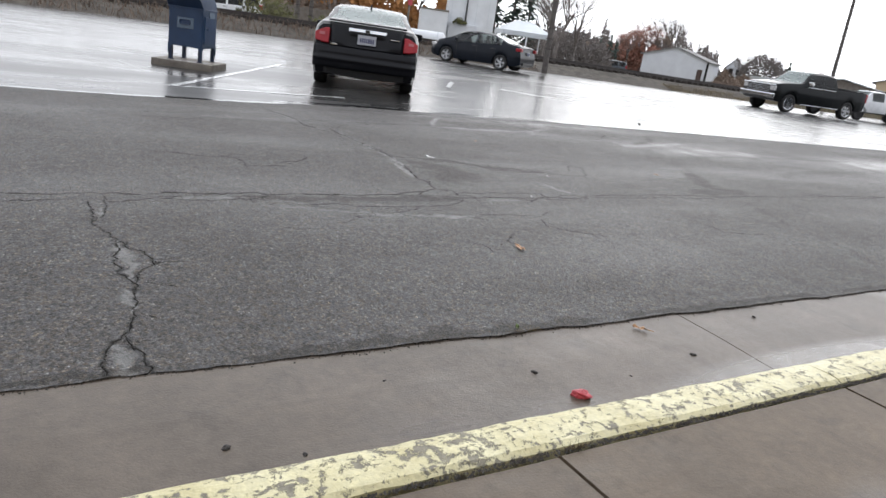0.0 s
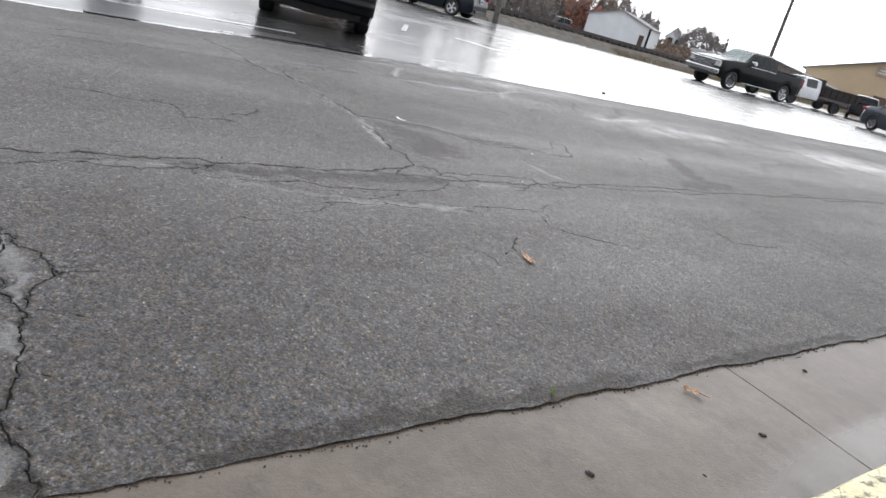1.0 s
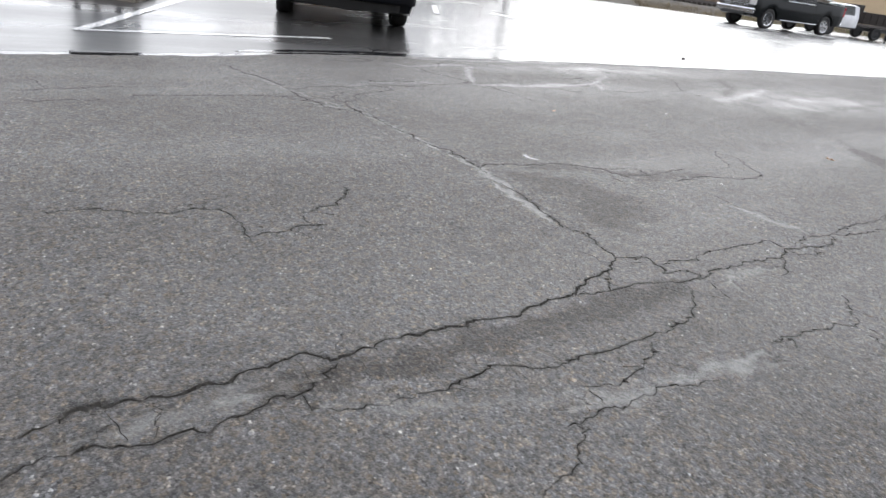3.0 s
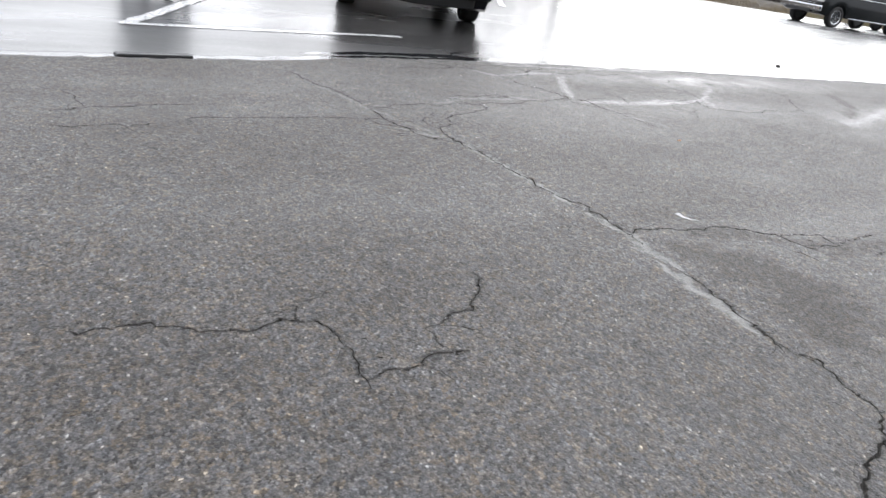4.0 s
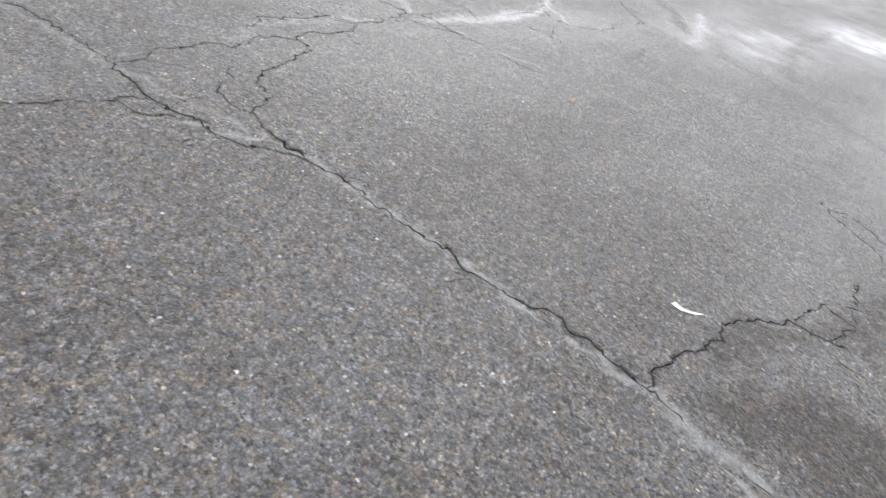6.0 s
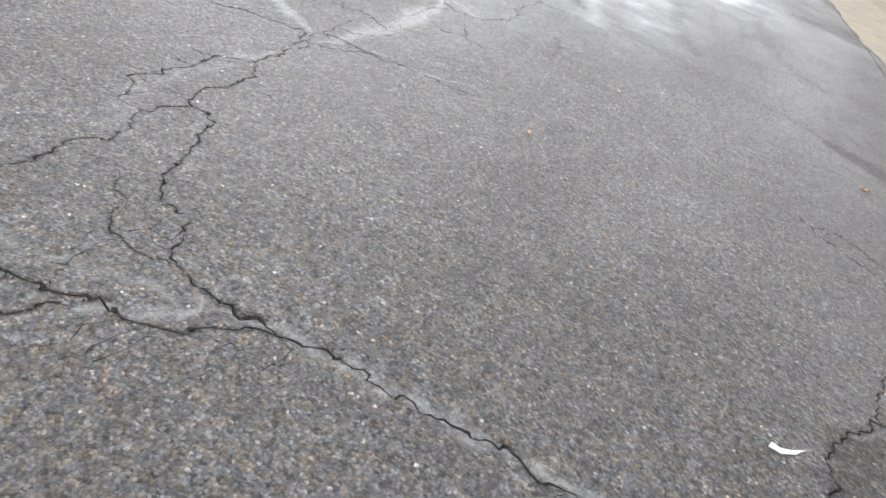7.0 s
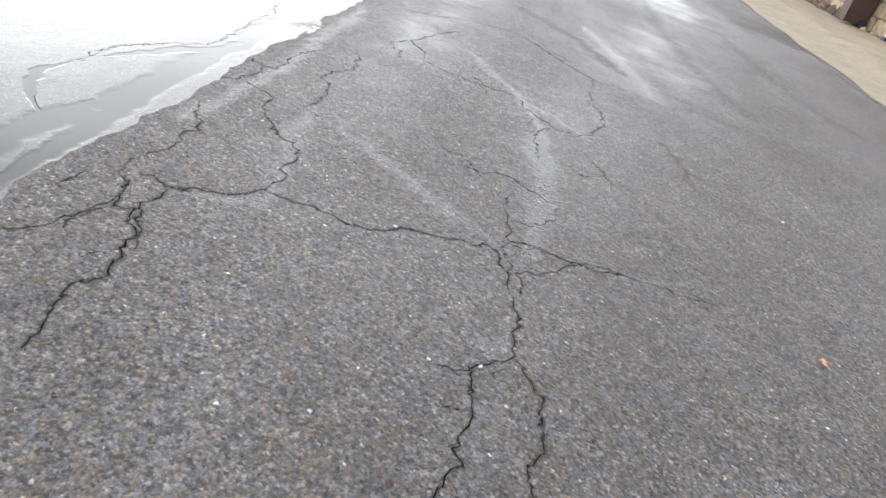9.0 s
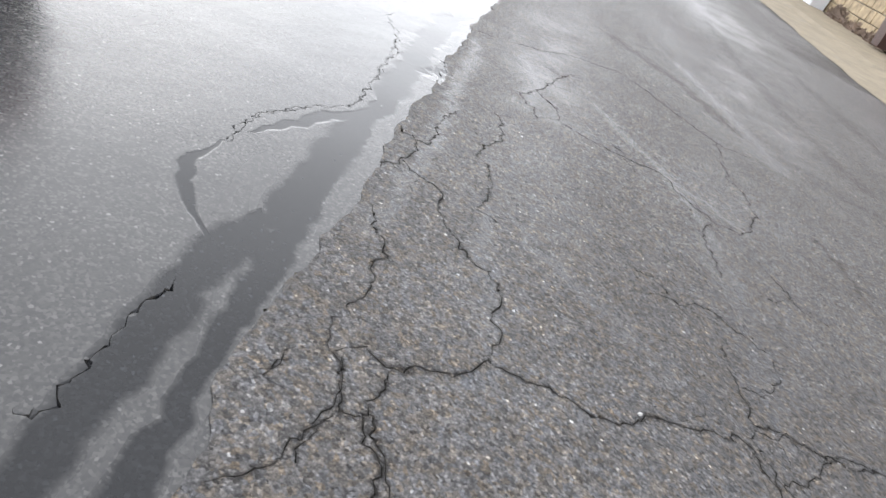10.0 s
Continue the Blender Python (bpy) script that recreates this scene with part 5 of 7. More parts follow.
COMPACT = dict(SEDAN, length=4.53, width=1.82, wheel=0.32, axles=(-1.33, 1.32), top=[(-2.265, 1.03), (-2.1, 1.09), (-1.75, 1.11), (-0.7, 1.42), (-0.05, 1.47), (0.5, 1.43), (1.45, 1.0), (1.95, 0.88), (2.265, 0.68)],
               belt=[(-2.265, 0.98), (-1.9, 1.03), (-1.2, 1.03), (0.9, 0.92), (1.5, 0.9), (2.265, 0.62)], plan=[(-2.265, 0.86), (-2.05, 0.95), (-1.4, 0.995), (0.0, 1.0), (1.3, 0.985), (1.95, 0.92), (2.265, 0.72)],
               under=[(-2.265, 0.34), (-2.05, 0.25), (-1.4, 0.2), (1.4, 0.18), (2.05, 0.21), (2.265, 0.27)],
               side_panes={"quarter_window": (-1.25, -0.98), "rear_door_window": (-0.92, -0.12), "front_door_window": (-0.04, 1.0)}, end_panes={"rear_window": (-1.7, -0.75), "windscreen": (0.58, 1.4)})


def side_sedan(name, m, label, paint, rim, glass_kind):
    car = thing(name, m, label, "car", "parked cars")
    car_shell(car, dict(COMPACT, glass=glass_kind), paint)
    for side in (-1, 1):
        for y in COMPACT["axles"]:
            add_wheel(car, side * 0.79, y, 0.32, 0.215, 5, rim)
        box_part("tail_light", (side * 0.77, -2.10, 0.93), (0.2, 0.26, 0.13), M["tail"], car, "red tail light", 0.03)
        box_part("head_light", (side * 0.70, 1.98, 0.70), (0.24, 0.34, 0.12), M["clear_lens"], car, "clear headlight", 0.04)
    side_trim(car, COMPACT, 0.905)
    plate_at(car, -2.21, 0.80)
    box_part("bumper_insert", (0, -2.235, 0.36), (1.1, 0.06, 0.12), M["trim"], car, "", 0.02)
    box_part("grille", (0, 2.20, 0.5), (0.9, 0.06, 0.2), M["trim"], car, "", 0.02)
    mirrors(car, 0.82, 1.0, 0.9, paint)
    seats(car, (0.0, -0.85), 0.38, 0.85)
    return car


PICKUP = dict(length=5.9, width=2.06, wheel=0.41, arch=0.075, axles=(-1.78, 1.92), glass_rise=0.45, under=[(-2.95, 0.55), (-2.6, 0.45), (0, 0.42), (2.6, 0.42), (2.95, 0.5)],
              top=[(-2.95, 1.36), (-1.0, 1.37), (-0.93, 1.38), (-0.86, 1.86), (-0.3, 1.93), (0.55, 1.90), (1.35, 1.36), (2.0, 1.31), (2.75, 1.22), (2.95, 1.12)],
              belt=[(-2.95, 1.33), (-0.95, 1.34), (-0.85, 1.30), (1.2, 1.28), (2.0, 1.2), (2.95, 1.08)],
              plan=[(-2.95, 0.955), (-2.6, 0.985), (0, 0.99), (1.8, 1.0), (2.6, 0.98), (2.95, 0.9)], lean_rear=0.0, lean_front=0.05, roof_in=0.78,
              side_panes={"rear_door_window": (-0.72, 0.0), "front_door_window": (0.1, 0.98)}, end_panes={"windscreen": (0.58, 1.28), "back_window": (-0.93, -0.88)}, glass="glass_dark")


def pickup_truck(m):
    car = thing("pickup_truck", m, "near-black crew-cab pickup truck with a chrome bumper and grille", "truck", "parked cars")
    car_shell(car, PICKUP, M["truck_paint"])
    for side in (-1, 1):
        for y in PICKUP["axles"]:
            add_wheel(car, side * 0.88, y, 0.41, 0.27, 6, M["chrome"])
        lamp = box_part("head_light", (side * 0.80, 2.86, 1.0), (0.26, 0.16, 0.22), M["clear_lens"], car, "tall headlight in a dark frame", 0.03)
        box_part("lamp_frame", (side * 0.80, 2.91, 0.86), (0.24, 0.08, 0.10), M["trim"], lamp, "", 0.02)
        box_part("tail_light", (side * 0.93, -2.90, 1.1), (0.12, 0.12, 0.4), M["tail"], car, "red tail light", 0.02)
        box_part("running_board", (side * 0.98, 0.05, 0.43), (0.14, 2.4, 0.05), M["chrome"], car, "bright running board", 0.015)
        box_part("bed_rail", (side * 0.96, -1.93, 1.385), (0.09, 1.95, 0.04), M["trim"], car, "", 0.012)
        box_part("door_trim", (side * 1.0, 0.1, 1.235), (0.02, 1.75, 0.022), M["chrome"], car)
        box_part("door_mirror", (side * 1.13, 1.0, 1.38), (0.24, 0.12, 0.2), M["chrome"], car, "chrome door mirror", 0.035)
        box_part("tow_hook", (side * 0.5, 2.97, 0.5), (0.06, 0.06, 0.1), M["trim"], car, "", 0.01)
    side_trim(car, PICKUP, 1.012, 0.5, 1.25, (1.05, 0.05, -0.82))
    box_part("bumper", (0, 2.96, 0.66), (1.98, 0.2, 0.24), M["chrome"], car, "chrome front bumper", 0.05)
    box_part("lower_intake", (0, 2.99, 0.53), (1.2, 0.16, 0.14), M["trim"], car, "", 0.02)
    grille = box_part("grille", (0, 2.90, 0.97), (1.36, 0.1, 0.36), M["trim"], car, "dark grille with chrome bars", 0.02)
    for k in range(5):
        box_part("grille_bar", (0, 2.955, 0.83 + k * 0.07), (1.34, 0.03, 0.022), M["chrome"], grille, "", 0.006)
    box_part("grille_crown", (0, 2.93, 1.13), (1.9, 0.08, 0.06), M["chrome"], car, "", 0.02)
    box_part("hitch", (0, -3.02, 0.55), (1.7, 0.16, 0.16), M["chrome"], car, "chrome rear bumper", 0.04)
    seats(car, (0.1, -0.55), 0.42, 1.12)
    return car


SUV = dict(length=4.6, width=1.84, wheel=0.35, axles=(-1.32, 1.38), under=[(-2.3, 0.42), (-2.0, 0.3), (1.9, 0.27), (2.3, 0.34)],
           top=[(-2.3, 1.45), (-2.15, 1.63), (-1.0, 1.70), (0.3, 1.67), (1.15, 1.12), (1.9, 1.0), (2.3, 0.82)], belt=[(-2.3, 1.08), (-1.5, 1.09), (1.0, 1.02), (1.6, 1.0), (2.3, 0.76)],
           plan=[(-2.3, 0.88), (-2.0, 0.97), (0, 1.0), (1.4, 0.985), (2.0, 0.92), (2.3, 0.74)], lean_rear=0.1, roof_in=0.76, glass_rise=0.4,
           side_panes={"cargo_window": (-1.95, -1.2), "rear_door_window": (-1.1, -0.25), "front_door_window": (-0.15, 0.7)}, end_panes={"windscreen": (0.36, 1.08)}, glass="glass_dark")


def small_suv(m, label, paint):
    car = thing("small_suv", m, label, "car", "parked cars")
    car_shell(car, SUV, paint)
    for side in (-1, 1):
        for y in SUV["axles"]:
            add_wheel(car, side * 0.8, y, 0.35, 0.225, 5, M["alloy"])
        box_part("tail_light", (side * 0.83, -2.10, 1.1), (0.14, 0.2, 0.34), M["tail"], car, "red tail light", 0.03)
        box_part("head_light", (side * 0.72, 2.05, 0.82), (0.24, 0.3, 0.14), M["clear_lens"], car, "clear headlight", 0.04)
    side_trim(car, SUV, 0.915, 0.38, 1.0, (0.72, -0.2, -1.15))
    box_part("rear_window", (0, -2.20, 1.33), (1.2, 0.02, 0.34), M["glass_dark"], car, "", 0.005, Matrix.Rotation(-0.2, 4, "X"))
    mirrors(car, 0.75, 1.1, 0.91, paint)
    return car


def dump_truck(m):
    car = thing("dump_truck", m, "white-cab dump truck with a rusty black tipping bed", "truck", "parked cars")
    s = dict(PICKUP, length=2.9, axles=(0.55,), under=[(-1.45, 0.55), (1.45, 0.5)],
             top=[(-1.45, 1.88), (-0.9, 1.95), (-0.25, 1.92), (0.35, 1.40), (0.9, 1.33), (1.3, 1.25), (1.45, 1.1)], belt=[(-1.45, 1.3), (0.3, 1.28), (0.9, 1.2), (1.45, 1.05)],
             plan=[(-1.45, 0.97), (0, 1.0), (1.0, 0.98), (1.45, 0.88)], side_panes={"front_door_window": (-1.05, -0.15)}, end_panes={"windscreen": (-0.2, 0.32)}, glass="glass", lean_front=0.05)
    cab = new("cab")
    cab.parent = car
    cab.location = (0, 1.7, 0.05)
    car_shell(cab, s, M["white_paint"])
    for o in list(cab.children):
        o.parent = car
        o.location = (0, 1.7, 0.05)
        if o.name.startswith("body"):
            o.name = "cab_body"
    bpy.data.objects.remove(cab)
    box_part("chassis", (0, -0.7, 0.62), (0.9, 4.6, 0.22), M["trim"], car, "", 0.02)
    bed = box_part("tipping_bed", (0, -1.35, 1.0), (2.1, 3.1, 0.12), M["rail"], car, "rusty black tipping bed", 0.02)
    for side in (-1, 1):
        box_part("bed_wall", (side * 1.03, -1.35, 1.35), (0.07, 3.1, 0.62), M["rail"], bed, "", 0.015)
        for k in range(6):
            box_part("bed_rib", (side * 1.085, -2.7 + k * 0.54, 1.34), (0.05, 0.09, 0.6), M["rail"], bed, "", 0.01)
        add_wheel(car, side * 0.84, 2.25, 0.40, 0.26, 8, M["trim"])
        add_wheel(car, side * 0.84, -1.4, 0.40, 0.3, 8, M["trim"])
    box_part("headboard", (0, 0.22, 1.55), (2.1, 0.08, 1.0), M["rail"], bed, "", 0.015)
    box_part("tailgate", (0, -2.93, 1.35), (2.1, 0.07, 0.62), M["rail"], bed, "", 0.015)
    box_part("bumper", (0, 3.2, 0.6), (1.95, 0.14, 0.2), M["chrome"], car, "", 0.03)
    for side in (-1, 1):
        box_part("head_light", (side * 0.75, 3.1, 0.95), (0.24, 0.08, 0.16), M["clear_lens"], car, "", 0.02)
    return car


def stand(x, y, bearing, size=1.0):
    """A pose on the lot at x, y, with the y axis turned to a compass bearing from +y towards +x."""
    return Matrix.Translation((x, y, fall(x, y) - 0.004)) @ Matrix.Rotation(-radians(bearing), 4, "Z") @ Matrix.Diagonal((size, size, size, 1))


black_sedan(stand(5.99, 12.95, 25.5, 0.96))
side_sedan("sedan", stand(18.1, 27.2, -30), "dark blue-black compact sedan with bright alloy wheels", M["navy_paint"], M["alloy"], "glass")
pickup_truck(stand(35.2, 22.6, -80.5, 1.08))
side_sedan("sedan", stand(38.2, 15.3, 200), "grey-blue compact sedan parked at the aisle", M["silver_paint"], M["alloy"], "glass_dark")
dump_truck(stand(46.3, 24.5, -66, 0.9))
small_suv(stand(54.0, 24.6, 66), "black small suv beside the dump truck", M["black_paint"])
small_suv(stand(60.5, 24.9, -60), "white small suv behind the grey sedan", M["white_paint"])


# ---- far side: railway bank, poles, sheds, trees ----
def tube(v, f, a, b, r0, r1, n=5):
    """Adds a tapered tube to lists of vertices and faces."""
    d = (b - a).normalized()
    side = d.cross(Vector((0, 0, 1)) if abs(d.z) < 0.9 else Vector((1, 0, 0))).normalized()
    other = d.cross(side)
    k = len(v)
    for p, r in ((a, r0), (b, r1)):
        for i in range(n):
            t = 2 * math.pi * i / n
            v.append(p + (side * math.cos(t) + other * math.sin(t)) * r)
    f.extend((k + i, k + (i + 1) % n, k + n + (i + 1) % n, k + n + i) for i in range(n))


def grow(rnd, v, f, tips, a, way, length, r, depth, spread, lift):
    b = a + way * length
    tube(v, f, a, b, r, r * 0.66, 6 if depth > 2 else 4)
    if depth == 0:
        tips.append(b)
        return
    for k in range(rnd.choice((2, 3, 3))):
        turn = Vector((rnd.uniform(-1, 1), rnd.uniform(-1, 1), rnd.uniform(-0.35, 0.6) + lift)).normalized()
        grow(rnd, v, f, tips, a.lerp(b, rnd.uniform(0.6, 1.0)), (way + turn * spread).normalized(), length * rnd.uniform(0.62, 0.82), r * rnd.uniform(0.5, 0.66), depth - 1, spread, lift)


def tree(name, x, y, height, label, seed, leaf=None, leaves=0, spread=0.75, depth=5, z0=-0.2, leaf_size=0.22, category="tree"):
    rnd = random.Random(seed)
    t = thing(name, Matrix.Translation((x, y, z0 + fall(x, y))), label, category, "trees beyond the railway")
    v, f, tips = [], [], []
    trunk_h = height * 0.24
    tube(v, f, Vector((0, 0, 0)), Vector((0.05, 0, trunk_h)), height * 0.016, height * 0.012, 8)
    part("trunk", mesh_of("trunk", v, f, M["bark"]), None, t)
    v, f = [], []
    for k in range(4):
        way = Vector((rnd.uniform(-0.6, 0.6), rnd.uniform(-0.6, 0.6), 1)).normalized()
        grow(rnd, v, f, tips, Vector((0.05, 0, trunk_h * rnd.uniform(0.8, 1.0))), way, height * 0.24, height * 0.0105, depth, spread, 0.2)
    part("crown" if not leaf else "branchwork", mesh_of("crown", v, f, M["twig"]), None, t)
    if leaf:
        v, f = [], []
        for k in range(leaves):
            c = rnd.choice(tips) + Vector((rnd.gauss(0, 1), rnd.gauss(0, 1), rnd.gauss(0, 0.8))) * height * 0.035
            a = Vector((rnd.uniform(-1, 1), rnd.uniform(-1, 1), rnd.uniform(-1, 1))).normalized() * leaf_size
            b = a.orthogonal().normalized() * leaf_size * 0.6
            n = len(v)
            v += [c - a, c - b, c + a, c + b]
            f.append((n, n + 1, n + 2, n + 3))
        part("crown", mesh_of("crown", v, f, leaf), None, t)
    return t


def fir(x, y, height, width, label, seed, z0=-0.2, bare=0.0):
    rnd = random.Random(seed)
    t = thing("fir_tree", Matrix.Translation((x, y, z0 + fall(x, y))), label, "tree", "trees beyond the railway")
    v, f = [], []
    tube(v, f, Vector((0, 0, 0)), Vector((0, 0, height)), height * 0.016, 0.02, 7)
    part("trunk", mesh_of("trunk", v, f, M["bark"]), None, t)
    v, f = [], []
    for k in range(int(height * 26)):
        z = height * (0.12 + 0.88 * rnd.random())
        r = width * (1.03 - z / height) * rnd.uniform(0.6, 1.05) + 0.08
        a = rnd.uniform(0, 6.283)
        d = Vector((math.cos(a), math.sin(a), 0))
        for s in range(5):
            if rnd.random() < bare:
                continue
            p = d * r * (s + 1) / 5 + Vector((0, 0, z - 0.28 * r * (s + 1) / 5))
            w = d.cross(Vector((0, 0, 1))) * (0.10 + 0.16 * (1 - s / 5)) * (0.5 + height / 14)
            n = len(v)
            q = p + d * r * 0.24 + Vector((0, 0, -0.1))
            v += [p - w, p + Vector((0, 0, 0.07)), p + w, q]
            f.append((n, n + 1, n + 2, n + 3))
    part("crown", mesh_of("crown", v, f, M["fir"]), None, t)


def bearing(az, d):
    return d * math.sin(radians(az)), d * math.cos(radians(az))


# railway bank with its track
bank_x = list(np.arange(-70, 130, 1.5))
prof = [(29.6, -0.12), (30.3, 0.0), (31.0, 0.22), (31.7, 0.44), (32.3, 0.5), (35.2, 0.52), (36.2, 0.3), (38.5, -0.2)]
v, f = [], []
for x in bank_x:
    for k, (y, z) in enumerate(prof):
        v.append((x, y + 0.25 * noise.noise((x * 0.3, k, 1)), z + fall(x, y) + 0.07 * noise.noise((x * 0.45, k * 3.1, 7)) * (0 if k in (0, 7) else 1)))
m = len(prof)
for i in range(len(bank_x) - 1):
    f += [(i * m + k, (i + 1) * m + k, (i + 1) * m + k + 1, i * m + k + 1) for k in range(m - 1)]
tagged(new("embankment", mesh_of("embankment", v, f, M["ballast"])), "low railway bank of dark ballast and dead grass", "bank", kind="structure")
track = thing("railway_track", Matrix.Identity(4), "rusty railway rails on tarred sleepers", "railway", kind="structure")
for y in (32.55, 33.99):
    v, f = [], []
    for i, x in enumerate(bank_x):
        for dy, dz in ((-0.07, 0.6), (-0.03, 0.78), (0.03, 0.78), (0.07, 0.6)):
            v.append((x, y + dy, dz + fall(x, y)))
    for i in range(len(bank_x) - 1):
        f += [(i * 4 + k, (i + 1) * 4 + k, (i + 1) * 4 + k + 1, i * 4 + k + 1) for k in range(3)]
    part("rail", mesh_of("rail", v, f, M["rail"]), None, track)
sleeper = None
for i in range(170):
    x = -20 + i * 0.55
    if sleeper is None:
        bm = bx(bmesh.new(), (0, 0, 0), (0.22, 2.5, 0.16), None, 0.01)
        ob = part("sleeper", bm, M["sleeper"], track)
        sleeper = ob.data
    else:
        ob = part("sleeper", sleeper, None, track)
    ob.location = (x, 33.27, 0.56 + fall(x, 33))

# grass and brush on the bank
rnd = random.Random(11)


def blades(name, count, place, height, mat, label, category="grass"):
    v, f = [], []
    for k in range(count):
        x, y, z = place()
        h, a = height * rnd.uniform(0.5, 1.3), rnd.uniform(0, 6.283)
        dx, dy = math.cos(a) * h * 0.06 + 0.01, math.sin(a) * h * 0.06 + 0.01
        lx, ly = rnd.gauss(0, 0.25) * h, rnd.gauss(0, 0.25) * h
        n = len(v)
        v += [(x - dx, y - dy, z), (x + dx, y + dy, z), (x + lx, y + ly, z + h)]
        f.append((n, n + 1, n + 2))
    tagged(new(name, mesh_of(name, v, f, mat)), label, category, kind="stuff")


def on_bank(x0, x1, y0, y1):
    def place():
        x, y = rnd.uniform(x0, x1), rnd.uniform(y0, y1)
        return x, y, float(np.interp(y, [p[0] for p in prof], [p[1] for p in prof])) + fall(x, y) - 0.03
    return place


blades("dry_grass", 14000, on_bank(34, 70, 29.8, 31.2), 0.16, M["dry_grass"], "strip of dry tan grass along the lot edge")
blades("dead_weeds", 5000, on_bank(-20, 24, 30.2, 32.2), 0.28, M["brush"], "dead brown weeds on the railway bank", "weeds")
blades("green_grass", 5000, on_bank(44, 75, 29.2, 31.0), 0.14, M["green_grass"], "short green grass beside the parked trucks")


def bush(x, y, w, d, h, count, mat, label, z0=0.0, name="shrub"):
    v, f = [], []
    for k in range(count):
        a, r = rnd.uniform(0, 6.283), math.sqrt(rnd.random())
        px_, py_ = x + math.cos(a) * r * w / 2, y + math.sin(a) * r * d / 2
        top = h * (1 - r * r * 0.75) * rnd.uniform(0.75, 1.1)
        c = Vector((px_, py_, z0 + rnd.random() * top))
        s = rnd.uniform(0.08, 0.2)
        u = Vector((rnd.uniform(-1, 1), rnd.uniform(-1, 1), rnd.uniform(0, 1.5))).normalized() * s
        q = u.orthogonal().normalized() * s * 0.35
        n = len(v)
        v += [c - u, c - q, c + u, c + q]
        f.append((n, n + 1, n + 2, n + 3))
    return tagged(new(name, mesh_of(name, v, f, mat)), label, "bush", kind="stuff")


for az, d, w, h in ((52.2, 72, 6, 1.7), (54.2, 74, 8, 1.5), (56.3, 74, 8, 1.3), (58.5, 74, 7, 1.1), (44.0, 75, 9, 0.8)):
    x, y = bearing(az, d)
    bush(x, y, w, 3, h, 1500, M["brush"], "brown leafless brush beyond the railway", fall(x, y) - 0.2)
for az, d, w, h in ((12.2, 37, 1.8, 0.75), (14.2, 37, 1.6, 0.6), (16.6, 39, 3.0, 2.6), (18.0, 42, 2.5, 2.2), (21.8, 44, 4.0, 1.6)):
    x, y = bearing(az, d)
    bush(x, y, w, 1.8, h, 900, M["olive_leaf"], "olive green shrub behind the railway bank", 0.05 if d < 38 else -0.2)


# poles
def utility_pole(x, y, height, r, lean, label, z0=0.0):
    t = thing("utility_pole", Matrix.Translation((x, y, z0 + fall(x, y))), label, "pole", "poles along the railway")
    v, f, n, sides = [], [], 8, 12
    for k in range(n + 1):
        u = k / n
        for i in range(sides):
            q = 2 * math.pi * i / sides
            v.append((lean[0] * u + math.cos(q) * r * (1 - 0.4 * u), lean[1] * u + math.sin(q) * r * (1 - 0.4 * u), height * u - 0.1))
    for k in range(n):
        f += [(k * sides + i, k * sides + (i + 1) % sides, (k + 1) * sides + (i + 1) % sides, (k + 1) * sides + i) for i in range(sides)]
    part("shaft", mesh_of("shaft", v, f, M["timber"], smooth=True), None, t)
    top = Vector((lean[0], lean[1], height))
    box_part("crossarm", top + Vector((0, 0, -0.7)), (2.2, 0.1, 0.12), M["timber"], t, "", 0.01)
    for x_ in (-1.0, -0.35, 0.35, 1.0):
        part("insulator", rod(bmesh.new(), top + Vector((x_, 0, -0.64)), top + Vector((x_, 0, -0.46)), 0.05, 0.035, 10), M["trim"], t)
    for k in range(3):
        box_part("band", Vector((lean[0] * 0.2 * k, lean[1] * 0.2 * k, 1.2 + k * 0.5)), (r * 1.9, r * 1.9, 0.03), M["rail"], t)
    return t


utility_pole(23.35, 29.2, 10.0, 0.15, (-0.06, 0.05), "dark weathered timber pole at the lot edge", 0.0)
utility_pole(52.0, 31.6, 11.0, 0.15, (-0.1, 0.05), "tall weathered timber pole on the railway bank", 0.25)
for az, d in ((19.3, 44), (20.3, 44.5)):
    x, y = bearing(az, d)
    utility_pole(x, y, 7.0, 0.13, (0.0, 0.0), "slim grey timber pole behind the railway", -0.2)


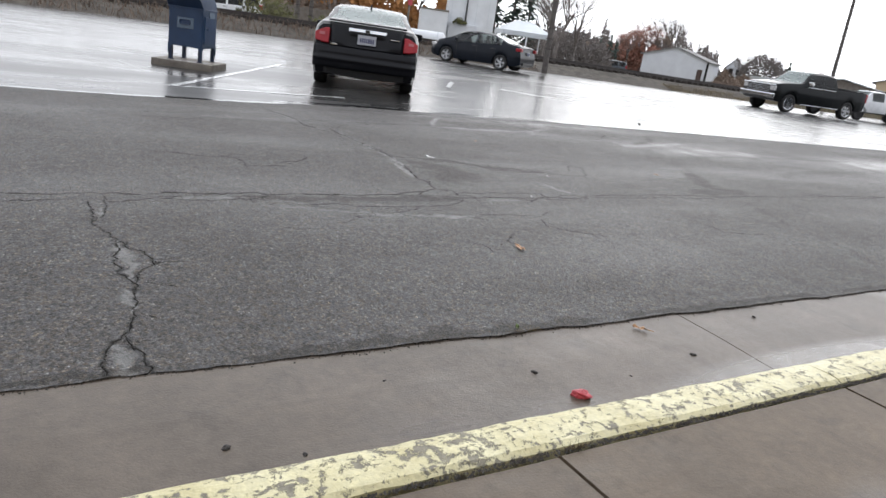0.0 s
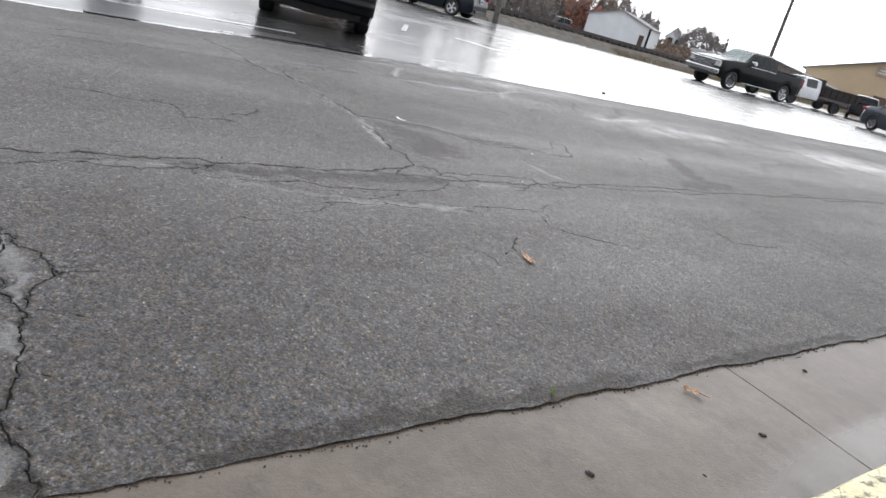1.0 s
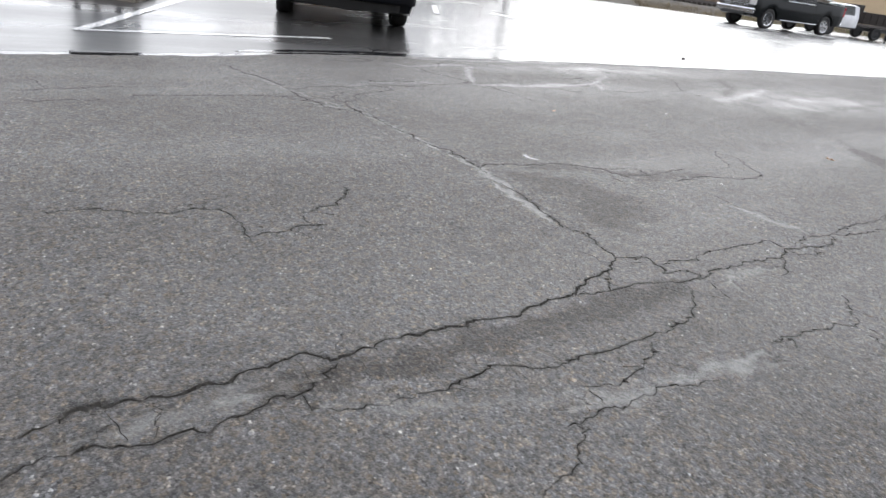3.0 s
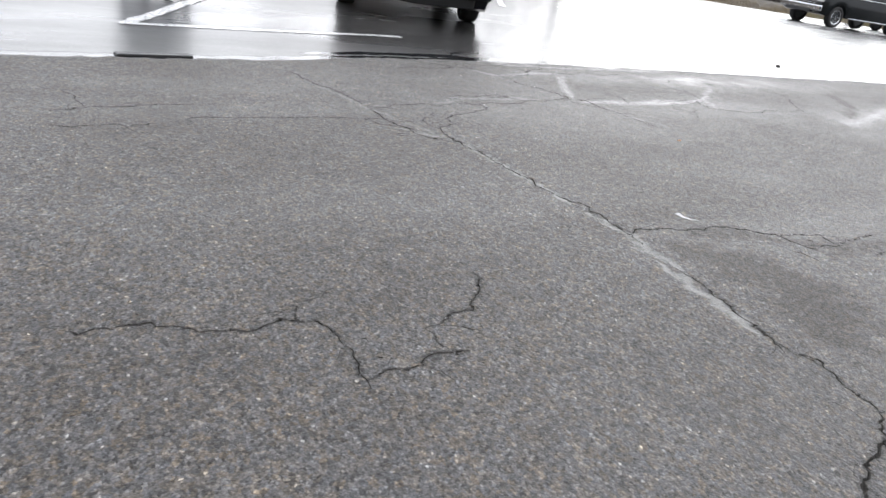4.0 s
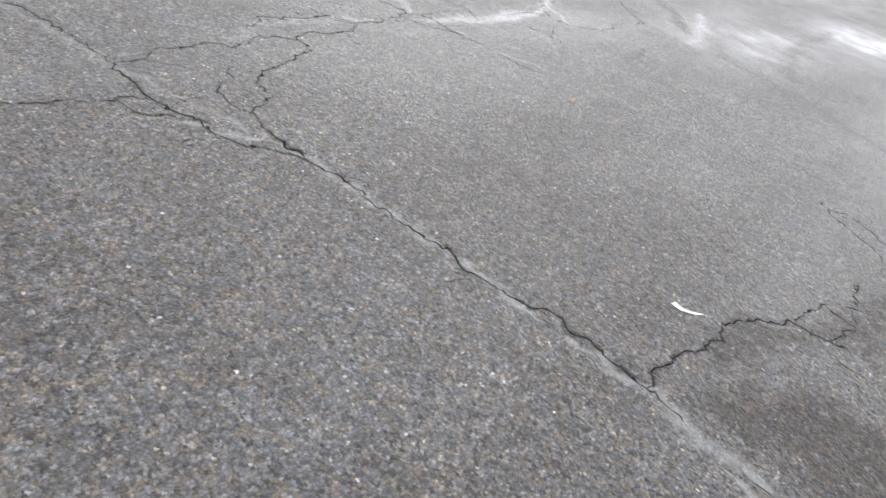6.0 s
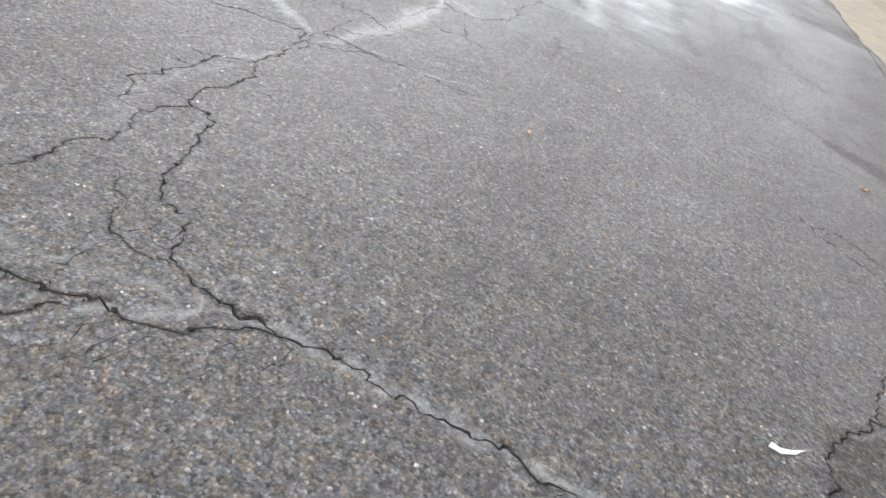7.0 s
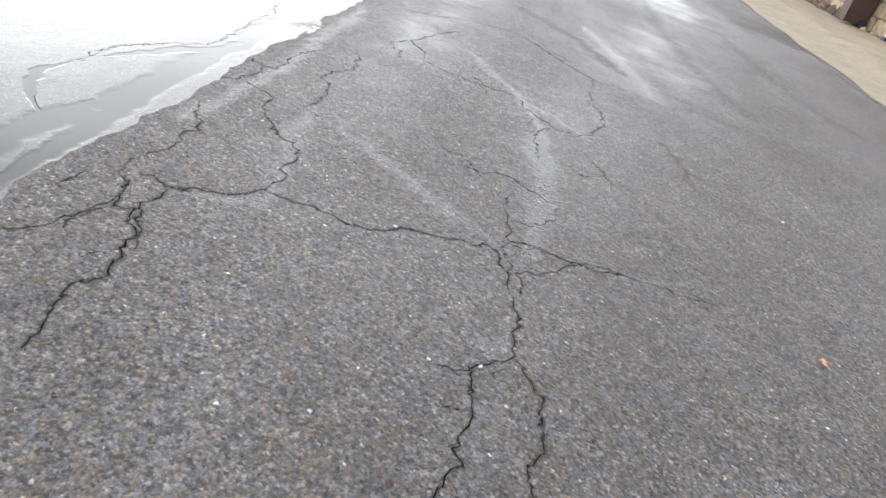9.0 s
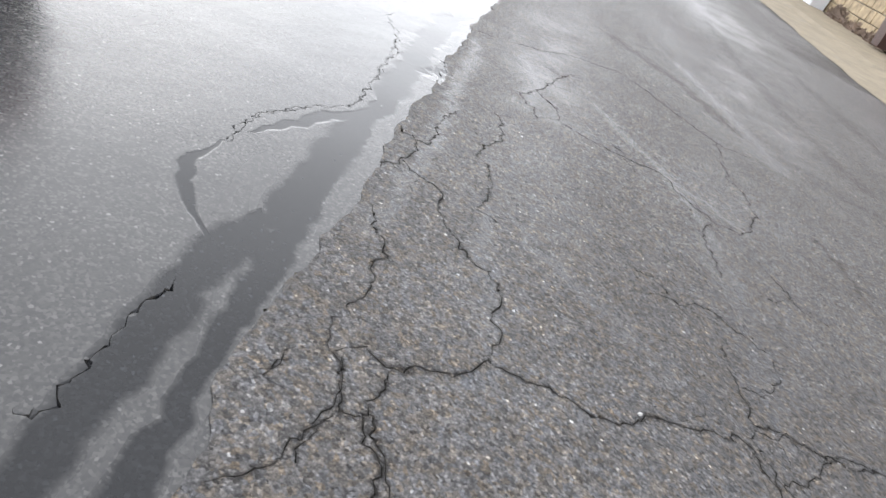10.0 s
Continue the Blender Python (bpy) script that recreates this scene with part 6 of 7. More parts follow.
# buildings
def gabled(name, a, b, depth_way, depth, eave, apex, wall, roof, label, z0=-0.25, overhang=0.3, boards=0):
    """A gabled building whose gable wall runs from a to b."""
    a, b, w = Vector((*a, 0)), Vector((*b, 0)), Vector((*depth_way, 0)).normalized()
    t = thing(name, Matrix.Translation((a.x, a.y, z0 + fall(a.x, a.y))), label, "building")
    b, along = b - a, (b - a).normalized()
    L = b.length
    a = Vector((0, 0, 0))
    up = Vector((0, 0, 1))
    mid = b / 2
    th = 0.2

    def prism(pts, way, thick):
        bm = bmesh.new()
        p = [bm.verts.new(q) for q in pts]
        q = [bm.verts.new(Vector(c) + way * thick) for c in pts]
        bm.faces.new(p), bm.faces.new(q[::-1])
        for i in range(len(p)):
            j = (i + 1) % len(p)
            bm.faces.new((p[i], p[j], q[j], q[i]))
        return bm

    gable = [a, b, b + up * eave, mid + up * apex, a + up * eave]
    part("gable_wall", prism(gable, w, th), wall, t)
    part("gable_wall", prism([p + w * (depth - th) for p in gable], w, th), wall, t)
    part("side_wall", prism([a + w * th, a + w * (depth - th), a + w * (depth - th) + up * eave, a + w * th + up * eave], along, th), wall, t)
    part("side_wall", prism([b + w * th, b + w * (depth - th), b + w * (depth - th) + up * eave, b + w * th + up * eave], -along, th), wall, t)
    slope = (apex - eave) / (L / 2)
    for p0, sgn in ((a, -1), (b, 1)):
        e = p0 + along * sgn * overhang + up * (eave - slope * overhang) - w * overhang
        r = mid + up * apex - w * overhang
        part("roof", prism([e, r, r + w * (depth + 2 * overhang), e + w * (depth + 2 * overhang)], up, 0.12), roof, t)
    for k in range(boards):
        q = a + along * (L * (k + 0.5) / boards) - w * 0.025
        top = eave + (apex - eave) * (1 - abs((k + 0.5) / boards - 0.5) * 2)
        part("batten", bx(bmesh.new(), q + up * (top / 2), (0.05, 0.05, top - 0.1), Matrix.Rotation(math.atan2(along.y, along.x), 4, "Z")), wall, t)
    return t, along, w, L


shed, along, w, L = gabled("white_shed", bearing(45.75, 110), bearing(50.45, 110), (0.86, 0.51), 11, 3.1, 4.5, M["siding"], M["grey_roof"], "white sided shed with a grey shingle roof", -0.1, 0.35, 18)
corner = along * L
box_part("corner_post", corner - w * 0.03 + Vector((0, 0, 1.5)), (0.22, 0.22, 3.0), M["dark_gap"], shed, "dark corner trim")
box_part("door", corner - along * 0.9 - w * 0.04 + Vector((0, 0, 1.0)), (0.5, 0.5, 1.9), M["brown_door"], shed, "dark narrow door")
house, along, w, L = gabled("white_house", bearing(51.7, 135), bearing(53.0, 135), (0.8, 0.6), 7, 2.9, 4.6, M["siding"], M["grey_roof"], "small white house beyond the shed", 0.1)
for k in (0.3, 0.7):
    win = box_part("window", along * L * k - w * 0.05 + Vector((0, 0, 2.3)), (0.5, 0.5, 0.9), M["trim"], house)
    box_part("window_frame", along * L * k - w * 0.12 + Vector((0, 0, 2.85)), (0.6, 0.6, 0.08), M["siding"], win)
gabled("white_garage", bearing(53.0, 118), bearing(59.0, 118), (0.8, 0.6), 6, 1.95, 2.2, M["siding"], M["pale_roof"], "long low white garage wall", 0.0)
gabled("grey_warehouse", bearing(55.6, 92), bearing(63.5, 84), (0.75, 0.66), 10, 1.7, 2.9, M["fence_wood"], M["pale_roof"], "long low grey warehouse with a pale metal roof", 0.05)

shop, along, w, L = gabled("steel_shop", bearing(61.4, 88), bearing(72.1, 88), (0.9, 0.43), 24, 3.3, 6.1, M["tan_wall"], M["grey_roof"], "tan steel workshop with a low gable roof", -0.15, 0.45, 44)
box_part("door", along * L * 0.53 - w * 0.06 + Vector((0, 0, 1.15)), (3.3, 0.12, 2.3), M["brown_door"], shop, "wide brown shed door", 0.02, Matrix.Rotation(math.atan2(along.y, along.x), 4, "Z"))
sign = box_part("gable_sign", along * L * 0.44 - w * 0.1 + Vector((0, 0, 4.65)), (1.8, 0.1, 0.8), M["tan_block"], shop, "grey sign board on the gable", 0.02, Matrix.Rotation(math.atan2(along.y, along.x), 4, "Z"))
for k in range(2):
    box_part("sign_bar", along * L * 0.44 - w * 0.17 + Vector((0, 0, 4.52 + k * 0.26)), (1.4 - 0.3 * k, 0.04, 0.1), M["pale_roof"], sign, "", 0, Matrix.Rotation(math.atan2(along.y, along.x), 4, "Z"))

# white plant buildings and tank
x, y = bearing(29.55, 62)
plant = thing("plant_building", Matrix.Translation((x, y, -0.3)) @ Matrix.Rotation(radians(-30), 4, "Z"), "plain white block building with a weed-grown ledge", "building")
box_part("low_wall", (0, 0, 1.55), (2.3, 4, 3.1), M["white_metal"], plant, "", 0.03)
box_part("coping", (0, 0, 3.15), (2.4, 4.1, 0.14), M["base"], plant, "", 0.02)
x, y = bearing(32.3, 66)
tower = thing("silo_building", Matrix.Translation((x, y, -0.3)) @ Matrix.Rotation(radians(-32), 4, "Z"), "tall white painted silo building", "building")
box_part("wall", (0, 0, 5.0), (4.2, 5, 10), M["white_metal"], tower, "", 0.04)
box_part("annex", (-0.5, -2.7, 1.2), (2.4, 0.7, 2.4), M["siding"], tower, "", 0.03)
rod_part("drain_pipe", (-0.35, -2.6, 2.4), (-0.35, -2.6, 9.0), 0.06, M["trim"], tower)
for k in range(4):
    box_part("seam", (-1.6 + k * 1.05, -2.51, 5), (0.03, 0.03, 9.8), M["pale_roof"], tower)
bush(*bearing(31.6, 62.6), 1.4, 0.6, 0.5, 260, M["olive_leaf"], "weeds growing on a ledge", 2.1, "weeds")
x, y = bearing(29.1, 46)
tank = thing("storage_tank", Matrix.Translation((x, y, -0.2)) @ Matrix.Rotation(radians(-29), 4, "Z"), "white horizontal steel storage tank on saddles", "tank")
bm = rod(bmesh.new(), (-1.1, 0, 0.85), (1.1, 0, 0.85), 0.5, 0.5, 28)
part("shell", bm, M["white_metal"], tank)
for s in (-1, 1):
    part("end_cap", rod(bmesh.new(), (s * 1.1, 0, 0.85), (s * 1.25, 0, 0.85), 0.5, 0.3, 28), M["white_metal"], tank)
    box_part("saddle", (s * 0.75, 0, 0.25), (0.2, 0.9, 0.5), M["base"], tank, "", 0.01)
    part("hoop", rod(bmesh.new(), (s * 0.75 - 0.03, 0, 0.85), (s * 0.75 + 0.03, 0, 0.85), 0.515, 0.515, 28), M["pale_roof"], tank)

# white canopy
x, y = bearing(36.5, 47)
gz = thing("canopy_tent", Matrix.Translation((x, y, -0.15)) @ Matrix.Rotation(radians(-25), 4, "Z"), "white canopy with a pitched fabric roof", "canopy")
bm = bmesh.new()
h = 1.55
base = [bm.verts.new((sx * h, sy * h, 2.05)) for sx, sy in ((-1, -1), (1, -1), (1, 1), (-1, 1))]
low = [bm.verts.new((sx * h, sy * h, 1.78)) for sx, sy in ((-1, -1), (1, -1), (1, 1), (-1, 1))]
ridge = [bm.verts.new((-0.5, 0, 2.72)), bm.verts.new((0.5, 0, 2.72))]
bm.faces.new((base[0], base[1], ridge[1], ridge[0])), bm.faces.new((base[2], base[3], ridge[0], ridge[1]))
bm.faces.new((base[1], base[2], ridge[1])), bm.faces.new((base[3], base[0], ridge[0]))
for i in range(4):
    bm.faces.new((base[i], base[(i + 1) % 4], low[(i + 1) % 4], low[i]))
part("fabric_roof", bm, M["pale_roof"], gz)
for sx in (-1, 0, 1):
    for sy in (-1, 1):
        rod_part("post", (sx * (h - 0.08), sy * (h - 0.08), 0), (sx * (h - 0.08), sy * (h - 0.08), 2.0), 0.05, M["white_metal"], gz, None, 8)
for sx, hh in ((-0.8, 1.1), (0.1, 1.4), (0.9, 0.9)):
    box_part("stored_box", (sx, 0.3, hh / 2), (0.6, 0.5, hh), M["fence_wood"] if sx > 0 else M["siding"], gz, "", 0.02)

# sign post with a small red board
x, y = bearing(27.6, 44)
sp = thing("sign_post", Matrix.Translation((x, y, -0.2)), "slim grey sign post with a small red board", "sign")
rod_part("post", (0, 0, 0), (0, 0, 2.9), 0.06, M["fence_wood"], sp)
box_part("board", (0, -0.08, 2.75), (0.3, 0.03, 0.3), M["wrapper_red"], sp, "red board", 0.02)

# left background: wall, parked white car, white frame
x, y = bearing(4.0, 48)
wall = thing("block_wall", Matrix.Translation((x, y, -0.2)), "long low tan block wall behind the railway", "wall")
for k in range(14):
    box_part("wall_panel", (-17.0 + k * 1.7, 0, 0.9), (1.66, 0.2, 1.8), M["tan_block"], wall, "", 0.01)
for k in range(15):
    box_part("pier", (-17.85 + k * 1.7, 0, 1.0), (0.16, 0.3, 2.0), M["base"], wall, "", 0.01)
small_suv(Matrix.Translation((*bearing(14.0, 46), -0.1)) @ Matrix.Rotation(radians(75), 4, "Z"), "white hatchback parked beyond the railway", M["white_paint"])
x, y = bearing(15.8, 41)
fr = thing("timber_trestle", Matrix.Translation((x, y, -0.15)) @ Matrix.Rotation(radians(-16), 4, "Z"), "small white timber frame standing behind the railway", "trestle")
for x_ in (-0.36, -0.06, 0.3):
    box_part("upright", (x_, 0, 0.65), (0.07, 0.07, 1.3), M["siding"], fr, "", 0.006)
for z_ in (0.55, 1.15):
    box_part("rail", (-0.03, 0, z_), (0.72, 0.05, 0.07), M["siding"], fr, "", 0.006)
x, y = bearing(20.5, 52)
fence = thing("wooden_fence", Matrix.Translation((x, y, -0.2)) @ Matrix.Rotation(radians(-21), 4, "Z"), "grey weathered board fence behind the railway", "fence")
bd = None
for k in range(56):
    if bd is None:
        bd = bx(bmesh.new(), (0, 0, 0.85), (0.19, 0.03, 1.7), None, 0.006)
        ob = part("board", bd, M["fence_wood"], fence)
        bd = ob.data
    else:
        ob = part("board", bd, None, fence)
    ob.location = (-6 + k * 0.205, 0, 0.03 * math.sin(k * 1.7))
for z_ in (0.4, 1.3):
    box_part("fence_rail", (-0.35, 0.04, z_), (11.5, 0.05, 0.09), M["fence_wood"], fence)

# parked cars far off beyond the railway
for az, d, paint, lab in ((40.9, 95, "white_paint", "white van-like suv far beyond the railway"), (43.3, 92, "silver_paint", "pale grey car far beyond the railway")):
    x, y = bearing(az, d)
    small_suv(Matrix.Translation((x, y, -0.25 + fall(x, y))) @ Matrix.Rotation(radians(60), 4, "Z"), lab, M[paint])

# trees
for az, d, h, s in ((39.2, 62, 10.5, 1), (38.5, 66, 9.0, 11), (40.6, 70, 9.0, 12), (47.0, 150, 15.5, 2), (48.0, 150, 13, 3), (46.2, 165, 15, 4), (38.2, 80, 9, 5), (49.3, 150, 8.5, 6), (50.3, 160, 8.0, 7)):
    x, y = bearing(az, d)
    tree("bare_tree", x, y, h, "bare grey-brown tree with a fine twiggy crown", s, depth=5, spread=0.8)
for az, d, h, s in ((53.0, 125, 6.6, 21), (54.0, 125, 7.4, 22), (55.0, 127, 7.0, 23), (57.8, 130, 4.6, 24), (55.7, 122, 4.6, 25)):
    x, y = bearing(az, d)
    tree("bare_tree", x, y, h, "dense dark bare tree behind the low garage", s, depth=6, spread=0.95)
for az, d, h, s, mat, lab in ((44.6, 120, 8.2, 31, "rust_leaf", "tree with rust-red autumn leaves"), (45.6, 125, 8.8, 32, "rust_leaf", "tree with rust-red autumn leaves"), (43.9, 118, 5.0, 33, "rust_leaf", "small rust-red autumn tree"),
                              (41.6, 120, 4.6, 34, "brush", "brown-leaved autumn tree beyond the railway"), (40.2, 118, 4.4, 35, "brush", "brown-leaved autumn tree beyond the railway"), (46.9, 128, 7.5, 36, "brush", "brown-leaved autumn tree beyond the railway"), (42.4, 122, 5.0, 37, "brush", "brown-leaved autumn tree beyond the railway"),
                              (26.3, 70, 9.0, 38, "gold_leaf", "tree with orange-brown autumn leaves"), (28.0, 74, 9.5, 39, "gold_leaf", "tree with orange-brown autumn leaves"), (21.8, 60, 7.0, 40, "gold_leaf", "tree with thin yellow-brown leaves"),
                              (38.6, 110, 4.6, 41, "brush", "brown-leaved autumn tree beyond the railway"), (49.6, 135, 5.4, 42, "brush", "brown-leaved autumn tree beyond the railway")):
    x, y = bearing(az, d)
    tree("autumn_tree", x, y, h, lab, s, M[mat], 3600, depth=5, spread=0.8, leaf_size=0.007 * h + 0.03)
for az, d, h, w_, s in ((42.5, 112, 4.6, 1.5, 51), (43.2, 114, 5.2, 1.6, 52), (43.7, 113, 4.4, 1.5, 58), (55.9, 118, 4.9, 1.2, 53), (49.9, 140, 6.0, 1.4, 54)):
    x, y = bearing(az, d)
    fir(x, y, h, w_, "small dark green fir", s)
for az, d, h, w_, s in ((34.2, 66, 12, 2.2, 55), (35.6, 68, 13, 2.3, 56), (36.8, 72, 11, 2.0, 57)):
    x, y = bearing(az, d)
    fir(x, y, h, w_, "tall thin fir with gaps between its boughs", s, bare=0.45)



def thicket(az0, az1, d0, d1, height, count, mat, label, thick=0.06, long=0.5, dome=False):
    """A belt of leafless trees and saplings: many thin upright twigs with an uneven top."""
    v, f = [], []
    for k in range(count):
        az, d = rnd.uniform(az0, az1), rnd.uniform(d0, d1)
        x, y = bearing(az, d)
        top = height * (0.62 + 0.5 * noise.noise((az * 0.9, d * 0.02, 3)) + 0.35 * noise.noise((az * 3.7, d * 0.05, 8)))
        top *= min(1.0, 0.35 + (az - az0) * 0.8, 0.35 + (az1 - az) * 0.8)
        if dome:
            u = (2 * az - az0 - az1) / (az1 - az0)
            top = height * (0.35 + 0.65 * math.sqrt(max(0.0, 1 - u * u))) * (0.86 + 0.3 * noise.noise((az * 2.1, d * 0.03, 5)))
        z = top * rnd.random() ** 0.8
        s = long * rnd.uniform(0.5, 1.2)
        u = Vector((rnd.gauss(0, 0.8), rnd.gauss(0, 0.8), rnd.uniform(-0.1, 1.0))).normalized() * s
        q = u.cross(Vector((x, y, 0)).normalized()).normalized() * thick * rnd.uniform(0.6, 1.5)
        c = Vector((x, y, z + fall(x, y) - 0.2))
        n = len(v)
        v += [c - u, c - q, c + u, c + q]
        f.append((n, n + 1, n + 2, n + 3))
    tagged(new("thicket", mesh_of("thicket", v, f, mat)), label, "trees", kind="stuff")


thicket(-8, 24, 58, 74, 4.2, 6000, M["brush"], "brown thinning trees behind the wall", 0.14, 0.4)
thicket(18.5, 31, 66, 80, 7.0, 4500, M["gold_leaf"], "orange-brown trees behind the fence", 0.16, 0.4)
thicket(36.5, 51.5, 128, 150, 8.6, 24000, M["twig"], "hazy belt of bare grey-brown trees")
thicket(36.5, 43.5, 88, 110, 5.4, 11000, M["bark"], "dark leafless saplings beyond the railway")
thicket(52.6, 56.1, 126, 132, 6.2, 3000, M["bark"], "dense dark twiggy tree behind the garage", 0.05, 0.5, dome=True)
thicket(57.5, 59.0, 126, 130, 4.4, 2400, M["rust_leaf"], "small rust-brown tree behind the garage", 0.1, 0.4, dome=True)
thicket(50.8, 61.0, 78, 86, 2.6, 4500, M["brush"], "brown weeds and brush beyond the railway", 0.05, 0.5)
thicket(43.3, 47.5, 122, 132, 7.8, 3600, M["rust_leaf"], "rust-brown leafy trees behind the shed", 0.16, 0.45)

# distant wooded skyline
v, f = [], []
for k in range(30000):
    az = rnd.uniform(-30, 100)
    d = rnd.uniform(190, 260)
    x, y = bearing(az, d)
    hmax = 6.0 + 3.5 * noise.noise((az * 0.25, 0, 0)) + 2.0 * noise.noise((az * 1.3, 4, 0))
    hmax *= 0.55 if az > 51 else 1.0
    z = rnd.random() ** 1.5 * max(1.5, hmax) - 1.0
    s = rnd.uniform(0.2, 0.6)
    u = Vector((rnd.uniform(-1, 1), rnd.uniform(-1, 1), rnd.uniform(-0.2, 1.4))).normalized() * s
    q = u.cross(Vector((x, y, 0)).normalized()).normalized() * s * 0.5
    c = Vector((x, y, z))
    n = len(v)
    v += [c - u, c - q, c + u, c + q]
    f.append((n, n + 1, n + 2, n + 3))
tagged(new("distant_woods", mesh_of("distant_woods", v, f, M["twig"])), "distant grey-brown wooded skyline", "woods", kind="stuff")


# ---- on the lot: mailbox and painted lines ----
def mailbox(m):
    t = thing("mailbox", m, "blue street collection mailbox on a low concrete footing", "mailbox")
    W, D = 0.56, 0.56
    # body: a rounded-top side outline drawn across the width
    side = [(-D / 2, 0.30), (D / 2, 0.30), (D / 2, 0.98)]
    side += [(math.cos(a) * D / 2, 0.98 + math.sin(a) * 0.26) for a in np.linspace(0.15, math.pi - 0.15, 11)]
    side += [(-D / 2, 0.98)]
    bm = bmesh.new()
    a = [bm.verts.new((-W / 2, y, z)) for y, z in side]
    b = [bm.verts.new((W / 2, y, z)) for y, z in side]
    bm.faces.new(a), bm.faces.new(b)
    for i in range(len(side)):
        j = (i + 1) % len(side)
        bm.faces.new((a[i], a[j], b[j], b[i]))
    bmesh.ops.recalc_face_normals(bm, faces=bm.faces)
    bmesh.ops.bevel(bm, geom=[e for e in bm.edges if abs(e.verts[0].co.x - e.verts[1].co.x) < 0.001], offset=0.012, segments=2, affect="EDGES")
    body = part("body", bm, M["post_blue"], t)
    # drop chute that leans out over the front
    bm = bmesh.new()
    pts = [(-D / 2 + 0.02, 0.98), (-D / 2 - 0.16, 1.17), (-D / 2 - 0.16, 1.33), (0.0, 1.36), (0.05, 1.1)]
    a = [bm.verts.new((-W / 2 - 0.01, y, z)) for y, z in pts]
    b = [bm.verts.new((W / 2 + 0.01, y, z)) for y, z in pts]
    bm.faces.new(a), bm.faces.new(b)
    for i in range(5):
        bm.faces.new((a[i], a[(i + 1) % 5], b[(i + 1) % 5], b[i]))
    part("chute", bm, M["post_blue"], t, "blue drop chute")
    box_part("slot", (0, -D / 2 - 0.165, 1.25), (0.42, 0.02, 0.07), M["dark_gap"], t)
    for x in (-1, 1):
        for y in (-1, 1):
            leg = bx(bmesh.new(), (x * (W / 2 - 0.035), y * (D / 2 - 0.035), 0.185), (0.055, 0.055, 0.31), None, 0.006)
            part("leg", leg, M["post_dark"], t)
            box_part("foot", (x * (W / 2 - 0.035), y * (D / 2 - 0.035), 0.045), (0.08, 0.08, 0.02), M["post_dark"], t, "", 0.004)
    # skirts that curve down into the legs
    for turn in range(4):
        v, f, n = [], [], 20
        for i in range(n + 1):
            x = -W / 2 + W * i / n
            low = 0.315 - 0.16 * (abs(x) / (W / 2)) ** 7
            v += [(x, y, z) for y, z in ((-D / 2 - 0.004, 0.34), (-D / 2 - 0.004, low), (-D / 2 + 0.012, low), (-D / 2 + 0.012, 0.34))]
        for i in range(n):
            f += [(i * 4 + k, i * 4 + (k + 1) % 4, i * 4 + 4 + (k + 1) % 4, i * 4 + 4 + k) for k in range(4)]
        part("skirt", mesh_of("skirt", v, f, M["post_blue"]), None, t).rotation_euler = (0, 0, turn * math.pi / 2)
    decal = box_part("decal", (0.0, -D / 2 - 0.004, 0.72), (0.27, 0.006, 0.19), M["decal"], body, "pale blue and white decal", 0.01)
    box_part("decal_shape", (0.0, -D / 2 - 0.0085, 0.735), (0.17, 0.004, 0.10), M["decal_blue"], decal, "", 0.03)
    door = box_part("side_door", (W / 2 + 0.008, 0.0, 0.62), (0.014, 0.42, 0.5), M["post_blue"], t, "flush steel side door", 0.006)
    rod_part("door_lock", (W / 2 + 0.014, -0.14, 0.66), (W / 2 + 0.03, -0.14, 0.66), 0.018, M["chrome"], door, None, 10)
    box_part("door_notice", (W / 2 + 0.017, 0.04, 0.9), (0.006, 0.2, 0.1), M["decal"], door)
    box_part("rim_band", (0, 0, 0.985), (W + 0.02, D + 0.02, 0.03), M["post_blue"], t, "", 0.006)
    return t


FOOT = Matrix.Translation((2.62, 12.5, -0.01)) @ Matrix.Rotation(radians(-31), 4, "Z")
footing = part("concrete_footing", bx(bmesh.new(), (0, 0, 0.05), (0.96, 0.82, 0.13), None, 0.018), M["base"])
footing.matrix_world = FOOT
tagged(footing, "low worn concrete footing slab on the lot", "footing")
mailbox(FOOT @ Matrix.Translation((0.02, 0.02, 0.078)) @ Matrix.Rotation(radians(-5), 4, "Z") @ Matrix.Diagonal((1, 1, 0.87, 1)))


def stripe(points, width, label="worn white parking stripe"):
    """A painted line on the lot, a little ragged at its edges."""
    v, f = [], []
    pts = [Vector((*p, 0)) for p in points]
    line = []
    for a, b in zip(pts, pts[1:]):
        n = max(2, int((b - a).length / 0.08))
        line += [a.lerp(b, k / n) for k in range(n)]
    line.append(pts[-1])
    for i, p in enumerate(line):
        d = (line[min(i + 1, len(line) - 1)] - line[max(i - 1, 0)]).normalized()
        s = Vector((-d.y, d.x, 0))
        w = width / 2 * (1 + 0.25 * noise.noise((p.x * 5, p.y * 5, 2)))
        for k in (-1, 1):
            q = p + s * w * k
            v.append((q.x, q.y, lot_top(q.x, q.y) + fall(q.x, q.y) + 0.004))
    f = [(2 * i, 2 * i + 2, 2 * i + 3, 2 * i + 1) for i in range(len(line) - 1)]
    tagged(new("painted_line", mesh_of("painted_line", v, f, M["line"])), label, "road marking", "painted lot lines", "structure")


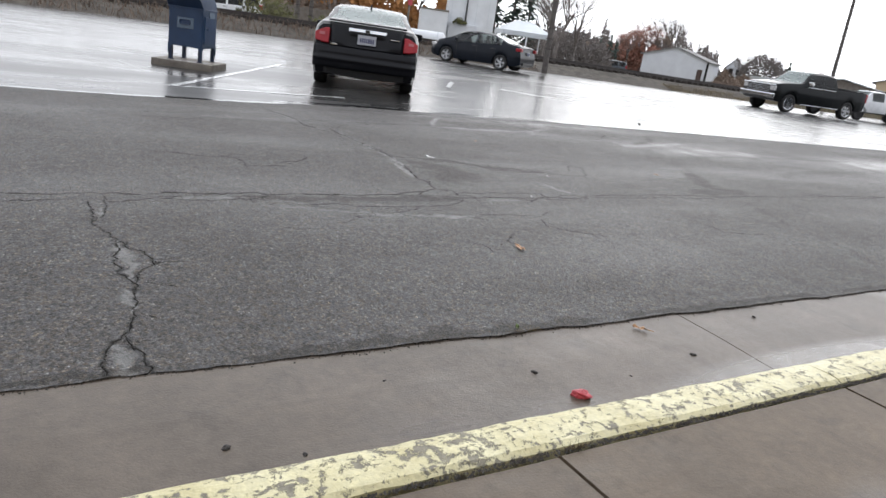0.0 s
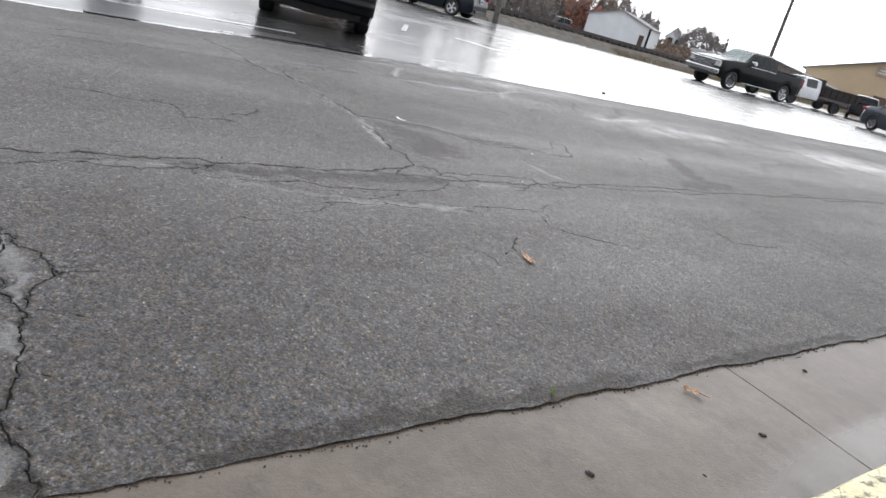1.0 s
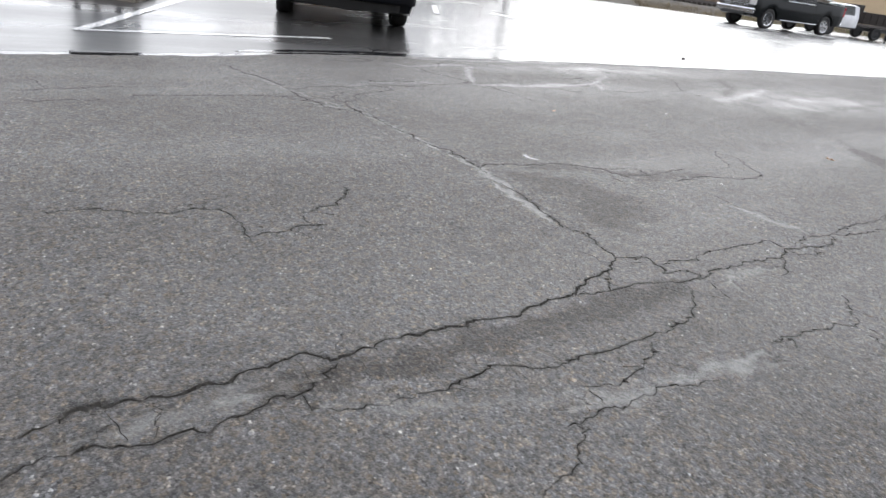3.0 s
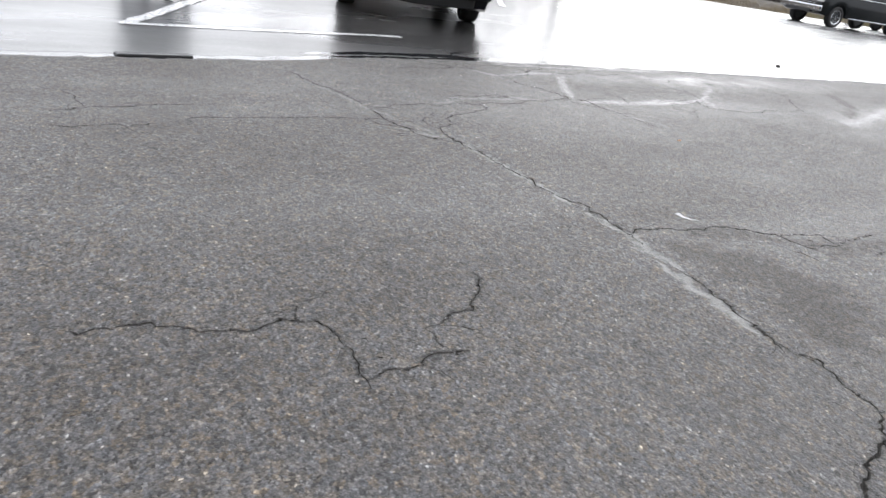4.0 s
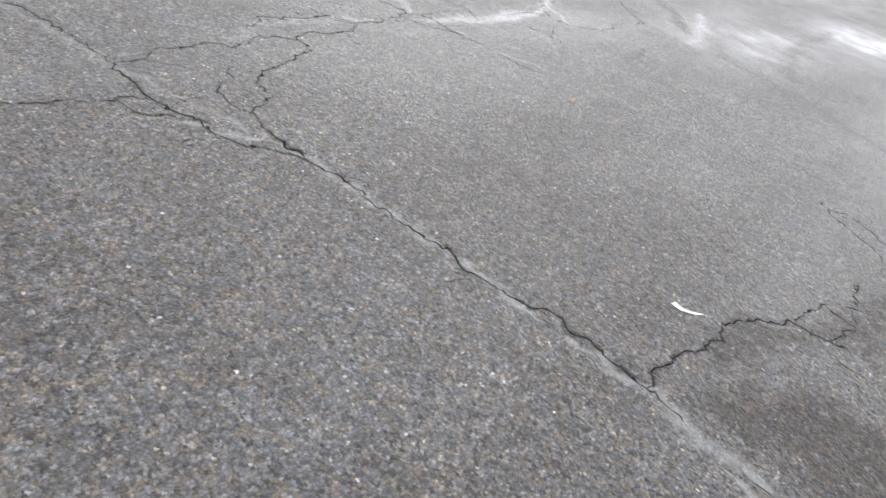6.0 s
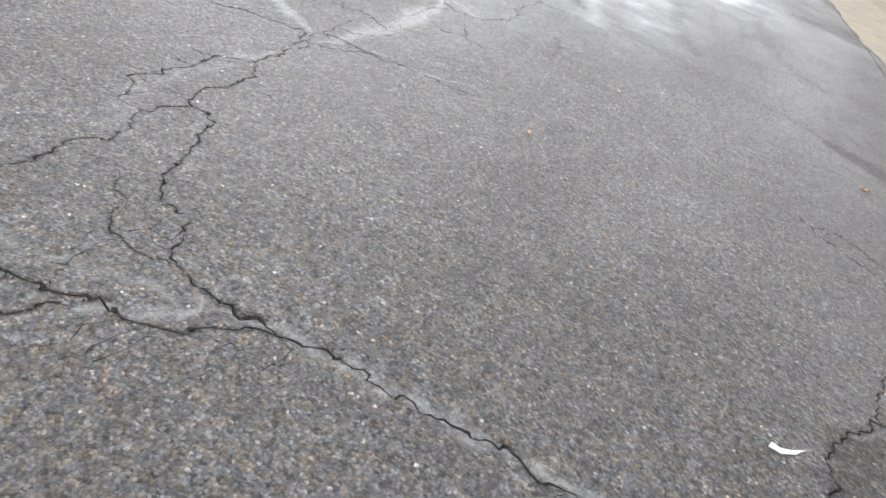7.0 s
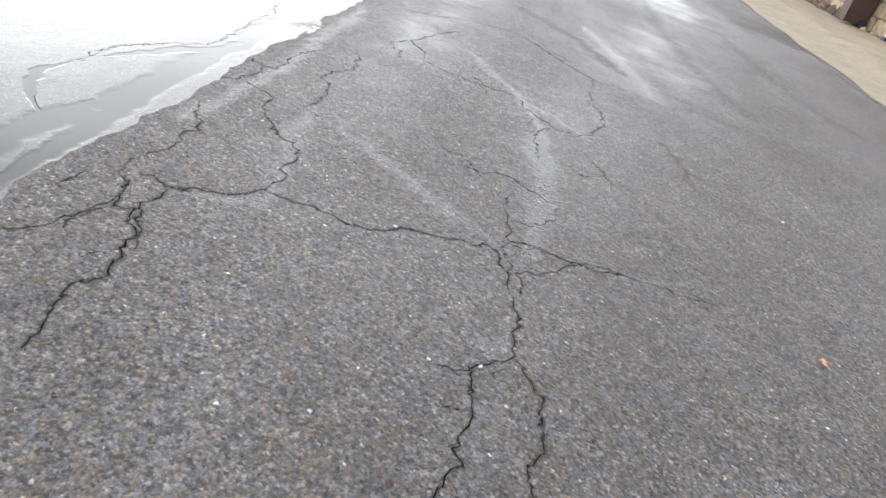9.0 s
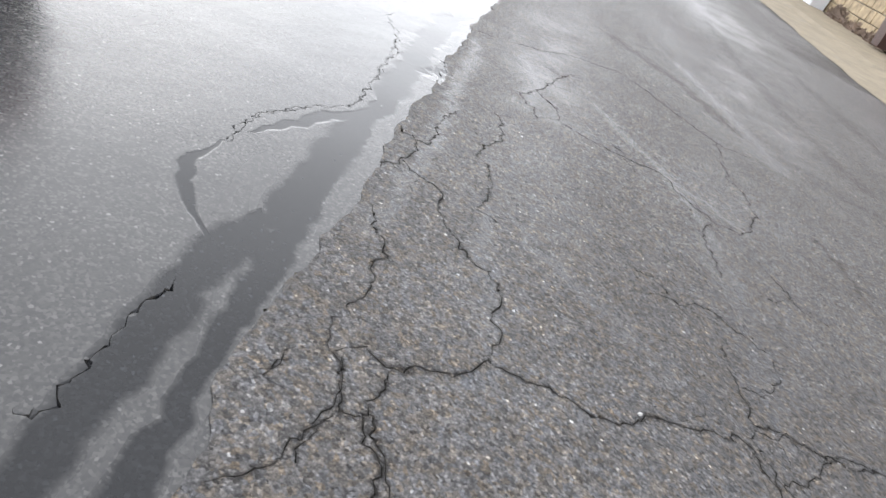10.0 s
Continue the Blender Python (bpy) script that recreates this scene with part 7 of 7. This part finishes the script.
stripe([(1.8, 9.62), (5.05, 15.15)], 0.11)
stripe([(1.75, 9.62), (3.72, 9.86), (4.3, 9.92)], 0.09, "worn white line closing the parking bays")
stripe([(8.3, 13.6), (9.5, 15.4)], 0.11)
stripe([(10.5, 14.75), (11.15, 13.75)], 0.36, "worn white arrow stroke on the lot")
stripe([(13.0, 14.85), (11.87, 12.6)], 0.12)
stripe([(15.6, 12.0), (17.8, 16.0)], 0.11)
stripe([(19.0, 11.0), (22.2, 16.4)], 0.11)


# ---- small things lying about ----
def flat_leaf(x, y, z, size, turn, mat, label, seed):
    rnd_ = random.Random(seed)
    v, f = [(0, 0, 0.006)], []
    n = 18
    for i in range(n):
        a = 2 * math.pi * i / n
        r = size * (0.62 + 0.38 * math.cos(a) ** 2) * (0.72 + 0.4 * abs(math.sin(2.5 * a))) * rnd_.uniform(0.9, 1.1)
        v.append((r * math.cos(a), r * 0.55 * math.sin(a), 0.004 + 0.012 * rnd_.random()))
    f = [(0, 1 + i, 1 + (i + 1) % n) for i in range(n)]
    t = tagged(new("fallen_leaf"), label, "leaf", "fallen leaves")
    t.matrix_world = Matrix.Translation((x, y, z)) @ Matrix.Rotation(turn, 4, "Z")
    blade = part("blade", mesh_of("blade", v, f, mat), None, t)
    rod_part("stalk", (-size * 0.8, 0, 0.008), (-size * 1.6, size * 0.12, 0.01), 0.0022, mat, t, 0.0014, 5)
    return t


def lane_top(x, y):
    return fall(x, y) + 0.006 * noise.noise((x * 0.5, y * 0.7, 1.0)) + 0.0025 * noise.noise((x * 2.3, y * 2.3, 5.0))


flat_leaf(2.53, 3.1, lane_top(2.53, 3.1), 0.05, -1.75, M["oak_leaf"], "curled orange-brown leaf on the asphalt", 1)
flat_leaf(2.48, 2.07, -0.060, 0.04, 2.2, M["oak_leaf"], "small orange-brown leaf in the gutter", 2)
flat_leaf(4.55, 6.69, lane_top(4.55, 6.69), 0.02, 0.4, M["oak_leaf"], "tiny orange leaf scrap on the asphalt", 3)
flat_leaf(5.9, 5.2, lane_top(5.9, 5.2), 0.03, 1.4, M["oak_leaf"], "tiny orange leaf scrap on the asphalt", 4)
flat_leaf(1.86, 2.2, lane_top(1.86, 2.2), 0.02, 0.9, M["green_grass"], "sprig of weed at the asphalt edge", 5)


def crumpled(name, x, y, z, size, mat, label, category, seed, flat=0.4):
    rnd_ = random.Random(seed)
    bm = bmesh.new()
    bmesh.ops.create_icosphere(bm, subdivisions=3, radius=1)
    for vv in bm.verts:
        k = 1 + 0.45 * noise.noise(vv.co * 1.7 + Vector((seed, 0, 0))) + 0.2 * noise.noise(vv.co * 4.5 + Vector((0, seed, 0)))
        vv.co = Vector((vv.co.x * size[0] * k, vv.co.y * size[1] * k, max(-0.3, vv.co.z) * size[2] * k + size[2] * 0.3))
    ob = part(name, bm, mat)
    ob.location = (x, y, z)
    ob.rotation_euler = (0, 0, rnd_.uniform(0, 6))
    return tagged(ob, label, category)


crumpled("candy_wrapper", 1.775, 1.67, -0.082, (0.042, 0.022, 0.02), M["wrapper_red"], "crumpled red wrapper in the wet gutter", "litter", 3).rotation_euler = (0, 0, 2.5)
for k, (x, y, z, s) in enumerate(((1.70, 1.86, -0.072, 0.010), (0.5, 1.73, -0.08, 0.010), (2.55, 1.81, -0.075, 0.010), (0.7, 1.64, -0.085, 0.007), (3.3, 2.05, -0.062, 0.007), (1.1, 1.95, -0.068, 0.005), (2.1, 1.74, -0.08, 0.005))):
    crumpled("debris", x, y, z, (s * 1.5, s, s * 0.7), M["debris"], "small dark crumb of debris in the gutter", "debris", k)
for k, (x, y, s) in enumerate(((5.73, 6.54, 0.012), (3.9, 7.82, 0.008), (3.94, 7.70, 0.009), (3.36, 7.5, 0.006), (3.57, 7.5, 0.008), (4.45, 8.05, 0.009), (2.9, 7.62, 0.006), (3.5, 4.26, 0.014), (4.25, 5.0, 0.012))):
    crumpled("pebble", x, y, lane_top(x, y), (s * 0.7, s * 0.5, s * 0.4), M["pebble"], "pale pebble lying on the asphalt", "pebble", k + 20)
crumpled("pebble", 10.3, 9.75, lot_top(10.3, 9.75), (0.03, 0.02, 0.02), M["debris"], "dark stone on the wet lot", "stone", 41)

# torn white paper scrap
bm = bmesh.new()
out = [(-0.075, 0.012, 0.012), (-0.03, -0.012, 0.004), (0.035, -0.016, 0.003), (0.085, -0.002, 0.010), (0.03, 0.004, 0.004), (-0.015, 0.012, 0.006), (-0.05, 0.028, 0.018)]
vs = [bm.verts.new(p) for p in out]
bm.faces.new(vs)
bmesh.ops.solidify(bm, geom=list(bm.faces), thickness=0.0012)
paper = part("paper_scrap", bm, M["paper"])
paper.matrix_world = Matrix.Translation((3.36, 5.65, lane_top(3.36, 5.65))) @ Matrix.Rotation(-0.9, 4, "Z") @ Matrix.Diagonal((0.66, 0.66, 0.66, 1))
tagged(paper, "torn white paper scrap on the asphalt", "litter")

# black filler strip lying in the seam water
patch = part("filler_strip", bx(bmesh.new(), (0, 0, 0.004), (0.46, 0.075, 0.022), None, 0.005), M["bitumen"])
patch.matrix_world = Matrix.Translation((1.77, 8.56, -0.004)) @ Matrix.Rotation(0.09, 4, "Z")
tagged(patch, "short black bitumen filler strip in the seam", "filler")
# thin black strips that follow the lane's edge at the seam
for x0, x1, wd in ((9.5, 11.3, 0.022), (12.4, 13.1, 0.016)):
    v, f = [], []
    xs_ = np.arange(x0, x1, 0.05)
    for x in xs_:
        y = top_edge(x) + 0.012
        e = wd * (0.4 + abs(noise.noise((x * 6, 3, 0)))) * min(1, (x - x0) * 6 + 0.2, (x1 - x) * 6 + 0.2)
        v += [(x, y - e * 0.5, 0.001), (x, y + e, -0.001)]
    f = [(2 * i, 2 * i + 2, 2 * i + 3, 2 * i + 1) for i in range(len(xs_) - 1)]
    tagged(new("seam_filler", mesh_of("seam_filler", v, f, M["bitumen"])), "black bitumen line along the asphalt seam", "filler", "seam filler", "structure")

# crumbled asphalt along its lower edge
v, f = [], []
for k in range(1700):
    x = rnd.uniform(-1.5, 6.2)
    y = low_edge(x) - abs(rnd.gauss(0, 0.014)) + 0.008
    s = rnd.uniform(0.002, 0.0052)
    z = -0.062 + s * 0.3
    n = len(v)
    a = rnd.uniform(0, 6.283)
    v += [(x + s * math.cos(a + q), y + s * math.sin(a + q), z) for q in (0, 2.1, 4.2)] + [(x + s * 0.2, y, z + s * 1.1)]
    f += [(n, n + 1, n + 3), (n + 1, n + 2, n + 3), (n + 2, n, n + 3)]
tagged(new("asphalt_crumbs", mesh_of("asphalt_crumbs", v, f, M["crumb"])), "dark asphalt crumbs along the gutter edge", "rubble", kind="stuff")

# dirt packed into the joint behind the kerb
v, f = [], []
for k in range(2600):
    x = rnd.uniform(-0.8, 4.6)
    y = 1.314 + rnd.gauss(0, 0.003 + 0.01 * abs(noise.noise((x * 3.3, 0, 0))))
    s = rnd.uniform(0.002, 0.007)
    z = -0.008 + rnd.uniform(-0.004, 0.006)
    n = len(v)
    a = rnd.uniform(0, 6.283)
    v += [(x + s * math.cos(a + q), y + s * math.sin(a + q), z) for q in (0, 2.1, 4.2)] + [(x + s * 0.2, y, z + s * 0.9)]
    f += [(n, n + 1, n + 3), (n + 1, n + 2, n + 3), (n + 2, n, n + 3)]
tagged(new("joint_dirt", mesh_of("joint_dirt", v, f, M["crumb"])), "dark dirt packed into the kerb joint", "dirt", kind="stuff")

# weeds in the kerb joint
v, f = [], []
for k in range(160):
    x, y = rnd.gauss(1.42, 0.03) if k < 60 else rnd.uniform(0.3, 3.4), 1.314
    h = rnd.uniform(0.012, 0.04) * (1.0 if k < 60 else 0.5)
    a = rnd.uniform(0, 6.283)
    n = len(v)
    v += [(x - 0.0015, y, -0.012), (x + 0.0015, y, -0.012), (x + math.cos(a) * h, y + math.sin(a) * h * 0.6, -0.005 + h * 0.8)]
    f.append((n, n + 1, n + 2))
for k in range(90):
    x = rnd.gauss(1.86, 0.05)
    h = rnd.uniform(0.012, 0.035)
    a = rnd.uniform(0, 6.283)
    n = len(v)
    v += [(x - 0.0015, 2.172, -0.06), (x + 0.0015, 2.172, -0.06), (x + math.cos(a) * h, 2.172 + math.sin(a) * h * 0.6, -0.06 + h * 0.8)]
    f.append((n, n + 1, n + 2))
tagged(new("joint_weeds", mesh_of("joint_weeds", v, f, M["dry_grass"])), "dry weed tufts in the kerb and gutter joints", "weeds", kind="stuff")

# ---- stone building beyond the apron ----
stone_house = thing("stone_building", Matrix.Translation((0, 0, 0)), "tan limestone-faced building beside the apron", "building")
box_part("wall_core", (31.5, -3.9, 2.2), (25.0, 9.8, 4.6), M["mortar"], stone_house)
box_part("parapet", (31.5, -3.9, 4.58), (25.3, 10.1, 0.16), M["base"], stone_house, "", 0.02)
rnd2 = random.Random(8)
blocks = {}
for row in range(6):
    x = 19.35 + rnd2.uniform(-0.1, 0.0)
    while x < 31:
        w_ = rnd2.choice((0.42, 0.56, 0.7, 0.84))
        key = (w_, row % 2)
        if key not in blocks:
            ob = part("stone_block", bx(bmesh.new(), (0, 0, 0), (w_ - 0.02, 0.10, 0.30), None, 0.02), M["stone"], stone_house)
            blocks[key] = ob.data
        else:
            ob = part("stone_block", blocks[key], None, stone_house)
        ob.location = (x + w_ / 2, 1.02 + rnd2.uniform(-0.015, 0.02), 0.26 + row * 0.32)
        x += w_
box_part("pier", (18.5, 1.06, 1.9), (1.5, 0.16, 3.9), M["brick_red"], stone_house, "red painted brick pier", 0.02)
pipe = box_part("downpipe", (19.28, 1.14, 1.55), (0.16, 0.12, 2.9), M["downpipe"], stone_house, "white square downpipe with a black shoe", 0.015)
box_part("pipe_shoe", (19.28, 1.16, 0.12), (0.19, 0.17, 0.12), M["trim"], pipe, "black pipe shoe", 0.02)
for k in range(3):
    box_part("pipe_strap", (19.28, 1.14, 0.6 + k * 0.9), (0.2, 0.13, 0.05), M["downpipe"], pipe)

bin_ = thing("wheeled_bin", Matrix.Translation((21.0, 1.42, 0.09)), "dark brown wheeled rubbish bin with a white badge", "bin")
bm = bmesh.new()
lo_ = [bm.verts.new((sx * 0.22, sy * 0.22, 0.06)) for sx, sy in ((-1, -1), (1, -1), (1, 1), (-1, 1))]
hi_ = [bm.verts.new((sx * 0.29, sy * 0.28, 0.98)) for sx, sy in ((-1, -1), (1, -1), (1, 1), (-1, 1))]
bm.faces.new(lo_), bm.faces.new(hi_)
for i in range(4):
    bm.faces.new((lo_[i], lo_[(i + 1) % 4], hi_[(i + 1) % 4], hi_[i]))
part("bin_body", bm, M["bin_brown"], bin_)
box_part("lid", (0, 0, 1.02), (0.62, 0.64, 0.08), M["bin_brown"], bin_, "", 0.03)
for sx in (-1, 1):
    part("wheel", rod(bmesh.new(), (sx * 0.2, -0.2, 0.1), (sx * 0.26, -0.2, 0.1), 0.1, None, 16), M["rubber"], bin_)
rod_part("handle", (-0.24, -0.34, 0.98), (0.24, -0.34, 0.98), 0.015, M["bin_brown"], bin_, None, 8)
part("badge", rod(bmesh.new(), (-0.277, 0.03, 0.72), (-0.287, 0.03, 0.72), 0.11, None, 20), M["decal"], bin_, "round white badge")
part("badge", rod(bmesh.new(), (0.0, 0.262, 0.72), (0.0, 0.276, 0.72), 0.10, None, 20), M["decal"], bin_, "round white badge")
box = thing("metal_cabinet", Matrix.Translation((27.5, 1.35, 0.08)), "white metal service cabinet against the stone wall", "cabinet")
box_part("cabinet_body", (0, 0, 0.42), (0.9, 0.45, 0.84), M["siding"], box, "", 0.015)
box_part("cabinet_door", (0, 0.235, 0.42), (0.8, 0.02, 0.74), M["siding"], box, "", 0.01)
for k in range(5):
    crumpled("rubble_stone", 19.9 + k * 0.62 + 0.1 * math.sin(k * 3), 1.22, 0.07, (0.10, 0.07, 0.07), M["stone"], "loose limestone at the foot of the wall", "stone", k + 60)
for x, h in ((22.0, 0.28), (23.6, 0.22), (25.4, 0.4)):
    bush(x, 1.25, 1.3, 0.3, h, 220, M["brush"], "low brown weeds along the foot of the wall", 0.06, "weeds")

# ---- unseen building, added behind the start of the walk to darken reflections ----
back = thing("brick_building", Matrix.Translation((0, 0, 0)), "plain brown brick building along the sidewalk", "building")
box_part("wall", (-8.0, -6.5, 2.4), (44.0, 5.0, 5.0), M["tan_block"], back)
box_part("parapet", (-8.0, -6.5, 5.0), (44.3, 5.3, 0.2), M["base"], back, "", 0.03)
for k in range(9):
    win = box_part("window", (-27 + k * 4.6, -3.98, 1.9), (1.5, 0.06, 1.6), M["glass_dark"], back)
    box_part("window_frame", (-27 + k * 4.6, -3.97, 1.9), (1.66, 0.03, 1.76), M["downpipe"], win)
    box_part("window_sill", (-27 + k * 4.6, -3.9, 1.05), (1.8, 0.22, 0.1), M["base"], win)
